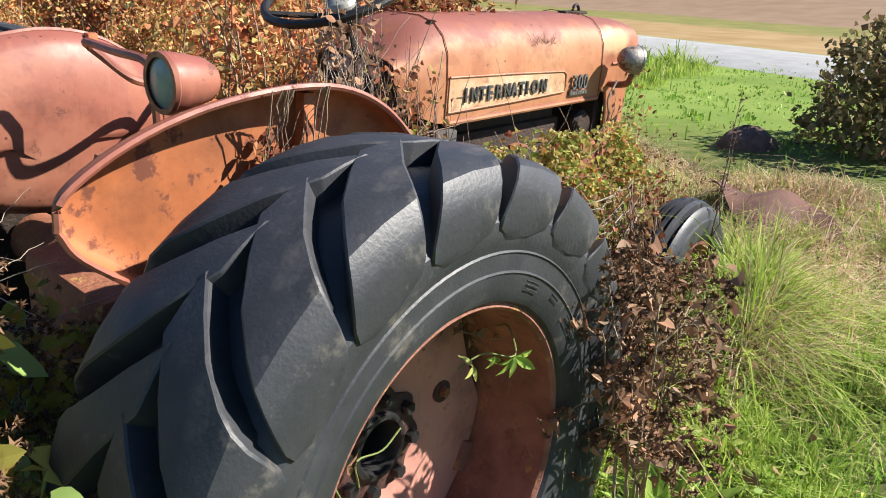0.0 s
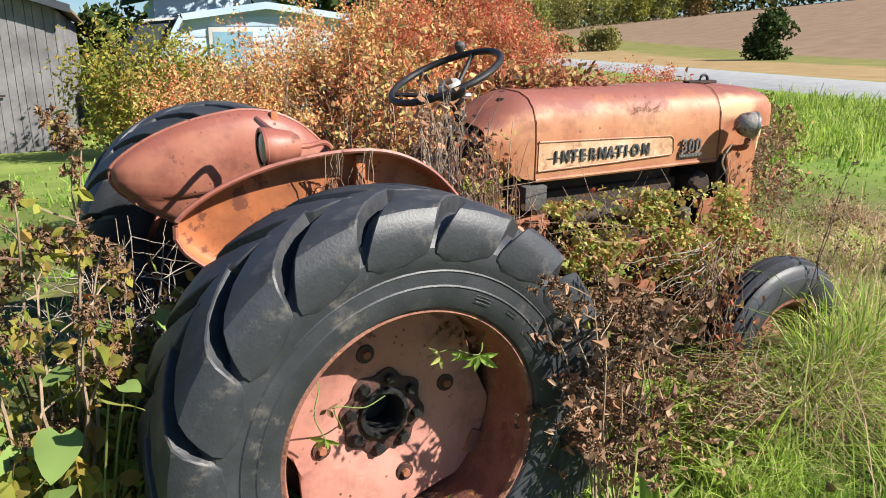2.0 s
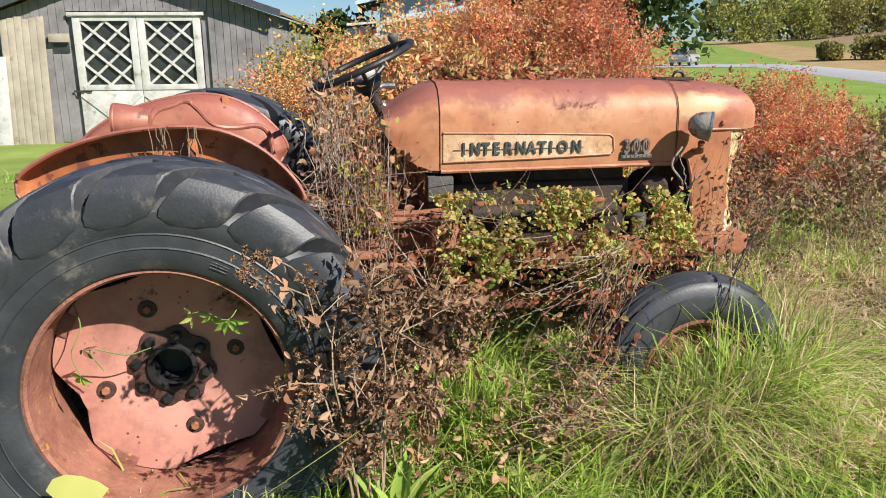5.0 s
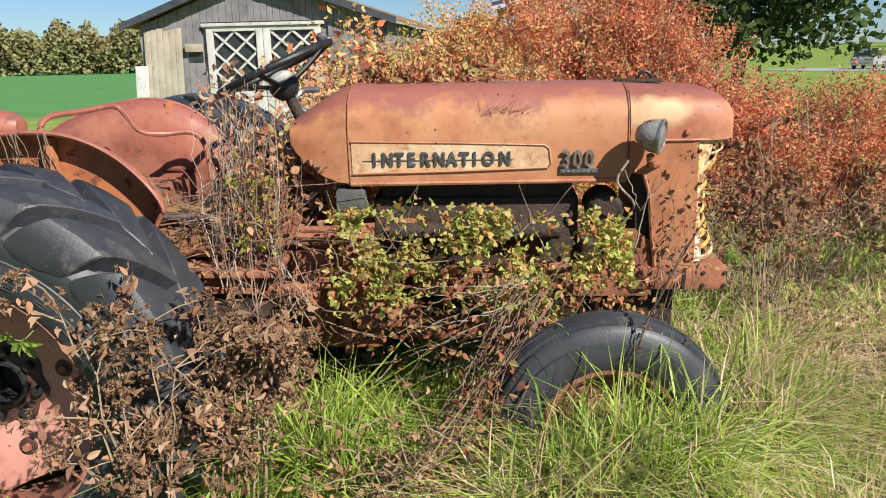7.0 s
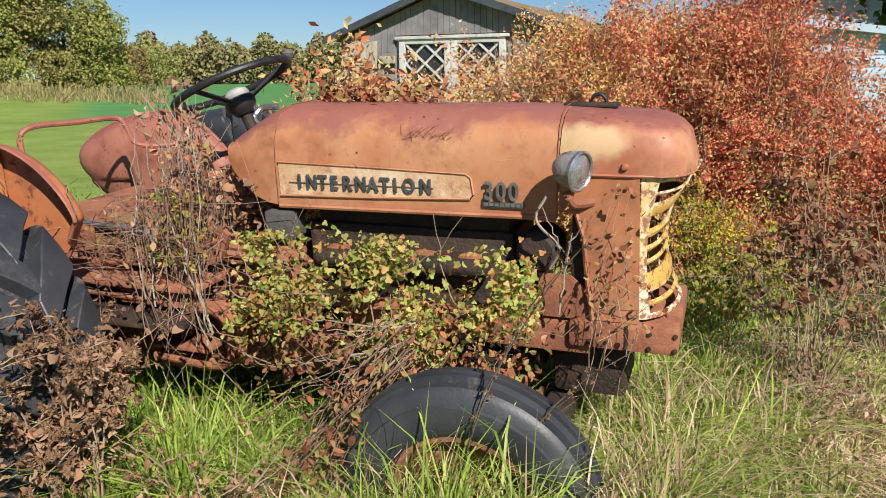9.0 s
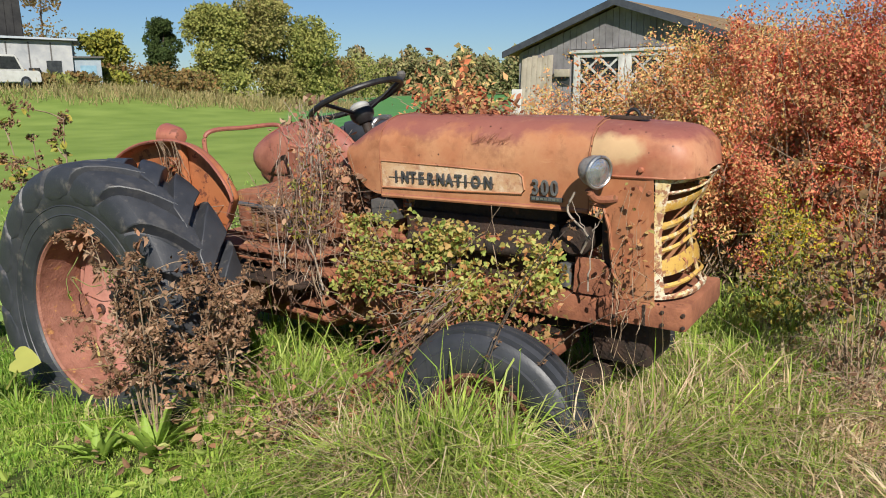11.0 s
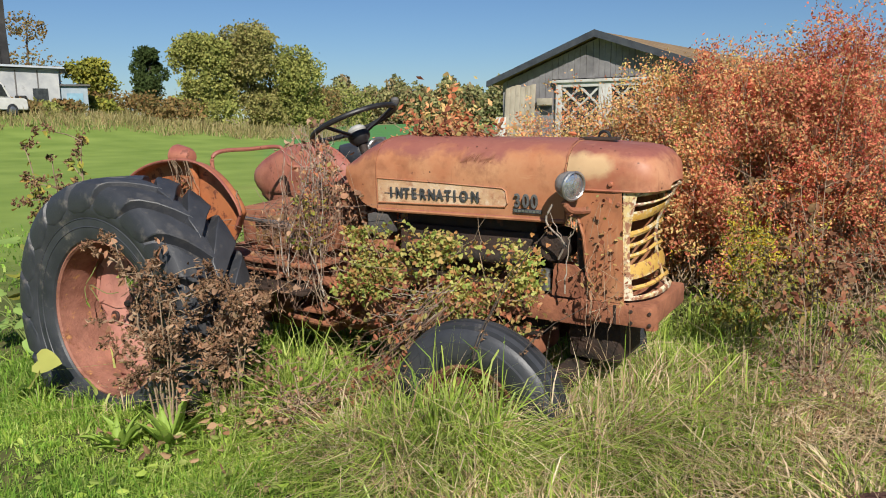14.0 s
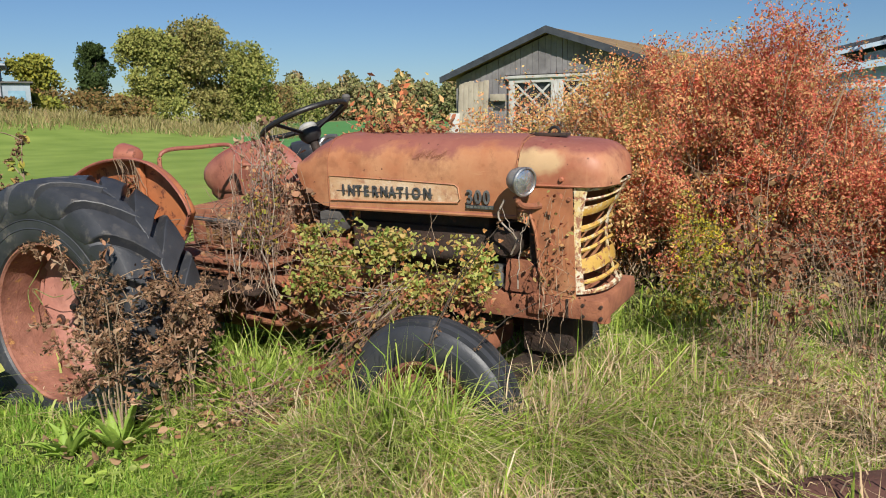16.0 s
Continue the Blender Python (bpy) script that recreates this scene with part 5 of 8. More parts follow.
def thicket(name, label, lumps, n, leaf, material, stems, seed, stem_mat):
    rng = np.random.default_rng(seed)
    b = thing(name, label, "bush")
    lum = np.array(lumps)
    vol = lum[:, 3] * lum[:, 4] * lum[:, 5]
    # sprays: short leafy twigs spread through the lumps, denser towards their skin
    m = max(20, n // 34)
    which = rng.choice(len(lum), m, p=vol / vol.sum())
    d = rng.normal(size=(m, 3))
    d /= np.linalg.norm(d, axis=1, keepdims=True)
    rr = rng.uniform(0.25, 1.0, m) ** 0.5
    ruff = 1 + 0.12 * np.sin(d[:, 0] * 7 + which) * np.cos(d[:, 1] * 6 + 2 * which) + 0.08 * np.sin(d[:, 2] * 11 + d[:, 0] * 9)
    tips = rng.uniform(size=m) < 0.10
    rr = rr * ruff + tips * rng.uniform(0, 0.20, m)
    C = lum[which, :3] + d * lum[which, 3:] * rr[:, None]
    gap = np.sin(6.1 * C[:, 0] + 2.3 * C[:, 2]) * np.cos(5.3 * C[:, 1] - 3.1 * C[:, 2]) + 0.7 * np.sin(13 * C[:, 2] + 7 * C[:, 0]) * np.cos(11 * C[:, 0] - 4 * C[:, 1])
    keep = (gap > -0.45 + rng.normal(0, 0.25, m)) & (rng.uniform(size=m) < np.clip(0.18 + 1.1 * (C[:, 2] - 0.3) / (0.55 * lum[:, 2].max() + 0.1), 0.15, 1))
    C, d = C[keep], d[keep]
    m = len(C)
    axis = d + rng.normal(size=(m, 3)) * 0.5 + np.array([0, 0, 0.35])
    axis /= np.linalg.norm(axis, axis=1, keepdims=True)
    pick = rng.integers(0, m, n)
    span = leaf * 6.0
    P = C[pick] + axis[pick] * (rng.uniform(-1, 1, n) * span)[:, None] + rng.normal(size=(n, 3)) * leaf * 1.1
    P = P[P[:, 2] > 0.03 + ground_z(P[:, 0], P[:, 1])]
    D = rng.normal(size=P.shape) + np.array([0.1, -0.1, 0.1])
    V, F = leaf_arrays(rng, P, D, leaf, simple=True)
    bulk("foliage", V, F, material, b, "", "stuff")
    k = stems
    which = rng.choice(len(lum), k)
    c = lum[which]
    e = rng.normal(size=(k, 3))
    e[:, 2] = np.abs(e[:, 2])
    e /= np.linalg.norm(e, axis=1, keepdims=True)
    end = c[:, :3] + e * c[:, 3:] * rng.uniform(0.8, 1.08, k)[:, None]
    root = np.stack([c[:, 0] + rng.uniform(-0.6, 0.6, k) * c[:, 3], c[:, 1] + rng.uniform(-0.6, 0.6, k) * c[:, 4], np.zeros(k)], 1)
    root[:, 2] = ground_z(root[:, 0], root[:, 1]) - 0.02
    t = np.linspace(0, 1, 7)[None, :, None]
    mid = (root + end) / 2 + rng.normal(size=(k, 3)) * 0.15 + np.array([0, 0, 0.2])
    line = (1 - t) ** 2 * root[:, None] + 2 * t * (1 - t) * mid[:, None] + t ** 2 * end[:, None]
    V, F = stem_arrays(rng, line, rng.uniform(0.003, 0.008, k))
    bulk("stem_tangle", V, F, stem_mat, b, "", "stuff")
    return b


thicket("autumn_thicket", "dense thicket of orange autumn leaves behind the hood", LUMPS[:3] + LUMPS[5:], 142000, 0.0240, RED_LEAF, 600, 11, TWIG)
thicket("red_thicket", "tall thicket of pinkish red autumn leaves", LUMPS[2:5], 132000, 0.0230, DEEP_RED, 500, 15, TWIG)
thicket("red_bush", "low sprawling bush with dark red autumn leaves", LOBE, 74000, 0.0240, DEEP_RED, 500, 12, TWIG)
thicket("yellow_green_shrub", "yellow-green leafy shrub beside the barn", SHRUB, 17000, 0.072, SHRUB_LEAF, 250, 13, TWIG)
thicket("hood_side_vine", "orange vine leaves climbing beside the hood", SPRAY, 5200, 0.036, RED_LEAF, 120, 14, TWIG)

# ---- grass: tall and tangled round the tractor, mown beyond ----
GRASS = palette_mat("green_grass", [(0.09, 0.16, 0.02), (0.31, 0.45, 0.06), (0.50, 0.59, 0.125), (0.20, 0.33, 0.038), (0.54, 0.57, 0.19), (0.14, 0.25, 0.027), (0.42, 0.53, 0.09)], 0.5, 0.42, 0.25, 0.25)
LAWN_BLADE = palette_mat("lawn_blades", [(0.07, 0.15, 0.02), (0.18, 0.34, 0.04), (0.30, 0.47, 0.07), (0.12, 0.25, 0.03), (0.42, 0.50, 0.14), (0.22, 0.38, 0.05)], 0.5, 0.38, 0.25, 0.2)
STRAW = palette_mat("straw_grass", [(0.48, 0.34, 0.19), (0.68, 0.52, 0.35), (0.33, 0.20, 0.115), (0.56, 0.43, 0.24), (0.72, 0.58, 0.41), (0.42, 0.34, 0.15)], 0.8, 0.25, 0.1)


def grass_field():
    rng = np.random.default_rng(21)

    def grow(name, n, box4, dens, h0, h1, w, material, label, droop=0.8, lean=(0.0, 0.0, 0.0), short=False):
        x0, x1, y0, y1 = box4
        # two blades in three stand in tufts and lean out of them
        k = max(4, n // 26)
        tx, ty, grown = rng.uniform(x0, x1, k), rng.uniform(y0, y1, k), rng.uniform(0.55, 1.45, k)
        pick, loose = rng.integers(0, k, n), rng.uniform(size=n) < 0.34
        off = rng.normal(size=(n, 2)) * (6.0 * w)
        x = np.where(loose, rng.uniform(x0, x1, n), tx[pick] + off[:, 0])
        y = np.where(loose, rng.uniform(y0, y1, n), ty[pick] + off[:, 1])
        size = np.where(loose, 0.8, grown[pick])
        out = np.where(loose[:, None], 0.0, off / (6.0 * w))
        keep = (rng.uniform(size=n) < dens(x, y)) & (x > x0) & (x < x1) & (y > y0) & (y < y1)
        x, y, size, out = x[keep], y[keep], size[keep], out[keep]
        # hummocks and hollows a hand or two across
        hump = np.sin(14 * x + 2.6 * np.sin(9 * y)) * np.cos(13 * y + 2.4 * np.sin(11 * x)) + 0.6 * np.sin(6.3 * x - 5.1 * y + 1.5 * np.sin(4 * y))
        keep = rng.uniform(size=len(x)) < np.clip(0.62 + 0.75 * hump, 0.14, 1)
        x, y, size, out = x[keep], y[keep], size[keep] * (0.78 + 0.34 * np.clip(hump[keep], -0.6, 1.2)), out[keep]
        P = np.stack([x, y, ground_z(x, y) - 0.01], 1)
        clump = 0.5 + 0.5 * np.sin(3.1 * x + 1.3 * np.sin(2.3 * y)) * np.cos(2.7 * y + 1.1 * np.sin(1.9 * x))
        h = (h0 + (h1 - h0) * rng.beta(2, 3, len(x))) * (0.5 + 0.6 * clump * rng.uniform(0.5, 1.5, len(x))) * size
        h = h * np.where(y < -0.78, np.clip(1.0 + 1.8 * (y + 0.78), 0.42, 1.0), 1.0) if h1 > 0.2 else h
        V, F = blade_arrays(rng, P, h, np.array(lean), w, droop, short, out)
        ob = bulk(name, V, F, material, None, label, "stuff")
        tagged(ob, category="grass")

    def rim(x, y):
        """Near the tractor and the thicket nobody mows."""
        a = np.clip(1.6 - np.hypot((x - 1.1) / 2.2, (y + 0.10) / 0.95), 0, 1)
        b = np.clip(1 - np.abs(y - 1.9) / 1.1, 0, 1) * np.clip((x + 1) / 0.8, 0, 1)
        c = np.clip((x - 1.5) / 1.0, 0, 1) * np.clip((y + 2.2) / 0.8, 0, 1)
        return np.clip(a + b + c, 0, 1)

    def bare(x, y):
        return np.where((np.abs(x - 0.9) < 0.9) & (np.abs(y - 0.2) < 0.35), 0.25, 1.0)

    def near(x, y):
        """One close by, fading unevenly to nothing over a metre and a half."""
        d = np.minimum(np.minimum(x + 1.6, 4.6 - x), np.minimum(y + 3.2, 0.6 - y))
        return np.clip(d / 1.5 + 0.25 * np.sin(2.3 * x + 1.7 * np.sin(1.9 * y)), 0, 1)

    def edge(x, y, box4, soft):
        d = np.minimum(np.minimum(x - box4[0], box4[1] - x), np.minimum(y - box4[2], box4[3] - y))
        return np.clip(d / soft + 0.3 * np.sin(3.1 * x + 2.0 * np.sin(2.3 * y)), 0, 1)

    def dry(x, y):
        """The lawn side stays green; the dead grass lies before the nose."""
        return np.where(y < -0.45, np.clip((x - 2.05) / 0.4, 0.04, 1), 1.0)

    straw_box = (1.0, 4.8, -2.5, 1.9)
    dry_box = (0.6, 4.8, -2.4, 1.9)
    grow("tall_grass", 190000, (0.6, 4.0, -1.9, 1.7), lambda x, y: rim(x, y) * bare(x, y) * (0.85 - 0.70 * np.clip((x - 2.2) / 0.5, 0, 1) * np.clip(0.75 + 0.8 * np.sin(3.4 * x + 1.1) * np.cos(4.1 * y), 0.2, 1)), 0.10, 0.27, 0.0056, GRASS, "tall tangled green grass round the tractor", 1.6)
    grow("tall_grass", 50000, (-1.6, 6.0, -2.2, 4.0), lambda x, y: np.where((x > 0.6) & (x < 4.0) & (y > -1.9) & (y < 1.7), 0, rim(x, y) * 0.6) * np.where((x > 4.4) & (y < 2.4), 0.06, 1.0) * edge(x, y, (-1.6, 6.0, -2.2, 4.0), 1.0), 0.10, 0.30, 0.009, GRASS, "tall green grass farther from the tractor", 1.3)
    grow("dry_grass", 95000, dry_box, lambda x, y: dry(x, y) * edge(x, y, dry_box, 1.0) * rim(x, y) * bare(x, y) * (0.22 + 0.75 * np.clip((x - 1.7) / 0.7, 0, 1) * np.clip((y + 2.2) / 0.9, 0, 1)), 0.10, 0.30, 0.0054, STRAW, "dead straw-coloured grass lodged among the green", 1.7)
    grow("straw_thatch", 130000, straw_box, lambda x, y: dry(x, y) * edge(x, y, straw_box, 1.2) * np.clip((x - 1.2) / 1.0, 0.1, 1) * 0.75, 0.10, 0.24, 0.0055, STRAW, "flattened bleached straw lying on the ground", 2.3, short=True)
    grow("lawn_grass", 500000, (-1.6, 4.6, -3.2, 0.6), lambda x, y: (1 - 0.6 * rim(x, y)) * near(x, y) * (1 - 0.90 * np.clip((x - 2.2) / 0.4, 0, 1) * np.clip((y + 1.7) / 0.5, 0, 1)), 0.05, 0.15, 0.0042, LAWN_BLADE, "short mown lawn grass", 1.1, short=True)
    grow("lawn_grass", 95000, (-7.0, 8.0, -6.0, 11.0), lambda x, y: (1 - near(x, y)) * (1 - 0.85 * rim(x, y)) * np.clip(1.15 - np.hypot(x - 1, y + 1) / 9.0, 0, 1), 0.045, 0.15, 0.015, LAWN_BLADE, "short mown lawn grass", 0.9, short=True)
    grow("lawn_grass", 34000, (5.0, 19.0, -7.0, 15.0), lambda x, y: np.clip((x - 5.0) / 2.5, 0, 1) * np.clip((19.5 - x) / 4, 0, 1) * np.where(0.95 * x - 0.30 * y < 17.6, 1, 0), 0.05, 0.13, 0.022, LAWN_BLADE, "rougher lawn grass towards the road", 0.9, short=True)
    grow("wheel_grass", 8000, (1.20, 2.50, -1.05, -0.55), lambda x, y: np.clip(1.3 - np.abs(x - 1.85) / 0.55, 0, 1) * np.clip((1.05 + y) / 0.2, 0, 1), 0.12, 0.28, 0.0054, GRASS, "long green grass growing up before the front wheel", 2.1)
    grow("wheel_grass", 5000, (1.50, 2.20, -0.78, -0.55), lambda x, y: np.ones_like(x), 0.20, 0.42, 0.0050, GRASS, "long green grass standing against the front wheel", 1.7)
    grow("wheel_grass", 2600, (2.10, 2.36, -0.70, -0.25), lambda x, y: np.ones_like(x), 0.16, 0.36, 0.0048, GRASS, "long green grass standing against the front wheel", 1.5)
    grow("wheel_straw", 7600, (1.45, 2.45, -0.90, -0.52), lambda x, y: np.ones_like(x), 0.15, 0.36, 0.0037, STRAW, "dry straw standing against the front wheel", 1.9)
    grow("wheel_grass", 7000, (1.85, 2.6, -0.3, 1.1), lambda x, y: np.clip((x - 1.85) / 0.2, 0, 1) * 0.6, 0.12, 0.28, 0.0047, GRASS, "long green grass under the front bolster", 1.3)
    grow("wheel_straw", 1500, (2.02, 2.32, -0.45, -0.12), lambda x, y: np.ones_like(x), 0.26, 0.50, 0.0040, STRAW, "tall dry straw beside the front wheel", 1.3)
    grow("wheel_grass", 1100, (2.02, 2.32, -0.45, -0.12), lambda x, y: np.ones_like(x), 0.22, 0.46, 0.0049, GRASS, "tall green grass beside the front wheel", 1.3)
    grow("under_grass", 4500, (0.95, 1.75, -1.05, -0.15), lambda x, y: np.ones_like(x) * 0.8, 0.10, 0.26, 0.0054, GRASS, "fresh green grass growing under the engine", 1.5)
    grow("under_grass", 3200, (0.92, 1.44, -0.76, -0.34), lambda x, y: np.clip(1.25 - np.abs(x - 1.18) / 0.28, 0, 1), 0.18, 0.40, 0.0056, GRASS, "tall sunlit grass between the burdock and the front wheel", 1.5)
    grow("wheel_grass", 22000, (-0.7, 1.3, -1.4, -1.06), lambda x, y: np.clip((1.4 + y) / 0.2, 0, 1) * 0.7, 0.12, 0.30, 0.0043, GRASS, "long grass growing up before the rear wheel", 1.4)
    grow("wheel_grass", 7500, (0.45, 1.35, -1.18, -0.86), lambda x, y: np.ones_like(x), 0.14, 0.32, 0.0049, GRASS, "long grass round the dead burdock", 1.6)
    grow("wheel_straw", 12000, (0.0, 2.6, -1.25, -0.55), lambda x, y: np.clip(1.1 - np.abs(x - 1.85) / 0.8, 0.12, 1) * 0.8, 0.12, 0.30, 0.0036, STRAW, "dry straw tangled before the wheels", 1.7)
    grow("rank_grass", 48000, (4.4, 16.0, 2.8, 13.0), lambda x, y: np.clip((y - 2.1 - 0.24 * x) / 0.4 + 0.5 * np.sin(2.1 * x + y), 0, 1) * np.where(0.95 * x - 0.30 * y < 12.0, 1, 0), 0.22, 0.58, 0.018, GRASS, "rank unmown grass between the lawn and the road", 0.8, short=True)
    # low broad-leaved weeds and fallen leaves among the blades
    for name, n, box4, z0, z1, size, material, label in (
        ("low_weeds", 900, (0.2, 2.6, -2.2, -0.7), 0.03, 0.12, 0.034, GRASS, "low broad-leaved green weeds in the grass"),
        ("leaf_litter", 2400, (0.3, 2.4, -1.15, 0.5), 0.01, 0.09, 0.045, GROUND_LITTER, "fallen brown leaves and dead stems on the ground"),
    ):
        x, y = rng.uniform(box4[0], box4[1], n), rng.uniform(box4[2], box4[3], n)
        keep = rng.uniform(size=n) < edge(x, y, box4, 0.6) * (0.25 + 0.75 * (np.sin(5.3 * x + 3 * np.sin(3.1 * y)) * np.cos(4.7 * y + 1.0) > 0.1))
        x, y = x[keep], y[keep]
        P = np.stack([x, y, ground_z(x, y) + rng.uniform(z0, z1, len(x))], 1)
        V, F = leaf_arrays(rng, P, rng.normal(size=P.shape) * np.array([1, 1, 0.35]), size, 0.5, 0.4)
        tagged(bulk(name, V, F, material, None, label, "stuff"), category="weeds" if name == "low_weeds" else "leaves")


GROUND_LITTER = palette_mat("brown_leaf_litter", [(0.20, 0.11, 0.06), (0.32, 0.20, 0.11), (0.14, 0.08, 0.05), (0.40, 0.28, 0.15)], 0.85, 0.1)
grass_field()

# ---- weeds and vines on and round the tractor ----
def curve_lines(rng, roots, ends, sag, m=8, wob=0.007):
    t = np.linspace(0, 1, m)[None, :, None]
    mid = (roots + ends) / 2 + sag
    L = (1 - t) ** 2 * roots[:, None] + 2 * t * (1 - t) * mid[:, None] + t ** 2 * ends[:, None]
    return L + rng.normal(size=L.shape) * wob * np.sin(np.pi * t)


def burr_arrays(rng, P, r, spikes=12):
    """Bristly seed heads: tufts of thin spikes round a point."""
    n = len(P)
    d = rng.normal(size=(n, spikes, 3))
    d /= np.linalg.norm(d, axis=2, keepdims=True)
    s = np.cross(d, rng.normal(size=(n, spikes, 3)))
    s /= np.linalg.norm(s, axis=2, keepdims=True) + 1e-9
    rr = (r * rng.uniform(0.75, 1.35, (n, spikes)))[:, :, None]
    c = P[:, None]
    V = np.stack([c - 0.30 * r * s, c + 0.30 * r * s, c + d * rr], 2)
    return V.reshape(-1, 3), np.arange(n * spikes * 3).reshape(-1, 3)


def lobed_arrays(rng, P, D, size):
    """Rounded three-lobed vine leaves."""
    n = len(P)
    D = D / np.linalg.norm(D, axis=1, keepdims=True)
    S = np.cross(D, rng.normal(size=(n, 3)))
    S /= np.linalg.norm(S, axis=1, keepdims=True) + 1e-9
    U = np.cross(S, D)
    s = (size * rng.uniform(0.55, 1.4, n))[:, None]
    k = rng.uniform(-0.1, 0.25, n)[:, None]
    pts = ((0.0, 0.0, 0.0), (0.36, -0.02, 0.7), (0.52, 0.26, 1.0), (0.32, 0.46, 0.4), (0.26, 0.78, 0.6), (0.0, 1.0, 0.8), (-0.26, 0.78, 0.6), (-0.32, 0.46, 0.4), (-0.52, 0.26, 1.0), (-0.36, -0.02, 0.7), (0.0, 0.40, -0.3))
    V = np.stack([P + s * (x * S + y * D + z * k * U) for x, y, z in pts], 1)
    base = (np.arange(n) * 11)[:, None]
    F = np.concatenate([base + [10, i, (i + 1) % 10] for i in range(10)])
    return V.reshape(-1, 3), F


def dead_weed(name, label, centre, spread, height, stems, leaves, burrs, seed, lean=(0, 0, 0), leaf=0.034, leaf_mat=None, stem_mat=None, r=0.004, low=0.35, head=0.0115):
    rng = np.random.default_rng(seed)
    foot = lie(*centre)
    w = thing(name, label, "weed", (*centre, foot))
    height = height - 0.9 * foot
    a = rng.uniform(0, 2 * np.pi, stems)
    q = np.sqrt(rng.uniform(0, 1, stems))
    root = np.stack([0.25 * spread[0] * q * np.cos(a), 0.25 * spread[1] * q * np.sin(a), np.zeros(stems)], 1)
    end = np.stack([spread[0] * q * np.cos(a), spread[1] * q * np.sin(a), height * rng.uniform(low, 1.0, stems) * (1 - 0.35 * q)], 1) + np.array(lean) * rng.uniform(0.3, 1, (stems, 1))
    L = curve_lines(rng, root, end, np.array([0, 0, 0.18 * height]), 9, 0.008)
    # side twigs
    k = stems * 5
    pick, at = rng.integers(0, stems, k), rng.integers(3, 9, k)
    b0 = L[pick, at]
    b1 = b0 + rng.normal(size=(k, 3)) * np.array([0.10, 0.10, 0.06]) + np.array([0, 0, 0.03])
    L2 = curve_lines(rng, b0, b1, rng.normal(size=(k, 3)) * 0.012 + np.array([0, 0, 0.012]), 9, 0.002)
    V1, F1 = stem_arrays(rng, L, np.full(stems, r))
    V2, F2 = stem_arrays(rng, L2, np.full(k, r * 0.55))
    bulk("stem_tangle", np.concatenate([V1, V2]), np.concatenate([F1, F2 + len(V1)]), stem_mat or TWIG, w, "", "stuff")
    allp = np.concatenate([L[:, 3:].reshape(-1, 3), L2[:, 2:].reshape(-1, 3), L2[:, 5:].reshape(-1, 3)])
    if leaves:
        P = allp[rng.integers(0, len(allp), leaves)] + rng.normal(size=(leaves, 3)) * 0.014
        D = rng.normal(size=P.shape) + np.array([0, 0, -0.6])
        V, F = leaf_arrays(rng, P, D, leaf, 0.45 if leaf_mat is None else 0.6, 1.1 if leaf_mat is None else 0.6)
        bulk("foliage", V, F, leaf_mat or BROWN_LEAF, w, "", "stuff")
    if burrs:
        tips = np.concatenate([L2[:, -1], L2[:, -3], L[:, -1]])
        P = tips[rng.integers(0, len(tips), burrs)] + rng.normal(size=(burrs, 3)) * 0.014
        V, F = burr_arrays(rng, P, head)
        bulk("burr_head", V, F, BURR, w, "", "stuff")
    return w


BURR = palette_mat("dry_seed_heads", [(0.12, 0.065, 0.036), (0.23, 0.135, 0.075), (0.16, 0.085, 0.046), (0.34, 0.22, 0.125)], 0.9, 0.05)
RED_DEAD_LEAF = palette_mat("russet_weed_leaves", [(0.24, 0.08, 0.05), (0.34, 0.15, 0.08), (0.18, 0.09, 0.05), (0.30, 0.22, 0.09)], 0.8, 0.2)
OLIVE_LEAF = palette_mat("olive_weed_leaves", [(0.17, 0.18, 0.055), (0.30, 0.27, 0.09), (0.38, 0.24, 0.11), (0.22, 0.25, 0.07), (0.34, 0.16, 0.09), (0.46, 0.38, 0.17)], 0.8, 0.25)
BIG_LEAF = palette_mat("broad_weed_leaves", [(0.14, 0.25, 0.055), (0.22, 0.34, 0.08), (0.30, 0.40, 0.12), (0.44, 0.40, 0.09), (0.18, 0.28, 0.075)], 0.6, 0.3)
GOLDENROD = palette_mat("goldenrod_flower", [(0.62, 0.42, 0.02), (0.45, 0.42, 0.05), (0.68, 0.50, 0.05), (0.28, 0.34, 0.06)], 0.7, 0.3)
YELLOW_LEAF = palette_mat("yellow_weed_leaves", [(0.46, 0.42, 0.11), (0.40, 0.43, 0.11), (0.50, 0.44, 0.16)], 0.6, 0.35)
RUSSET_LEAF = palette_mat("russet_leaf", [(0.45, 0.11, 0.03), (0.40, 0.14, 0.05)], 0.6, 0.3)

dead_weed("brown_burdock", "dead brown burdock with dry leaves and burrs", (0.84, -0.72), (0.27, 0.13), 1.12, 16, 900, 1000, 31, (-0.08, -0.06, 0), 0.029, None, None, 0.004, 0.55)
dead_weed("brown_burdock", "dead brown burdock leaning against the rear tyre", (0.72, -0.92), (0.20, 0.09), 1.16, 9, 480, 750, 32, (-0.10, -0.04, 0.02), 0.029, None, None, 0.004, 0.55)
dead_weed("brown_burdock", "dead brown burdock branches sprawling towards the front wheel", (1.18, -0.70), (0.30, 0.14), 0.68, 7, 120, 110, 84, (0.18, 0.0, 0.0), 0.024, None, None, 0.004, 0.45)
dead_weed("tall_burdock", "tall burdock stalk with brown burrs behind the tyre", (-0.62, -0.56), (0.24, 0.20), 1.72, 8, 260, 700, 34, (-0.05, 0.0, 0.05), 0.038, SHRUB_LEAF, TWIG, 0.006, 0.72, 0.0135)
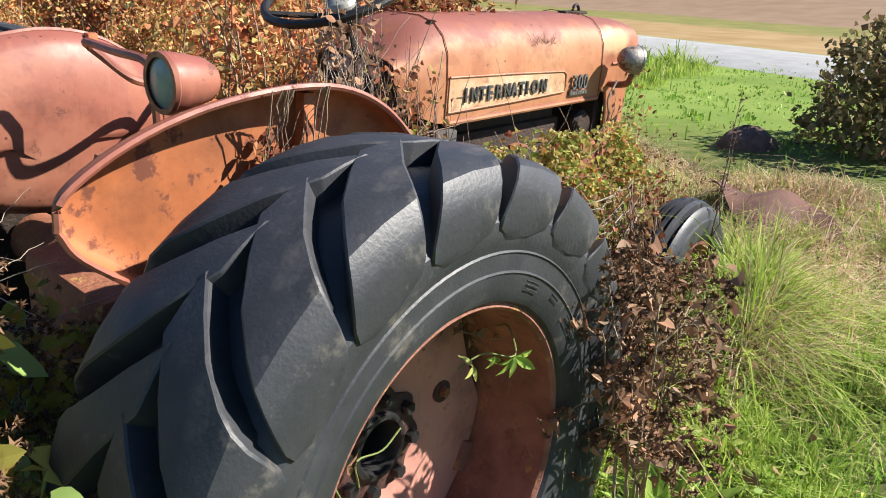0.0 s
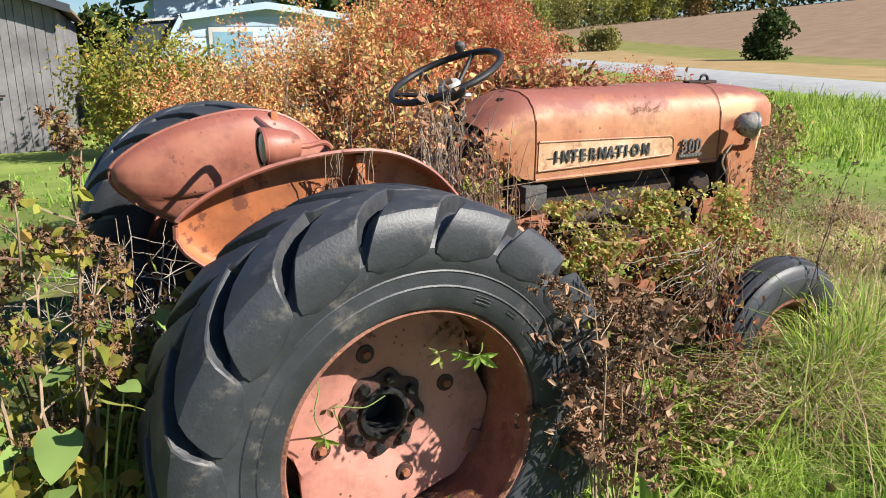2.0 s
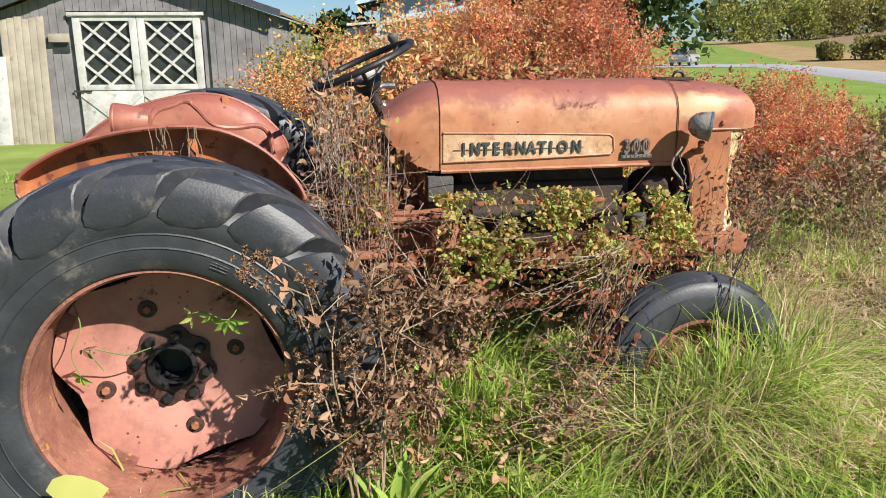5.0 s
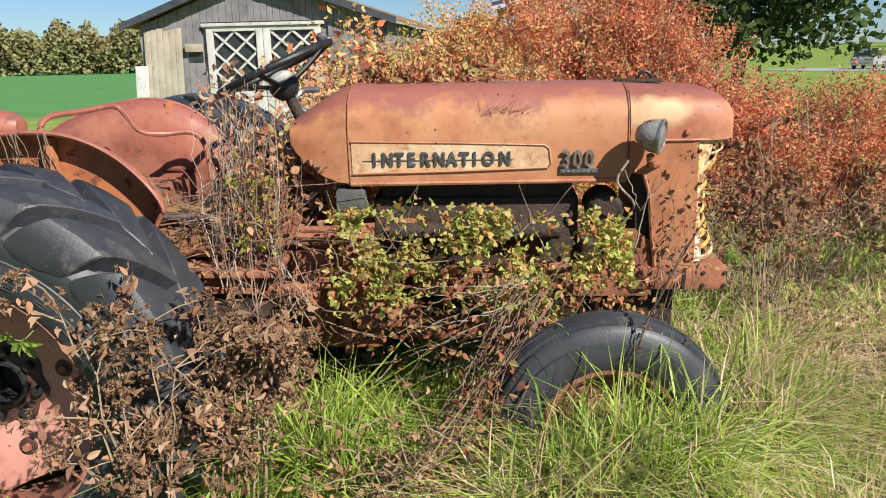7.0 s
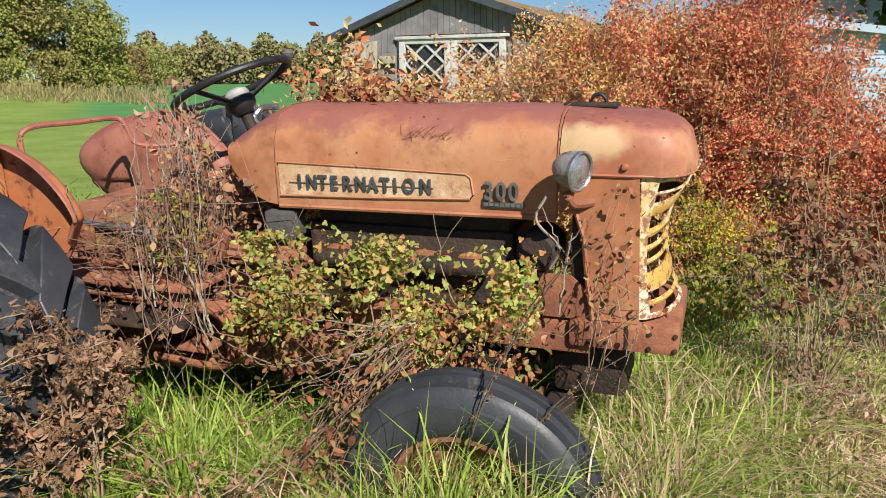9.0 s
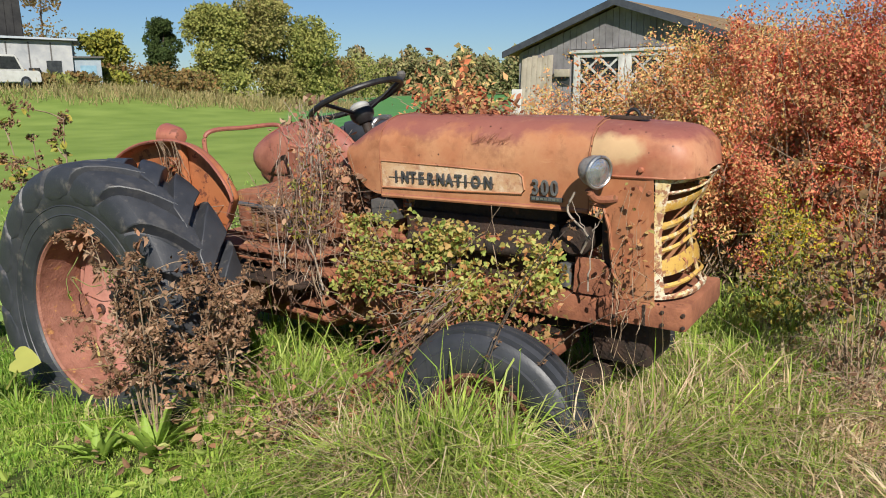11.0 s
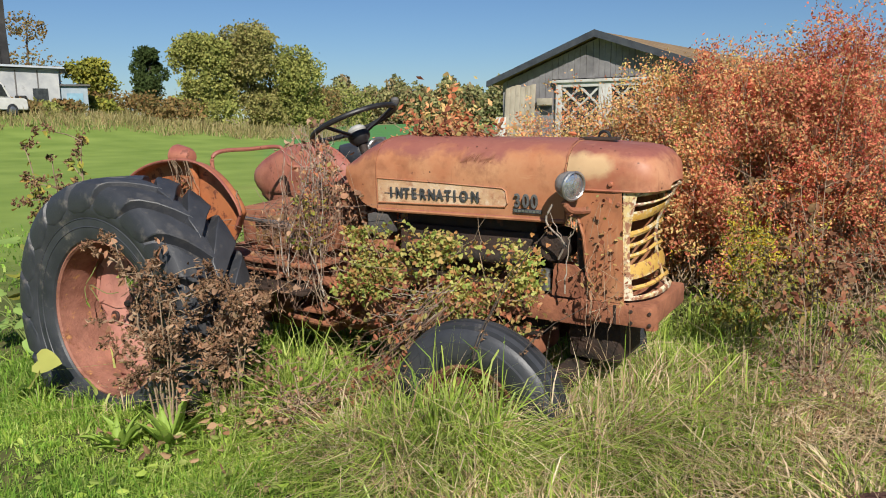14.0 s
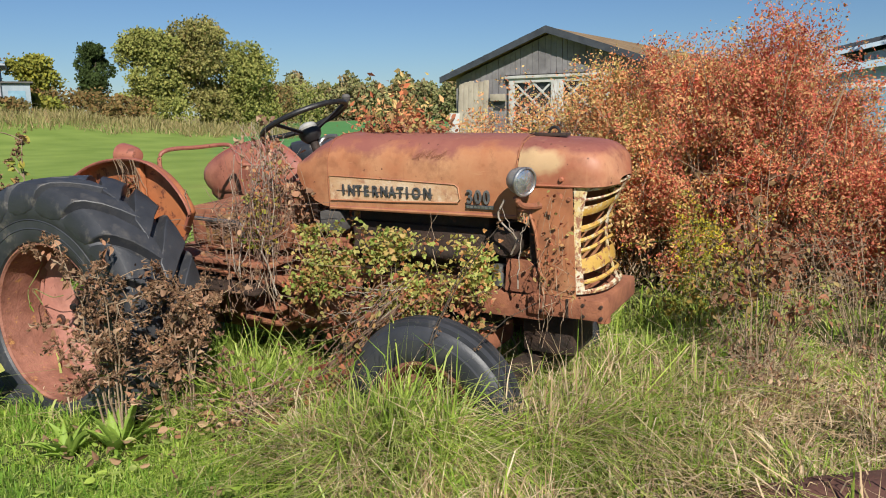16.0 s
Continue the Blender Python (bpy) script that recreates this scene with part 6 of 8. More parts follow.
dead_weed("seedy_burdock", "drying burdock with burrs against the tyre tread", (-0.48, -0.40), (0.30, 0.24), 1.02, 12, 420, 700, 35, (0, 0, 0), 0.036, SHRUB_LEAF)
dead_weed("seedy_burdock", "drying burdock with burrs between the wheels", (-0.33, -0.12), (0.24, 0.20), 0.98, 14, 520, 800, 23, (0, 0, 0), 0.04, SHRUB_LEAF, TWIG, 0.004, 0.5)
dead_weed("leafy_weed", "yellowing leafy weed growing behind the tyre", (-0.52, -0.52), (0.26, 0.22), 0.95, 16, 650, 0, 26, (0, 0, 0), 0.055, SHRUB_LEAF, GREEN_STEM)
dead_weed("bleached_twigs", "bare bleached twigs standing behind the axle", (-0.40, 0.08), (0.28, 0.26), 1.10, 60, 0, 0, 36, (0, 0, 0), 0.03, None, GREY_TWIG, 0.0032)
dead_weed("dry_goldenrod", "dry goldenrod stems in front of the thicket", (3.00, 1.75), (0.90, 0.50), 1.10, 46, 160, 200, 37, (0, 0, 0), 0.028, None, TWIG, 0.0028, 0.5)
dead_weed("dry_weed_stand", "brown and green weeds beside the grille", (2.60, 1.10), (0.34, 0.34), 1.02, 24, 200, 140, 22, (0, 0, 0), 0.024, OLIVE_LEAF, TWIG, 0.0024, 0.5)
dead_weed("russet_weed", "tall russet-leaved weed beside the nose", (2.62, 0.95), (0.16, 0.16), 1.42, 9, 420, 60, 81, (0, 0, 0), 0.034, RED_DEAD_LEAF, TWIG, 0.0034, 0.7)
dead_weed("olive_weed", "olive and brown weeds sprawling in the long grass", (3.65, 1.55), (0.50, 0.40), 1.12, 30, 900, 200, 83, (0.1, 0, 0), 0.028, OLIVE_LEAF, TWIG, 0.0026, 0.45)
for k, (x, y, h, n, kind, leaves, stem) in enumerate(((4.70, 2.75, 1.22, 900, "seedy_weed", OLIVE_LEAF, TWIG), (5.25, 3.25, 1.12, 900, "seedy_weed", BROWN_LEAF, TWIG), (5.75, 3.75, 1.16, 1000, "seedy_weed", OLIVE_LEAF, GREEN_STEM), (5.05, 4.00, 1.28, 900, "seedy_weed", RED_DEAD_LEAF, TWIG), (6.45, 4.30, 1.05, 900, "seedy_weed", SHRUB_LEAF, GREEN_STEM), (4.20, 2.30, 1.02, 700, "seedy_weed", BROWN_LEAF, GREY_TWIG), (6.30, 5.20, 1.15, 800, "seedy_weed", OLIVE_LEAF, TWIG))):
    dead_weed(kind, "tall seeding weeds gone brown and olive beyond the mown lawn", (x, y), (0.48, 0.44), h, 20, n, 80, 140 + k, (0, 0, 0), 0.042, leaves, stem, 0.0036, 0.45)
dead_weed("yellow_goldenrod", "goldenrod still in yellow flower by the thicket", (2.14, 1.72), (0.18, 0.13), 1.12, 16, 1300, 0, 29, (0, 0, 0), 0.016, GOLDENROD, GREEN_STEM, 0.0026, 0.6)
dead_weed("leafy_weed", "yellow-green leafy weed at the foot of the thicket", (2.26, 1.52), (0.24, 0.16), 0.80, 18, 620, 0, 85, (0, 0, 0), 0.032, SHRUB_LEAF, GREEN_STEM, 0.0028, 0.4)
dead_weed("yellow_goldenrod", "goldenrod still in yellow flower by the thicket", (2.40, 1.90), (0.16, 0.13), 0.98, 10, 600, 0, 28, (0, 0, 0), 0.014, GOLDENROD, GREEN_STEM, 0.0026)
dead_weed("dry_weed_stand", "stand of thin dry weed stems in the long grass", (2.75, 0.75), (0.40, 0.35), 0.70, 22, 200, 90, 38, (0, 0, 0), 0.020, None, TWIG, 0.0022)
dead_weed("dry_weed_stand", "stand of thin dry weed stems in the long grass", (3.7, 1.2), (0.5, 0.4), 0.85, 26, 220, 90, 39, (0, 0, 0), 0.020, None, TWIG, 0.0022)
dead_weed("dry_weed_stand", "stand of thin dry weed stems in the long grass", (3.15, 0.35), (0.35, 0.3), 0.80, 12, 110, 50, 27, (0, 0, 0), 0.018, None, TWIG, 0.0020)


def arching_canes():
    w = thing("arching_cane", "thin dark weed canes arching out beside the nose", "weed", (1.80, -0.52, lie(1.80, -0.52)))
    rng = np.random.default_rng(91)
    for k, (end, girth) in enumerate((((0.30, 0.10, 0.80), 0.0036), ((0.25, 0.07, 0.74), 0.0032), ((0.40, 0.16, 0.55), 0.0028))):
        line = curve_lines(rng, np.array([[0.02 * k, 0.0, 0.0]]), np.array([end]), np.array([[-0.10, -0.03, 0.10]]), 14, 0.004)
        V, F = stem_arrays(rng, line, np.array([girth]))
        bulk("cane", V, F, BARK, w, "", "")
        P = line[0, 6:][rng.integers(0, 8, 16)] + rng.normal(size=(16, 3)) * 0.008
        V, F = burr_arrays(rng, P, 0.008)
        bulk("seed_head", V, F, BURR, w, "", "stuff")


arching_canes()


def heart_leaf(bm, m, size):
    """A broad, wavy heart-shaped leaf."""
    c = [bm.verts.new(m @ Vector((0.0, t * size, 0.05 * size * math.sin(3 * t)))) for t in (0.0, 0.3, 0.65, 1.0)]
    for s in (-1, 1):
        pts = [(0.0, 0.0), (0.22, -0.16), (0.42, -0.02), (0.46, 0.22), (0.36, 0.52), (0.18, 0.82), (0.0, 1.0)]
        o = [bm.verts.new(m @ Vector((s * x * size, y * size, size * (0.10 * x + 0.05 * math.sin(9 * y + 4 * x * s))))) for x, y in pts[1:-1]]
        bm.faces.new((c[0], o[0], o[1], c[1]) if s > 0 else (c[0], c[1], o[1], o[0]))
        bm.faces.new((c[1], o[1], o[2]) if s > 0 else (c[1], o[2], o[1]))
        bm.faces.new((c[1], o[2], o[3], c[2]) if s > 0 else (c[1], c[2], o[3], o[2]))
        bm.faces.new((c[2], o[3], o[4], c[3]) if s > 0 else (c[2], c[3], o[4], o[3]))


def broad_weed(name, label, centre, rad, height, n, sizes, seed, materials):
    rng = random.Random(seed)
    foot = lie(*centre)
    w = thing(name, label, "weed", (*centre, foot))
    height = max(0.15, height - 0.9 * foot)
    for k in range(n):
        a, q = rng.uniform(0, 6.28), math.sqrt(rng.random())
        top = Vector((rad[0] * q * math.cos(a), rad[1] * q * math.sin(a), height * rng.uniform(0.25, 1.0)))
        root = Vector((0.3 * top.x, 0.3 * top.y, 0))
        bm = tube(bmesh.new(), bend([root, (root + top) / 2 + Vector((0, 0, 0.06)), top], 4), 0.004, 5, 0.6)
        st = part("leaf_stalk", bm, GREEN_STEM, w)
        bm = bmesh.new()
        m = Matrix.Translation(top) @ pose(0, 0, 0, rng.uniform(-50, 5), rng.uniform(-30, 30), math.degrees(a) - 90 + rng.uniform(-40, 40))
        heart_leaf(bm, m, rng.uniform(*sizes))
        part("leaf", bm, rng.choice(materials), st, "", 80)
    return w


broad_weed("broad_leaf_weed", "broad green heart-shaped burdock leaves", (-0.58, -0.62), (0.28, 0.26), 0.85, 60, (0.045, 0.115), 41, [BIG_LEAF, BIG_LEAF, BIG_LEAF, YELLOW_LEAF])
broad_weed("broad_leaf_weed", "broad green burdock leaves with a few gone yellow", (-0.62, -0.25), (0.30, 0.28), 0.88, 46, (0.04, 0.095), 42, [BIG_LEAF, BIG_LEAF, YELLOW_LEAF, RUSSET_LEAF, BIG_LEAF])
broad_weed("broad_leaf_weed", "low broad burdock leaves in the lawn's edge", (-0.92, -0.62), (0.30, 0.26), 0.60, 34, (0.05, 0.11), 45, [BIG_LEAF])


def yellow_dock():
    w = thing("yellow_dock", "large yellowed dock leaves by the rear wheel", "weed", (0.03, -1.10, lie(0.03, -1.10)))
    for top, turn, size, m in (((-0.06, 0.04, 0.215), (55, 20, 14), 0.120, YELLOW_LEAF), ((-0.07, 0.02, 0.13), (60, -10, -20), 0.10, YELLOW_LEAF), ((-0.10, -0.03, 0.10), (-20, -10, 70), 0.12, BIG_LEAF)):
        st = part("leaf_stalk", tube(bmesh.new(), bend([(0, 0, 0), (0.4 * top[0], 0.4 * top[1], 0.6 * top[2]), top], 4), 0.004, 5, 0.6), GREEN_STEM, w)
        bm = bmesh.new()
        heart_leaf(bm, Matrix.Translation(top) @ pose(0, 0, 0, *turn) @ Matrix.Rotation(radians(-70), 4, "Z"), size)
        part("leaf", bm, m, st, "", 80)


yellow_dock()


VINE_STEM = mat("dry_vine", (0.12, 0.068, 0.045), (0.31, 0.205, 0.145), 9, 0.9, 0, 0.3, 60)
VINE_LEAF = palette_mat("yellowing_vine_leaves", [(0.16, 0.24, 0.045), (0.34, 0.40, 0.09), (0.52, 0.50, 0.17), (0.24, 0.32, 0.06), (0.56, 0.42, 0.15), (0.40, 0.12, 0.06), (0.38, 0.42, 0.12), (0.50, 0.24, 0.08), (0.30, 0.36, 0.08), (0.58, 0.46, 0.16)], 0.6, 0.35)
RED_DEAD = palette_mat("red_dead_vine_leaves", [(0.22, 0.065, 0.036), (0.40, 0.14, 0.07), (0.17, 0.065, 0.038), (0.44, 0.25, 0.12), (0.28, 0.26, 0.08), (0.48, 0.17, 0.09)], 0.8, 0.25)


def vine_cover():
    """Green and red creeper hanging over the engine."""
    rng = np.random.default_rng(51)
    v = thing("engine_vine", "green and yellow vine leaves covering the engine side", "vine")
    n = 8200
    x = rng.uniform(0.96, 1.90, n)
    z = rng.uniform(0.73, 1.05, n) - 0.05 * np.abs(np.sin(5 * x)) - 0.06 * np.clip((x - 1.5) / 0.3, 0, 1) * rng.uniform(0, 1, n)
    y = -0.06 - 0.14 * rng.uniform(0, 1, n) ** 0.5 - 0.16 * np.clip((0.95 - z) / 0.25, 0, 1) * rng.uniform(0.3, 1, n) + 0.07 * (x - 1)
    P = np.stack([x, y, z], 1)
    keep = (np.sin(17 * x + 9 * z) + np.cos(23 * z - 11 * x) + 0.8 * np.sin(41 * x + 30 * z) + 0.7 * np.cos(53 * x - 37 * z) > 0.25) | (rng.uniform(size=n) < 0.10)
    P = P[keep]
    D = rng.normal(size=P.shape) * 0.8 + np.array([0.2, -0.7, 0.0])
    V, F = lobed_arrays(rng, P, D, 0.0175)
    bulk("foliage", V, F, VINE_LEAF, v, "", "stuff")
    n = 750
    x = rng.beta(1.9, 1.2, n) * 0.95 + 1.02
    z = rng.uniform(0.56, 0.84, n)
    y = -0.16 - 0.20 * rng.uniform(0, 1, n)
    P = np.stack([x, y, z], 1)
    D = rng.normal(size=P.shape) + np.array([0, -0.4, -0.6])
    V, F = leaf_arrays(rng, P, D, 0.021, 0.65, 0.6)
    bulk("dead_foliage", V, F, RED_DEAD, v, "", "stuff")
    k = 60
    r0 = np.stack([rng.uniform(0.8, 1.9, k), rng.uniform(-0.32, -0.1, k), rng.uniform(0.55, 0.9, k)], 1)
    r1 = r0 + rng.normal(size=(k, 3)) * np.array([0.25, 0.06, 0.18])
    V, F = stem_arrays(rng, curve_lines(rng, r0, r1, np.array([0, -0.03, -0.06])), rng.uniform(0.0010, 0.0024, k))
    bulk("tendril_tangle", V, F, TWIG, v, "", "stuff")


vine_cover()


def twig_nest():
    """Dry bindweed tangled over the platform and the steering post."""
    rng = np.random.default_rng(52)
    v = thing("dry_vine_tangle", "tangle of dry grey-brown vines over the platform", "vine")
    k = 66
    c = np.stack([rng.normal(0.50, 0.16, k), rng.normal(-0.20, 0.10, k), rng.normal(0.94, 0.07, k)], 1)
    d = rng.normal(size=(k, 3)) * np.array([0.19, 0.08, 0.035])
    V1, F1 = stem_arrays(rng, curve_lines(rng, c - d, c + d, rng.normal(size=(k, 3)) * 0.08, 10, 0.003), rng.uniform(0.0010, 0.0026, k))
    k2 = 105
    b = np.stack([rng.normal(0.70, 0.05, k2), rng.normal(-0.12, 0.08, k2), rng.uniform(0.60, 0.95, k2)], 1)
    e = np.stack([b[:, 0] + rng.normal(0, 0.05, k2), b[:, 1] + rng.normal(0, 0.05, k2), rng.uniform(1.0, 1.34, k2)], 1)
    V2, F2 = stem_arrays(rng, curve_lines(rng, b, e, rng.normal(size=(k2, 3)) * 0.06, 10, 0.004), rng.uniform(0.0012, 0.0026, k2))
    k3 = 18
    b = np.stack([rng.uniform(0.35, 0.95, k3), rng.normal(-0.25, 0.07, k3), rng.uniform(0.75, 1.0, k3)], 1)
    e = b + np.stack([rng.normal(0, 0.12, k3), rng.normal(-0.05, 0.05, k3), rng.uniform(-0.40, -0.1, k3)], 1)
    V3, F3 = stem_arrays(rng, curve_lines(rng, b, e, rng.normal(size=(k3, 3)) * 0.06, 10, 0.003), rng.uniform(0.0010, 0.0020, k3))
    V = np.concatenate([V1, V2, V3])
    F = np.concatenate([F1, F2 + len(V1), F3 + len(V1) + len(V2)])
    bulk("stem_tangle", V, F, VINE_STEM, v, "", "stuff")
    k = 6
    b = np.stack([rng.normal(0.72, 0.08, k), rng.normal(-0.24, 0.04, k), rng.uniform(0.62, 0.8, k)], 1)
    e = np.stack([rng.normal(0.66, 0.07, k), rng.normal(-0.14, 0.06, k), rng.uniform(1.05, 1.34, k)], 1)
    V, F = stem_arrays(rng, curve_lines(rng, b, e, rng.normal(size=(k, 3)) * 0.06, 10, 0.008), rng.uniform(0.0022, 0.0042, k))
    bulk("bare_twig", V, F, GREY_TWIG, v, "", "stuff")
    n = 120
    P = np.stack([rng.normal(0.58, 0.18, n), rng.normal(-0.15, 0.12, n), rng.uniform(0.6, 1.02, n)], 1)
    V, F = leaf_arrays(rng, P, rng.normal(size=P.shape) + np.array([0, -0.3, -0.5]), 0.03, 0.6, 0.6)
    bulk("foliage", V, F, BROWN_LEAF, v, "", "stuff")
    n = 240
    P = np.stack([rng.normal(0.72, 0.045, n), rng.normal(-0.10, 0.08, n), rng.uniform(0.92, 1.26, n)], 1)
    V, F = leaf_arrays(rng, P, rng.normal(size=P.shape), 0.022, 0.6, 0.5)
    bulk("post_foliage", V, F, RED_DEAD, v, "", "stuff")
    # dry stalks grown up through the steering wheel
    k = 34
    b = np.stack([rng.normal(0.62, 0.05, k), rng.normal(0.0, 0.07, k), rng.uniform(0.95, 1.15, k)], 1)
    e = np.stack([rng.normal(0.60, 0.08, k), rng.normal(0.0, 0.08, k), rng.uniform(1.30, 1.46, k)], 1)
    L = curve_lines(rng, b, e, rng.normal(size=(k, 3)) * 0.05, 10, 0.004)
    V, F = stem_arrays(rng, L, rng.uniform(0.0014, 0.0028, k))
    bulk("wheel_stem", V, F, GREY_TWIG, v, "", "stuff")
    P = L[:, 5:].reshape(-1, 3)[rng.integers(0, k * 5, 130)] + rng.normal(size=(130, 3)) * 0.018
    V, F = leaf_arrays(rng, P, rng.normal(size=P.shape) + np.array([0, 0, -0.5]), 0.030, 0.5, 0.9)
    bulk("wheel_foliage", V, F, BROWN_LEAF, v, "", "stuff")
    # dead growth packed behind the steering post
    n = 1500
    P = np.stack([rng.normal(0.70, 0.09, n), rng.uniform(-0.02, 0.34, n), rng.uniform(0.72, 1.16, n)], 1)
    V, F = leaf_arrays(rng, P, rng.normal(size=P.shape) + np.array([0, -0.3, -0.4]), 0.034, 0.6, 0.6)
    bulk("packed_foliage", V, F, BROWN_LEAF, v, "", "stuff")
    n = 130
    P = np.stack([rng.normal(0.72, 0.05, n), rng.normal(-0.16, 0.04, n), rng.uniform(0.86, 1.12, n)], 1)
    V, F = leaf_arrays(rng, P, rng.normal(size=P.shape) + np.array([0, -0.6, 0]), 0.026, 0.6, 0.4)
    bulk("green_foliage", V, F, SHRUB_LEAF, v, "", "stuff")


twig_nest()


def lance_leaf(bm, m, size, width=0.34):
    """A pointed leaflet folded along its rib."""
    rib = [bm.verts.new(m @ Vector((0, t * size, -0.10 * size * t * t))) for t in (0.0, 0.35, 0.7, 1.0)]
    for s in (-1, 1):
        e = [bm.verts.new(m @ Vector((s * width * 0.5 * q * size, t * size, 0.07 * size - 0.10 * size * t * t))) for t, q in ((0.22, 0.8), (0.45, 1.0), (0.72, 0.62))]
        for f in ((rib[0], e[0], rib[1]), (e[0], e[1], rib[1]), (rib[1], e[1], e[2], rib[2]), (rib[2], e[2], rib[3])):
            bm.faces.new(f if s > 0 else f[::-1])


def dock_clump(centre, n, size, seed):
    """A rosette of long bright leaves."""
    rng = random.Random(seed)
    v = thing("green_dock", "rosette of long bright green dock leaves in the lawn", "weed", (*centre, lie(*centre)))
    for k in range(n):
        bm = bmesh.new()
        m4 = pose(rng.uniform(-0.02, 0.02), rng.uniform(-0.02, 0.02), 0.0, 0, 0, 360 * k / n + rng.uniform(-15, 15)) @ Matrix.Rotation(radians(rng.uniform(28, 75)), 4, "X")
        lance_leaf(bm, m4, size * rng.uniform(0.7, 1.2), 0.24)
        part("leaf", bm, FRESH, v, "", 80)


def wheel_creeper():
    """A few fresh creeper shoots hanging before the wheel disc."""
    rng = random.Random(5)
    v = thing("wheel_creeper", "young green creeper leaves hanging in the wheel", "vine", (0.30, -0.815, 0.782))
    for base, n, sz, m, face in (((0.065, -0.02, 0.025), 6, 0.052, FRESH, 0), ((0.02, -0.01, 0.035), 4, 0.040, FRESH, 30), ((-0.03, 0.0, 0.03), 3, 0.034, YELLOW_LEAF, 70), ((-0.33, -0.01, -0.12), 4, 0.046, FRESH, 10), ((-0.32, 0.0, -0.05), 3, 0.038, BROWN_LEAF, -30)):
        for k in range(n):
            bm = bmesh.new()
            a = face + 180 - 100 + 200 * (k + 0.5) / n
            m4 = Matrix.Translation(base) @ Matrix.Rotation(radians(a), 4, "Y") @ Matrix.Rotation(radians(90 + rng.uniform(-35, 25)), 4, "X") @ Matrix.Rotation(radians(rng.uniform(-30, 30)), 4, "Y")
            lance_leaf(bm, m4, sz * rng.uniform(0.8, 1.2))
            part("leaf", bm, m, v, "", 80)
    for pts in (((-0.06, 0.01, 0.03), (0.0, 0.0, 0.045), (0.065, -0.02, 0.027), (0.10, 0.03, 0.06), (0.14, 0.10, 0.02)), ((-0.33, -0.01, -0.12), (-0.35, 0.0, -0.06), (-0.33, 0.03, 0.0), (-0.36, 0.08, 0.05)), ((-0.28, 0.02, -0.12), (-0.30, 0.0, -0.05), (-0.22, 0.03, -0.08), (-0.16, 0.05, -0.07))):
        part("stem", tube(bmesh.new(), bend(pts, 5), 0.0018, 5), GREEN_STEM, v)


FRESH = palette_mat("fresh_green_leaves", [(0.22, 0.36, 0.06), (0.34, 0.48, 0.09), (0.28, 0.42, 0.07)], 0.55, 0.35)
wheel_creeper()
dock_clump((0.80, -0.98), 16, 0.22, 6)
dock_clump((0.66, -1.08), 12, 0.18, 7)


def hood_litter():
    """Dead leaves and stems of the thicket lying on the hood."""
    rng = np.random.default_rng(61)
    v = thing("hood_leaf_litter", "red vine leaves spilling onto the hood top", "leaves")
    n = 420
    x = rng.beta(1.2, 2.0, n) * 0.55 + 0.98
    P = np.stack([x, 0.28 + rng.normal(0, 0.05, n), 1.385 + rng.exponential(0.03, n)], 1)
    V, F = leaf_arrays(rng, P, rng.normal(size=P.shape), 0.027, 0.6, 0.5)
    bulk("foliage", V, F, RED_DEAD, v, "", "stuff")
    k = 60
    r0 = np.stack([rng.uniform(0.95, 1.5, k), rng.uniform(0.22, 0.5, k), rng.uniform(1.3, 1.4, k)], 1)
    V, F = stem_arrays(rng, curve_lines(rng, r0, r0 + rng.normal(size=(k, 3)) * np.array([0.15, 0.06, 0.04]), np.array([0, 0, 0.03])), np.full(k, 0.002))
    bulk("stem_tangle", V, F, TWIG, v, "", "stuff")


hood_litter()


def fender_vine():
    """Dry vine strands hanging over the inside of the near fender."""
    rng = np.random.default_rng(71)
    v = thing("fender_vine", "dry vine strands hanging over the fender", "vine")
    v.matrix_world = TR.matrix_world
    k = 16
    x = np.concatenate([rng.normal(-0.03, 0.025, 10), rng.normal(0.06, 0.012, 6)])
    r0 = np.stack([x, np.full(k, -0.575), np.full(k, 1.302)], 1)
    r1 = np.stack([x + rng.normal(-0.02, 0.04, k), rng.uniform(-0.535, -0.52, k), rng.uniform(0.95, 1.2, k)], 1)
    V, F = stem_arrays(rng, curve_lines(rng, r0, r1, np.array([0, 0.012, 0.02]), 9, 0.005), rng.uniform(0.0010, 0.0020, k))
    bulk("stem_tangle", V, F, TWIG, v, "", "stuff")
    n = 70
    P = np.stack([rng.normal(-0.03, 0.04, n), rng.uniform(-0.55, -0.52, n), rng.uniform(0.98, 1.2, n)], 1)
    V, F = leaf_arrays(rng, P, rng.normal(size=P.shape) + np.array([0, 0, -1]), 0.026, 0.6, 0.6)
    bulk("dead_foliage", V, F, RED_DEAD, v, "", "stuff")


fender_vine()


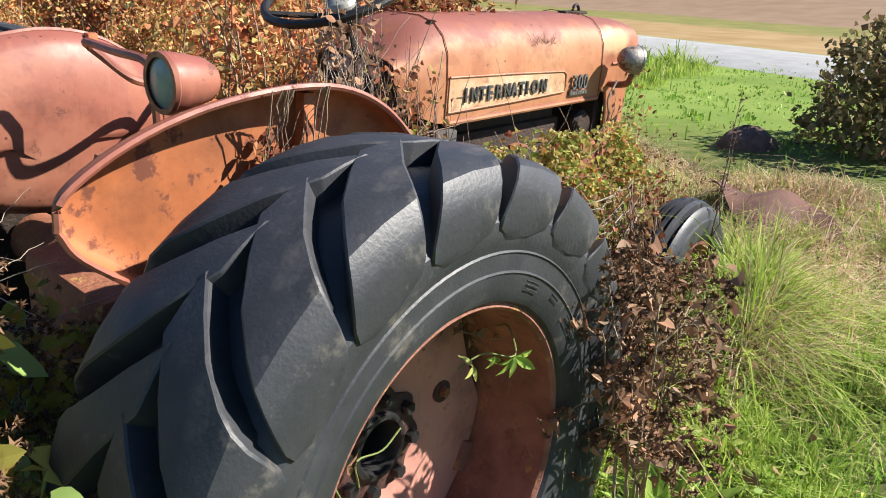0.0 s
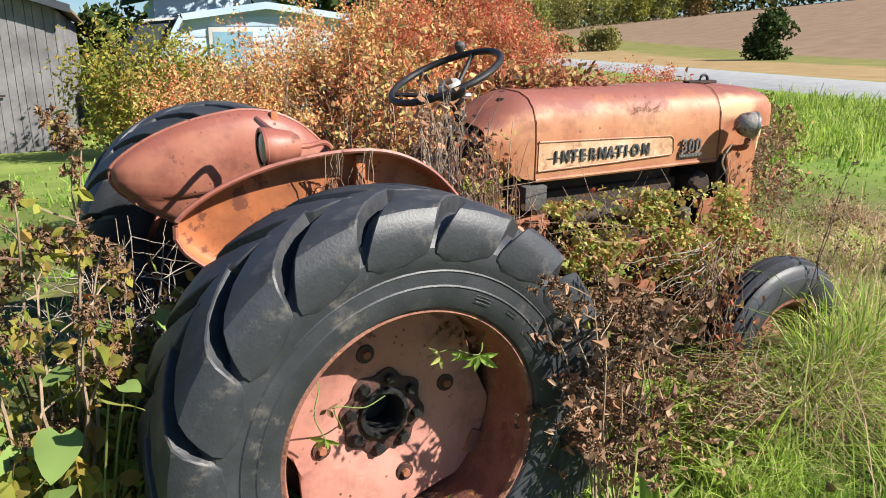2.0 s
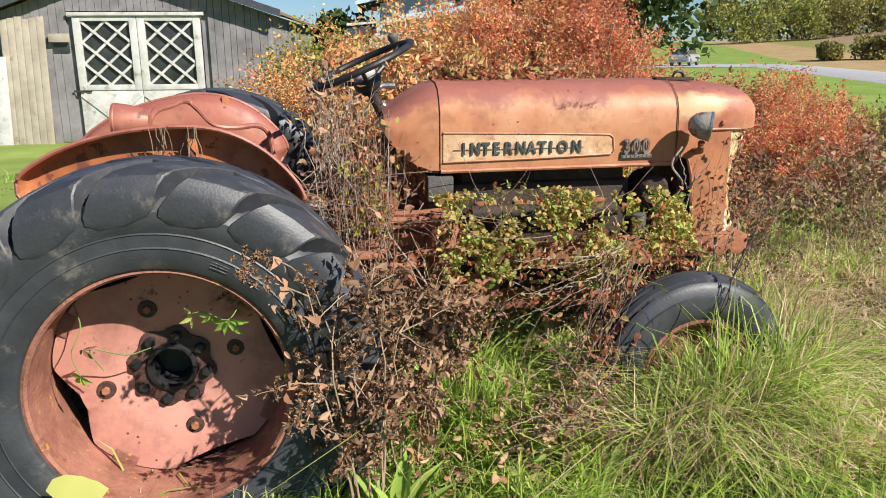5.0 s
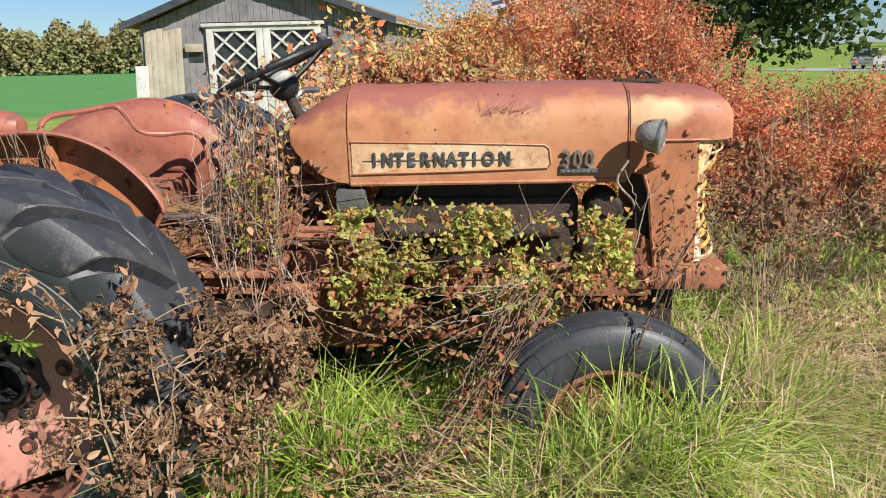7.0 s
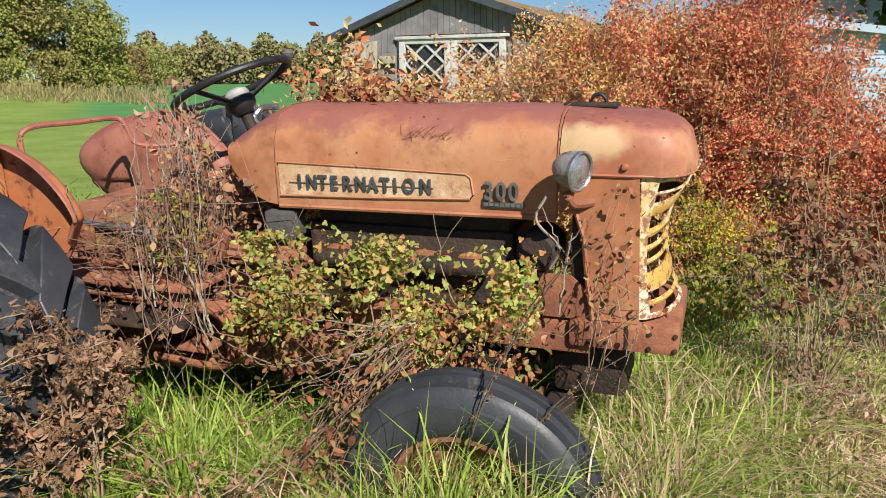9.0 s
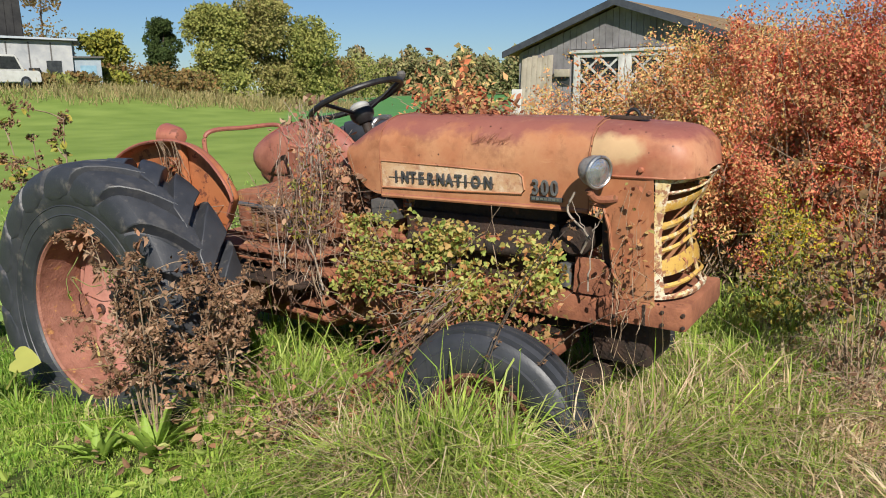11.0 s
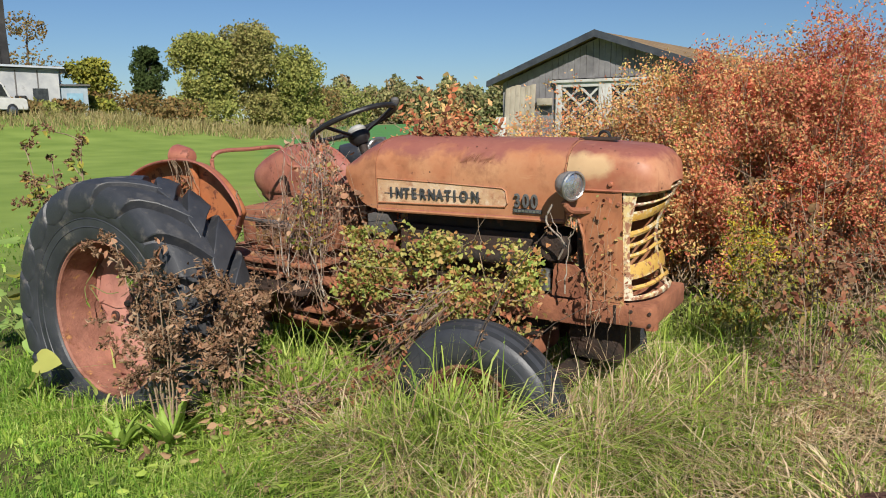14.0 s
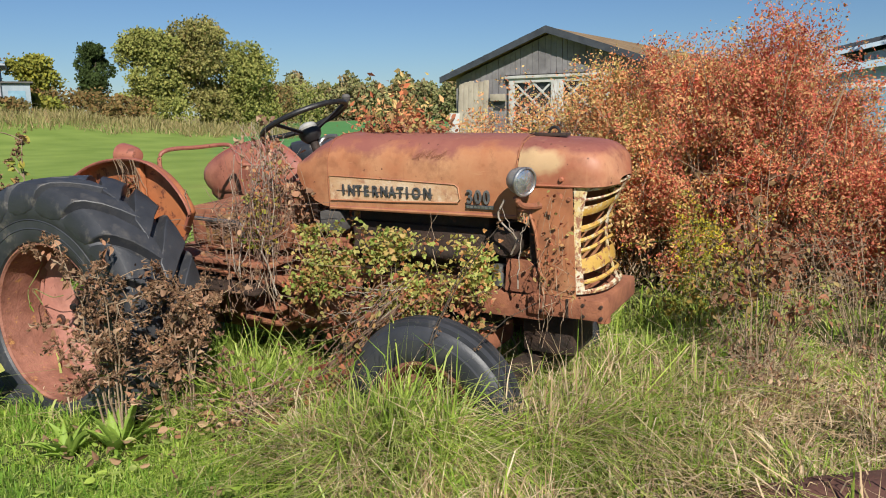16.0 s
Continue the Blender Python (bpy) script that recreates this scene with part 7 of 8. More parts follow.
def shell_creeper():
    """Thin creeper standing off the radiator side, its leaves shading the sheet metal."""
    rng = np.random.default_rng(72)
    v = thing("shell_creeper", "thin creeper with small leaves before the radiator side", "vine")
    v.matrix_world = TR.matrix_world
    k = 9
    r0 = np.stack([rng.uniform(1.86, 2.02, k), rng.uniform(-0.30, -0.22, k), rng.uniform(0.55, 0.75, k)], 1)
    r1 = np.stack([rng.uniform(1.92, 2.06, k), rng.uniform(-0.30, -0.23, k), rng.uniform(0.95, 1.24, k)], 1)
    L = curve_lines(rng, r0, r1, np.array([0, -0.02, 0.0]), 9, 0.02)
    V, F = stem_arrays(rng, L, rng.uniform(0.0010, 0.0018, k))
    bulk("stem_tangle", V, F, TWIG, v, "", "stuff")
    P = L[:, 3:].reshape(-1, 3)
    P = P[rng.integers(0, len(P), 90)] + rng.normal(size=(90, 3)) * 0.02
    V, F = leaf_arrays(rng, P, rng.normal(size=P.shape), 0.019, 0.6, 0.4)
    bulk("foliage", V, F, RED_DEAD, v, "", "stuff")
    V, F = stem_arrays(rng, curve_lines(rng, np.array([(1.78, -0.24, 0.80), (1.80, -0.25, 0.98), (1.80, -0.25, 0.98)]), np.array([(1.82, -0.27, 1.05), (1.86, -0.30, 1.10), (1.74, -0.28, 1.12)]), np.array([0, -0.02, 0]), 9, 0.004), np.array([0.004, 0.003, 0.0025]))
    bulk("bare_twig", V, F, GREY_TWIG, v, "", "stuff")


shell_creeper()


def vine_bundle():
    """Dead vine stems falling from the engine to the grass before the front wheel."""
    rng = np.random.default_rng(73)
    v = thing("vine_bundle", "bundle of dead brown vine stems hanging beside the wheel", "vine")
    k = 34
    top = np.array(VB[0]) + rng.normal(size=(k, 3)) * np.array([0.07, 0.03, 0.05])
    foot = np.array(VB[1]) + rng.normal(size=(k, 3)) * np.array([0.10, 0.06, 0.02])
    V, F = stem_arrays(rng, curve_lines(rng, top, foot, rng.normal(size=(k, 3)) * 0.03 + np.array([-0.02, -0.03, 0.02]), 9, 0.018), rng.uniform(0.0012, 0.0028, k))
    bulk("stem_tangle", V, F, DARK_STEM, v, "", "stuff")
    t = rng.uniform(0.1, 1, 300)[:, None]
    P = np.array(VB[0]) * (1 - t) + np.array(VB[1]) * t + rng.normal(size=(300, 3)) * 0.05
    V, F = leaf_arrays(rng, P, rng.normal(size=P.shape) + np.array([0, 0, -0.6]), 0.026, 0.6, 0.6)
    bulk("dead_foliage", V, F, RED_DEAD, v, "", "stuff")
    k = 9
    a = np.array(VB[0]) + rng.normal(size=(k, 3)) * np.array([0.05, 0.03, 0.04])
    b = a + np.stack([rng.uniform(-0.5, -0.2, k), rng.uniform(-0.05, 0.10, k), rng.uniform(-0.22, -0.02, k)], 1)
    V, F = stem_arrays(rng, curve_lines(rng, a, b, np.array([0, -0.02, -0.03]), 9, 0.008), rng.uniform(0.0016, 0.003, k))
    bulk("bare_twig", V, F, GREY_TWIG, v, "", "stuff")
    n = 420
    P = np.stack([rng.normal(1.15, 0.20, n), rng.normal(-0.66, 0.11, n), np.zeros(n)], 1)
    P[:, 2] = ground_z(P[:, 0], P[:, 1]) + rng.uniform(0.03, 0.16, n)
    V, F = leaf_arrays(rng, P, rng.normal(size=P.shape) * np.array([1, 1, 0.4]), 0.034, 0.6, 0.5)
    bulk("fallen_foliage", V, F, LITTER, v, "", "stuff")


LITTER = palette_mat("tan_leaf_litter", [(0.22, 0.12, 0.065), (0.36, 0.22, 0.12), (0.44, 0.30, 0.18), (0.30, 0.15, 0.075)], 0.85, 0.15, 0.1)
DARK_STEM = mat("dark_dead_stem", (0.11, 0.065, 0.042), (0.25, 0.16, 0.11), 9, 0.9, 0, 0.3, 60)
VB = ((1.60, -0.31, 0.78), (1.36, -0.66, 0.34))
vine_bundle()

# ---- distance: trees, sheds, cars ----
def spot(az, d, z=0.0, eye=(3.2, -2.5)):
    x, y = eye[0] + d * math.cos(radians(az)), eye[1] + d * math.sin(radians(az))
    return (x, y, z + float(far_rise(x, y) + hill(x, y)))


def foliage(name, cols):
    return palette_mat(name, cols, 0.85, 0.2, 0.15, 0.3)


OLIVE = foliage("olive_foliage", [(0.14, 0.165, 0.04), (0.24, 0.265, 0.07), (0.36, 0.345, 0.10), (0.18, 0.20, 0.05), (0.33, 0.275, 0.08)])
DARKGREEN = foliage("dark_foliage", [(0.025, 0.045, 0.015), (0.05, 0.075, 0.02), (0.07, 0.10, 0.03), (0.035, 0.06, 0.02)])
GOLD = foliage("golden_foliage", [(0.22, 0.24, 0.04), (0.34, 0.31, 0.05), (0.17, 0.20, 0.04), (0.30, 0.22, 0.06)])
RUSSET = foliage("russet_foliage", [(0.17, 0.12, 0.05), (0.25, 0.17, 0.07), (0.13, 0.12, 0.04), (0.28, 0.15, 0.06), (0.15, 0.16, 0.05)])


SHRUB_GREEN = foliage("deep_green_shrub_leaves", [(0.14, 0.15, 0.045), (0.23, 0.23, 0.065), (0.34, 0.30, 0.11), (0.19, 0.175, 0.055), (0.36, 0.235, 0.10)])
# Far leaf colours are paled and greyed, with the distance haze painted in.
HAZY_BROWN = foliage("hazy_brown_foliage", [(0.24, 0.17, 0.08), (0.30, 0.22, 0.11), (0.19, 0.15, 0.07), (0.26, 0.24, 0.10)])
HAZY = foliage("hazy_far_foliage", [(0.15, 0.165, 0.07), (0.22, 0.225, 0.095), (0.28, 0.25, 0.11), (0.17, 0.18, 0.08)])


def tree(label, at, h, w, material, seed, leaf=0.30, n=12000, low=0.0, name="tree", clear=0.0):
    rng = np.random.default_rng(seed)
    t = thing(name, label, "tree", at)
    bm = tube(bmesh.new(), bend([(0, 0, -0.3), (0.02 * w, 0, 0.25 * h), (-0.02 * w, 0.03 * w, 0.5 * h), (0.03 * w, 0, 0.8 * h)], 5), 0.018 * h, 9, 0.25)
    part("trunk", bm, BARK, t)
    lumps = []
    for k in range(20):
        a, zz = rng.uniform(0, 6.28), rng.uniform(low, 1.0)
        rad = 0.5 * w * math.sqrt(max(0.08, 1 - ((zz - 0.45) / 0.62) ** 2))
        r = rng.uniform(0.17, 0.28) * w
        q = max(0.0, rad - r * 0.7) * rng.uniform(0.5, 1.0)
        lumps.append((q * math.cos(a), q * math.sin(a), min(zz * h, h - 0.6 * r), r, r, r * 0.8))
        if k < 7:
            bm = tube(bmesh.new(), bend([(0, 0, 0.2 * h + 0.04 * k * h), (0.4 * lumps[-1][0], 0.4 * lumps[-1][1], 0.3 * h + 0.3 * lumps[-1][2]), lumps[-1][:3]], 4), 0.010 * h, 6, 0.3)
            part("limb", bm, BARK, t)
    lum = np.array(lumps)
    which = rng.integers(0, len(lum), n)
    d = rng.normal(size=(n, 3))
    d /= np.linalg.norm(d, axis=1, keepdims=True)
    P = lum[which, :3] + d * lum[which, 3:] * (rng.uniform(0.3, 1.0, n) ** 0.5 + (rng.uniform(size=n) < 0.1) * 0.25)[:, None]
    q = P * (9.0 / max(w, 1.0))
    P = P[np.sin(2.1 * q[:, 0] + 1.3 * q[:, 2]) * np.cos(1.9 * q[:, 1] - 1.5 * q[:, 2]) + 0.6 * np.sin(4.3 * q[:, 2] + 3.1 * q[:, 0]) > -0.3 + rng.normal(0, 0.3, n)]
    P = P[P[:, 2] > 0.02 * h + clear * (1 + 0.25 * np.sin(3 * P[:, 0]))]
    V, F = leaf_arrays(rng, P, rng.normal(size=P.shape), leaf, 0.8, 0.3, simple=True)
    bulk("crown", V, F, material, t, "", "stuff")
    return t


tree("broad olive-green autumn tree beyond the lawn", spot(144.4, 84), 9.6, 7.6, OLIVE, 1, 0.28, 36000)
tree("broad olive-green autumn tree beyond the lawn", spot(141.2, 86), 11.2, 8.6, SHRUB_GREEN, 2, 0.28, 40000)
tree("lower olive-green tree at the wood's edge", spot(138.2, 88), 9.0, 8.0, OLIVE, 3, 0.28, 20000)
tree("dark green conifer-like tree among the others", spot(148.0, 90), 8.8, 4.8, DARKGREEN, 4, 0.26, 16000)
tree("yellow-green young tree beside the shed", spot(151.6, 78), 6.6, 5.6, GOLD, 5)
tree("half-bare brown tree behind the white shed", spot(155.3, 105), 13.5, 8.5, RUSSET, 6, 0.35, 2200)
for k, (az, d, h, w, m) in enumerate(((155.8, 52, 0.6, 2.6, RUSSET), (154.6, 53, 0.5, 3.0, OLIVE), (153.4, 54, 0.7, 2.6, RUSSET), (151.2, 62, 1.9, 3.0, GOLD), (151, 70, 3.2, 6, RUSSET), (148.5, 72, 3.4, 6, RUSSET), (146, 73, 3.0, 5, RUSSET), (143.2, 78, 3.0, 5, OLIVE), (136.6, 95, 5.0, 7, RUSSET), (134.5, 105, 5.5, 8, OLIVE))):
    tree("brown and green wild shrub at the field edge", spot(az, d), h, w, m, 20 + k, 0.28, 3200, 0.0, "wild_shrub")


def far_woods(name, label, az0, az1, d, h, seed, n, mats):
    """A long ragged belt of woods."""
    w = thing(name, label, "woods", kind="stuff")
    rng = np.random.default_rng(seed)
    for j, m in enumerate(mats):
        k = n // len(mats)
        az = np.radians(rng.uniform(az0, az1, k))
        cell = np.floor(np.degrees(az) * 0.9 + j * 0.37)
        hh = h * (0.80 + 0.24 * np.sin(cell * 12.9898 + j) * np.cos(cell * 4.1))
        frac = (np.degrees(az) * 0.9 + j * 0.37) - cell
        hh = hh * (0.70 + 0.30 * np.sin(np.pi * frac) ** 0.5)
        z = hh * rng.uniform(0, 1, k) ** 0.7
        dd = d + rng.uniform(-6, 6, k) + j * 3
        P = np.stack([3.2 + dd * np.cos(az), -2.5 + dd * np.sin(az), z], 1)
        P[:, 2] += hill(P[:, 0], P[:, 1])
        V, F = leaf_arrays(rng, P, rng.normal(size=P.shape), 0.0145 * d * 0.33, 0.9, 0.3, simple=True)
        bulk("canopy", V, F, m, w, "", "stuff")
    return w


far_woods("far_woods", "belt of distant autumn woods beyond the fields", 100, 141, 165, 10.0, 71, 50000, [HAZY, HAZY_BROWN, HAZY, OLIVE])
far_woods("far_woods", "distant woods on the hill behind the ploughed field", 20, 68, 190, 13, 72, 26000, [OLIVE, RUSSET, DARKGREEN, DARKGREEN])
for k, (az, d, h, w, m) in enumerate(((44.6, 62, 3.4, 3.8, DARKGREEN), (55.8, 88, 2.3, 4.6, SHRUB_GREEN), (58.4, 88, 1.7, 3.0, SHRUB_GREEN), (63.5, 158, 8.0, 14, OLIVE), (60.5, 162, 7.5, 12, OLIVE), (58, 166, 6.5, 11, SHRUB_GREEN), (55.5, 168, 7.5, 11, OLIVE), (53.2, 170, 6.0, 9, GOLD), (51.4, 172, 6.2, 8, OLIVE), (49.4, 174, 6.6, 7, RUSSET))):
    tree("roadside bush across the ploughed field" if d < 100 else "far bush in the hedge at the top of the field", spot(az, d, 0.0, (-0.4, -2.3)), h, w, m, 40 + k, 0.28 if d < 100 else 0.42, 5000, 0.0, "roadside_bush" if d < 100 else "hedge_bush")
tree("big dark evergreen tree with drooping boughs", (7.1, 21.0, 0), 11.0, 9.6, DARKGREEN, 60, 0.24, 32000, 0.10, "tree", 1.2)
tree("dark tree behind the pale blue house", (4.6, 31.0, 0), 4.4, 8.0, DARKGREEN, 61, 0.30, 7000, 0.0)
tree("dark green tree beside the barn", (-0.1, 20.5, 0), 2.5, 2.8, DARKGREEN, 62, 0.2, 4000, 0.05)

SHRUB_BROWN = foliage("browning_shrub_leaves", [(0.12, 0.12, 0.045), (0.19, 0.17, 0.065), (0.30, 0.24, 0.12), (0.17, 0.12, 0.06), (0.30, 0.18, 0.09)])
bush = tree("olive green and brown leafy shrub beside the straw grass", (6.95, 0.05, 0.05), 1.22, 2.6, SHRUB_BROWN, 63, 0.06, 15000, 0.1, "green_shrub")
tagged(bush, category="shrub")


def house():
    h = thing("pale_blue_house", "pale blue sided shed with a white-trimmed gambrel gable", "house")
    y0, y1, xa = 12.6, 17.5, 2.42
    half = [(2.2, 0.0), (1.98, 1.25), (1.52, 2.05), (0.0, 2.25)]
    o = [(xa - x, z) for x, z in half] + [(xa + x, z) for x, z in half[-2::-1]]
    part("wall", prism(bmesh.new(), o, y0 + 0.12, y1), SIDING, h)
    for k in range(11):
        z = 0.19 * k
        w = 2.16 - (0.14 * z if z < 1.25 else 0.175 + 0.58 * (z - 1.1))
        part("siding_board", boxed(xa - w, xa + w, y0 + 0.105, y0 + 0.119, z, z + 0.172, 0.002), SIDING, h)
    for s in (-1, 1):
        for (xo, zo), (xi, zi), name, m in ((half[1], half[2], "lower_roof", ROOF_PALE), (half[2], half[3], "upper_roof", ROOF_PALE), (half[0], half[1], "corner_board", WHITE_WOOD)):
            bm = prism(bmesh.new(), [(xa + s * xo, zo), (xa + s * xi, zi), (xa + s * xi, zi + 0.07), (xa + s * (xo + 0.05), zo + 0.05)], y0 - 0.06, y1 + 0.2)
            part(name, bm, m, h)
            bm = prism(bmesh.new(), [(xa + s * (xo - 0.03), zo - 0.05), (xa + s * (xi - 0.02 * (xi > 0)), zi - 0.05), (xa + s * xi, zi + 0.075), (xa + s * (xo + 0.055), zo + 0.055)], y0 - 0.09, y0 - 0.062)
            part("rake_trim", bm, SIDING, h)
    f = part("window", boxed(1.36, 2.24, y0 + 0.06, y0 + 0.10, 1.05, 1.88, 0.01), WHITE_WOOD, h)
    part("pane", boxed(1.44, 2.16, y0 + 0.052, y0 + 0.058, 1.13, 1.80), BLUE_PANE, f)
    g = thing("blue_shed", "pale blue shed with a dark roof behind the thicket", "shed")
    part("wall", prism(bmesh.new(), [(0.9, 0), (4.2, 0), (4.2, 3.1), (3.3, 3.28), (0.9, 2.82)], 20.3, 26.0), SIDING, g)
    for k in range(16):
        part("rib", boxed(0.9 + 0.2 * k, 0.93 + 0.2 * k, 20.285, 20.3, 0, 2.80), SIDING, g)
    for x0, x1, z0, z1 in ((0.2, 3.3, 2.86, 3.48), (3.3, 4.7, 3.48, 3.20)):
        part("roof", prism(bmesh.new(), [(x0, z0), (x1, z1), (x1, z1 + 0.14), (x0, z0 + 0.12)], 19.9, 26.4), ROOF_DARK, g)
        part("fascia", prism(bmesh.new(), [(x0, z0 - 0.10), (x1, z1 - 0.10), (x1, z1 + 0.01), (x0, z0 + 0.01)], 19.86, 19.9), SIDING, g)
    part("eave_board", boxed(0.9, 4.2, 20.26, 20.284, 2.40, 2.52), SIDING, g)
    d = thing("dark_lean_to", "dark tar-paper lean-to beside the blue shed", "shed")
    part("roof", prism(bmesh.new(), [(-0.26, 1.15), (0.22, 1.97), (0.86, 2.02), (0.40, 1.15)], 12.75, 17), ROOF_DARK, d)
    part("wall", boxed(-0.2, 0.40, 12.8, 16.8, 0, 1.15), BARN_WOOD, d)
    part("roof_edge", prism(bmesh.new(), [(0.20, 1.975), (0.86, 2.025), (0.86, 2.06), (0.20, 2.02)], 12.70, 12.74), WHITE_WOOD, d)


BLUE_PANE = mat("sky_blue_pane", (0.16, 0.28, 0.36), (0.24, 0.38, 0.46), 2, 0.2, 0, 0.0, 20)
ROOF_PALE = mat("pale_metal_roof", (0.30, 0.33, 0.36), (0.42, 0.45, 0.48), 1.0, 0.5, 0.2, 0.2, 12)
house()


def sheds():
    at = spot(155.55, 61, -0.05)
    s = thing("white_shed", "peeling white farm shed among the weeds", "shed", at, 62)
    part("wall", boxed(-4.6, 2.2, -2.5, 2.5, -0.5, 3.4), OLD_WHITE, s)
    part("steps", prism(bmesh.new(), [(-1.6, 0), (0.2, 0), (0.2, 1.6), (-0.4, 1.6), (-0.4, 1.1), (-1.0, 1.1), (-1.0, 0.55), (-1.6, 0.55)], -3.6, -2.6), DARK_BOARD, s)
    part("blue_wall", boxed(2.2, 3.9, -2.2, 2.0, -0.5, 2.3), BLUE_SHEET, s)
    part("roof", prism(bmesh.new(), [(-5.0, 3.75), (2.6, 3.5), (2.6, 3.38), (-5.0, 3.6)], -2.9, 2.9), ROOF_PALE, s)
    part("roof_low", boxed(2.1, 4.1, -2.4, 2.2, 2.3, 2.4), GREYBOX, s)
    part("window", boxed(2.6, 3.6, -2.24, -2.2, 0.9, 1.8), BLUE_PANE, s)
    part("door", boxed(0.6, 1.5, -2.54, -2.5, 0.0, 2.1), GLASS_DARK, s)
    for k in range(5):
        part("batten", boxed(-4.3 + 1.3 * k, -4.22 + 1.3 * k, -2.53, -2.5, -0.3, 3.3), GREYBOX, s)
    at = spot(158.8, 69, -0.1)
    b = thing("old_dark_barn", "tall dark weathered barn with missing boards", "barn", at, 70)
    part("wall", prism(bmesh.new(), [(-4.2, 0), (3.0, 0), (2.5, 15), (-3.8, 15)], -4, 4), DARK_BOARD, b)
    for k in range(14):
        part("board", boxed(-4.2 + 0.5 * k, -3.75 + 0.5 * k, -4.06, -4.0, 0.5 * (k % 3), 13.5 - 0.4 * (k % 4)), DARK_BOARD, b)
    part("roof", prism(bmesh.new(), [(-4.6, 15), (-0.6, 18.5), (3.4, 15)], -4.4, 4.4), ROOF_DARK, b)


BLUE_SHEET = mat("faded_blue_sheet", (0.22, 0.27, 0.31), (0.34, 0.39, 0.42), 0.9, 0.8, 0, 0.3, 10, [(0.20, 0.19, 0.18)], 0.9, 0.6, 0.1)
OLD_WHITE = mat("old_grey_white_paint", (0.25, 0.26, 0.27), (0.40, 0.40, 0.39), 0.8, 0.8, 0, 0.3, 10, [(0.2, 0.2, 0.2)], 0.9, 0.6, 0.1)
DARK_BOARD = mat("blackened_barn_board", (0.012, 0.012, 0.013), (0.045, 0.043, 0.04), 0.8, 0.95, 0, 0.5, 8)
sheds()


def vehicle(name, label, at, turn, L, W, H, paint, pickup=False):
    v = thing(name, label, "car", at, turn)
    bm = bmesh.new()
    z0, z1 = 0.32, 0.98
    prism(bm, [(-L / 2, z0 + 0.1), (-L / 2 + 0.05, z0), (L / 2 - 0.05, z0), (L / 2, z0 + 0.12), (L / 2 - 0.03, z1 - 0.12), (L / 2 - 0.15, z1), (-L / 2 + 0.1, z1), (-L / 2, z1 - 0.1)], -W / 2, W / 2)
    bmesh.ops.bevel(bm, geom=bm.edges[:], offset=0.05, segments=2, affect="EDGES")
    part("body", bm, paint, v)
    a, b = (-0.1, 0.26) if pickup else (-0.46, 0.22)
    bm = bmesh.new()
    prism(bm, [(a * L, z1 - 0.02), (b * L + 0.35, z1 - 0.02), (b * L - 0.15, H), (a * L + 0.15, H)], -W / 2 + 0.10, W / 2 - 0.10)
    bmesh.ops.bevel(bm, geom=bm.edges[:], offset=0.05, segments=2, affect="EDGES")
    part("cabin", bm, paint, v)
    for s in (-1, 1):
        part("side_window", prism(bmesh.new(), [(a * L + 0.12, z1 + 0.08), (b * L + 0.10, z1 + 0.08), (b * L - 0.22, H - 0.12), (a * L + 0.22, H - 0.12)], s * (W / 2 - 0.11), s * (W / 2 - 0.085)), GLASS_DARK, v)
    part("rear_window", boxed(a * L - 0.02, a * L + 0.10, -W / 2 + 0.25, W / 2 - 0.25, z1 + 0.1, H - 0.15), GLASS_DARK, v)
    part("windscreen", boxed(b * L + 0.0, b * L + 0.10, -W / 2 + 0.25, W / 2 - 0.25, z1 + 0.1, H - 0.2), GLASS_DARK, v)
    for x in (-0.31 * L, 0.31 * L):
        for s in (-1, 1):
            w = part("wheel", revolve(bmesh.new(), [(0, -0.11), (0.2, -0.12), (0.32, -0.11), (0.34, -0.08), (0.34, 0.08), (0.32, 0.11), (0.2, 0.12), (0, 0.11)], 24, "y", (x, s * (W / 2 - 0.1), 0.34)), RUBBER, v)
            part("hubcap", revolve(bmesh.new(), [(0, s * 0.13), (0.16, s * 0.13), (0.19, s * 0.115)], 16, "y", (x, s * (W / 2 - 0.1), 0.34)), STEEL, w)
    for s in (-1, 1):
        part("tail_lamp", boxed(-L / 2 - 0.02, -L / 2 + 0.06, s * (W / 2 - 0.18) - 0.09, s * (W / 2 - 0.18) + 0.09, 0.72, 0.9, 0.01), HOOD_RED, v)
    part("bumper", boxed(-L / 2 - 0.06, -L / 2 + 0.02, -W / 2 + 0.1, W / 2 - 0.1, 0.38, 0.55, 0.02), STEEL, v)
    return v


SILVER = mat("silver_car_paint", (0.46, 0.48, 0.50), (0.52, 0.54, 0.56), 2, 0.3, 0.5, 0.0, 20)
DUSTY_WHITE = mat("dusty_white_paint", (0.55, 0.54, 0.5), (0.66, 0.65, 0.62), 3, 0.5, 0, 0.0, 20)
vehicle("parked_suv", "silver estate car parked on the gravel", (29.3, 68.8, 0.04), 55, 4.6, 1.8, 1.65, SILVER)
vehicle("old_pickup", "old white pickup truck parked by the shed", spot(158.5, 50), 100, 5.2, 1.9, 1.85, DUSTY_WHITE, True)


def gravel():
    bm = bmesh.new()
    n = 20
    c = [bm.verts.new((30 + 9 * math.cos(6.283 * k / n) * (1 + 0.15 * math.sin(5 * k)), 68.5 + 7 * math.sin(6.283 * k / n), 0.03)) for k in range(n)]
    bm.faces.new(c)
    tagged(part("gravel_yard", bm, ASPHALT), "pale gravel parking patch", "gravel", kind="structure")


gravel()


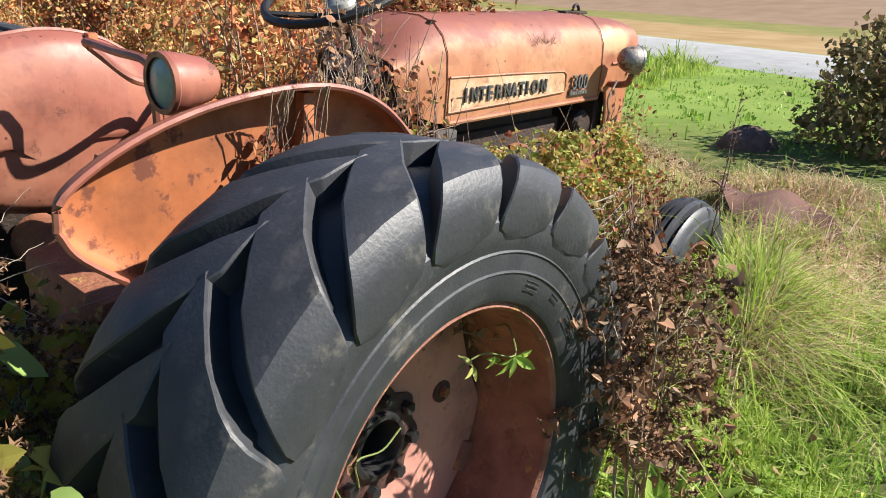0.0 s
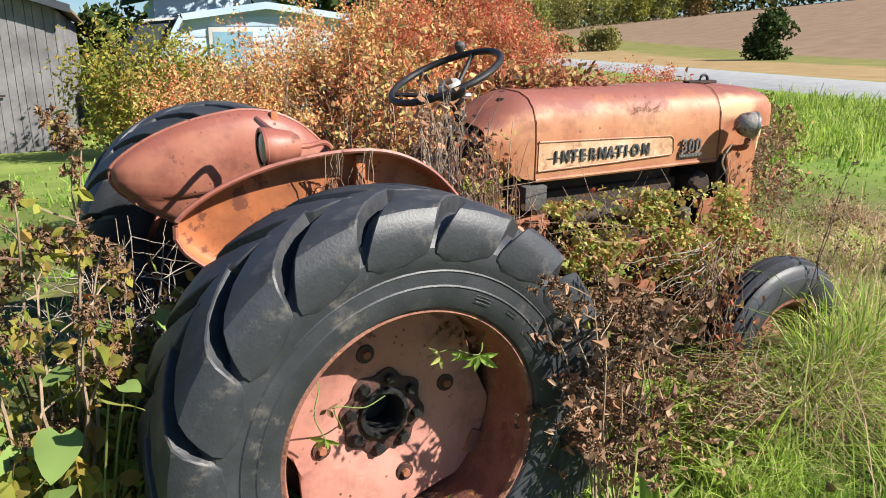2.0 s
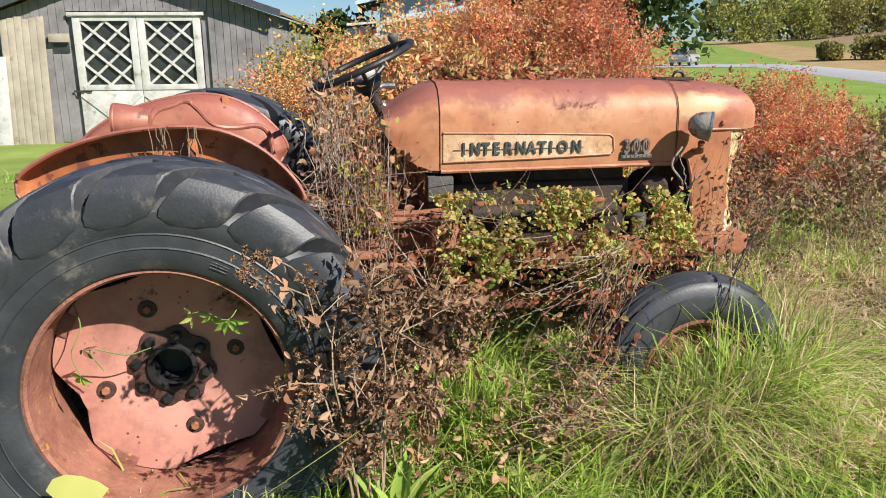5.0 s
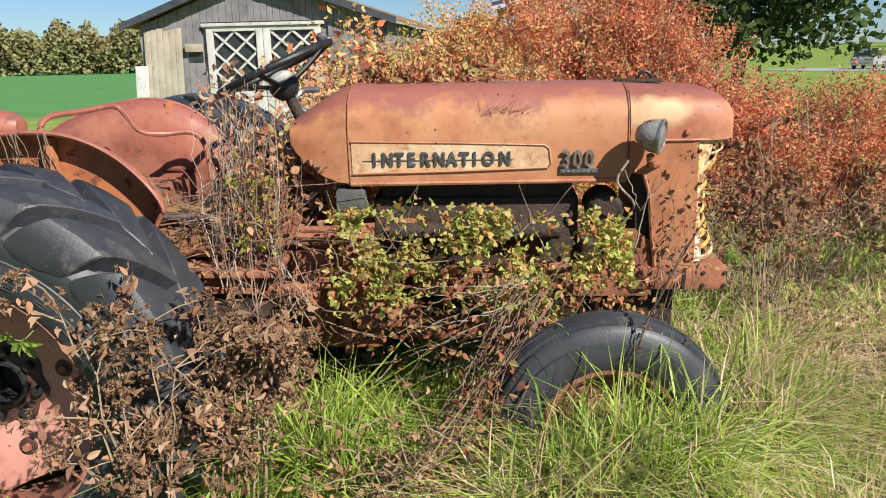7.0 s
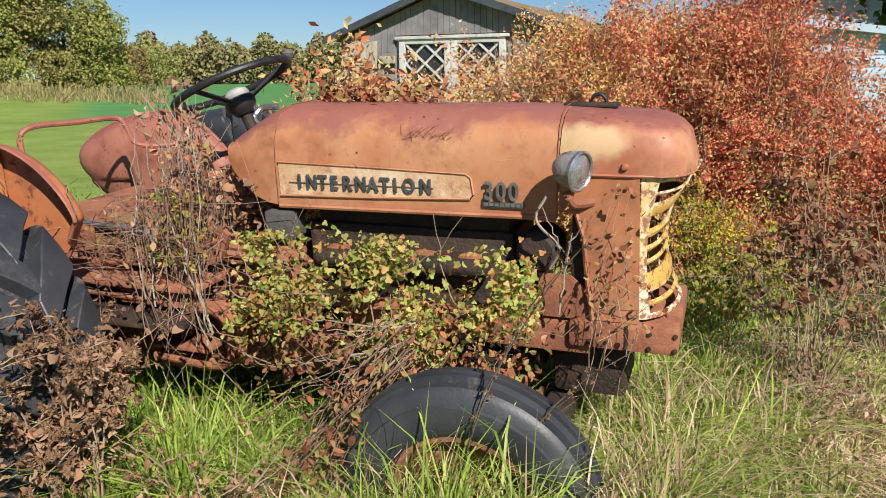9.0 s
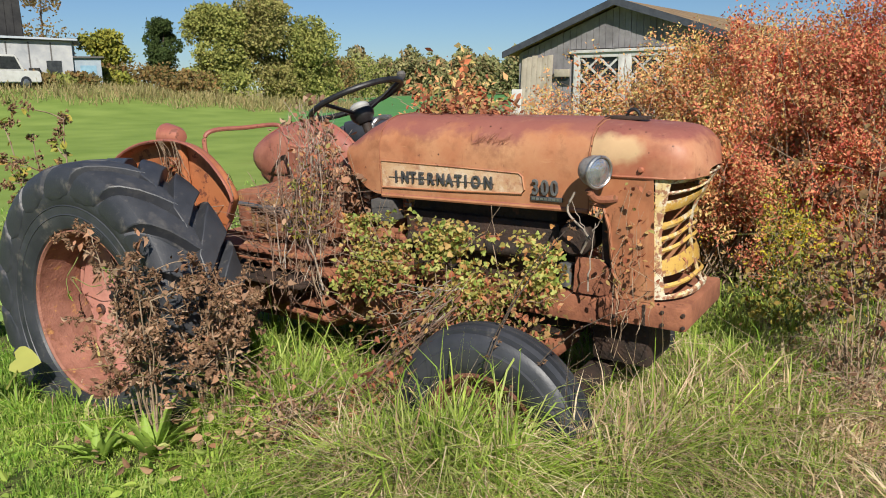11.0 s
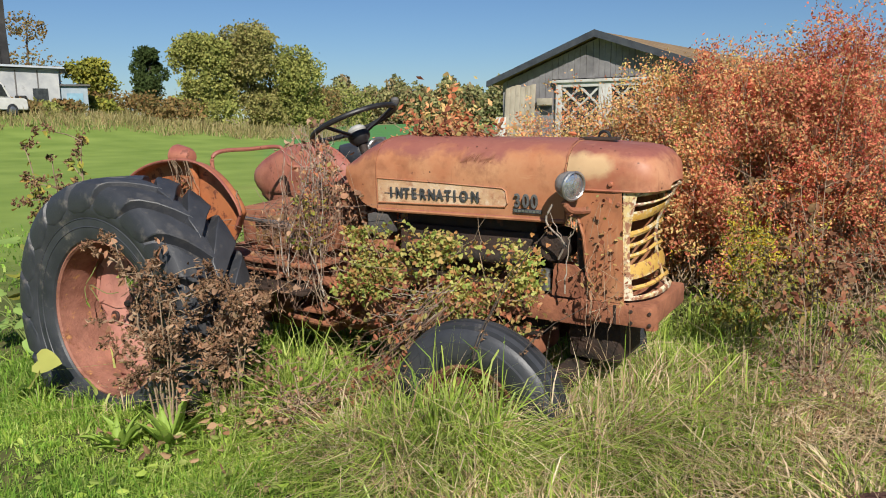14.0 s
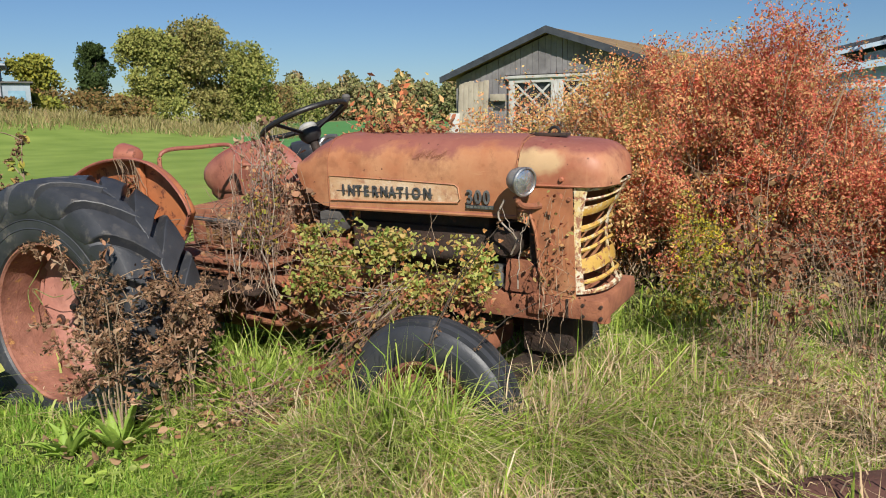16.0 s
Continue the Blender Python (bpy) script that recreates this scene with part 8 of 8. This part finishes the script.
def snag():
    s = thing("dead_snag", "bleached dead tree stump with bare limbs", "tree", (3.85, 9.0, 0))
    for k, pts in enumerate((((0, 0, 0), (-0.05, 0, 0.7), (0.02, 0, 1.2), (-0.02, 0, 1.75)), ((0.15, 0, 0), (0.22, 0, 0.7), (0.16, 0, 1.0), (0.28, 0.0, 1.35)))):
        part("limb", tube(bmesh.new(), bend(pts, 5), 0.085 - 0.015 * k, 8, 0.3), GREY_TWIG, s)


snag()


def earth_heap():
    """A worn little heap of soil on the mown lawn."""
    bm = bmesh.new()
    rows = []
    for j in range(7):
        q = j / 6
        ring = []
        for i in range(20):
            a = 2 * math.pi * i / 20
            r = (0.24 + 0.03 * math.sin(3 * a) + 0.02 * math.sin(5 * a + 1)) * math.cos(0.5 * math.pi * q) + 0.01
            ring.append(bm.verts.new((1.15 * r * math.cos(a), 0.85 * r * math.sin(a), 0.20 * math.sin(0.5 * math.pi * q) ** 0.8 + 0.014 * math.sin(4 * a + 6 * q) - 0.03)))
        rows.append(ring)
    for a, b in zip(rows, rows[1:]):
        for i in range(20):
            bm.faces.new((a[i], a[(i + 1) % 20], b[(i + 1) % 20], b[i]))
    bm.faces.new(rows[-1])
    ob = part("earth_heap", bm, HEAP_SOIL, None, "", 60)
    ob.location = (5.75, 1.10, lie(5.75, 1.10))
    tagged(ob, "low brown heap of bare soil on the lawn", "heap")


HEAP_SOIL = mat("bare_brown_soil", (0.10, 0.065, 0.05), (0.19, 0.125, 0.095), 9, 0.95, 0, 0.8, 40, [(0.25, 0.19, 0.12)], 8, 0.6, 0.1)
earth_heap()


def rust_sheet():
    """A bent rusty sheet lying at the edge of the long grass."""
    s = bmesh.new()
    rows = []
    for j in range(9):
        rows.append([(-0.55 + 1.1 * i / 14, -0.25 + 0.5 * j / 8, 0.10 * math.sin(math.pi * i / 14) + 0.03 * math.sin(7 * i / 14 + j)) for i in range(15)])
    loft(s, rows, 0.006)
    ob = part("rusty_sheet", s, OLD_SHEET)
    ob.matrix_world = pose(3.42, -0.10, 0.315, 4, -3, 36)
    tagged(ob, "bent dark red rusty metal sheet in the grass", "scrap metal")


OLD_SHEET = mat("old_sheet_rust", (0.085, 0.04, 0.032), (0.15, 0.07, 0.05), 6, 0.85, 0, 0.4, 60)
rust_sheet()


def meadow():
    """Tall tan weeds along the far edge of the lawn."""
    rng = np.random.default_rng(91)
    n = 14000
    az, d = np.radians(rng.uniform(134, 164, n)), rng.uniform(0, 1, n)
    d = 43.5 + 1.0 * np.sin(np.degrees(az) * 1.1) + 0.5 * np.sin(np.degrees(az) * 3.7) + 20 * d ** 0.8
    x, y = 3.2 + d * np.cos(az), -2.5 + d * np.sin(az)
    z = far_rise(x, y)
    patch = 0.55 + 0.5 * np.sin(0.9 * x + 2 * np.sin(0.5 * y)) * np.cos(0.8 * y + 1.3)
    V, F = blade_arrays(rng, np.stack([x, y, z - 0.05], 1), rng.uniform(0.2, 0.9, n) * (0.45 + patch), np.zeros(3), 0.04, 1.9, True)
    tagged(bulk("meadow_grass", V, F, MEADOW, None, "tall tan weeds at the edge of the lawn", "stuff"), category="grass")


MEADOW = palette_mat("tan_meadow_grass", [(0.30, 0.24, 0.10), (0.40, 0.33, 0.16), (0.22, 0.22, 0.07), (0.34, 0.24, 0.12)], 0.8, 0.3)
meadow()
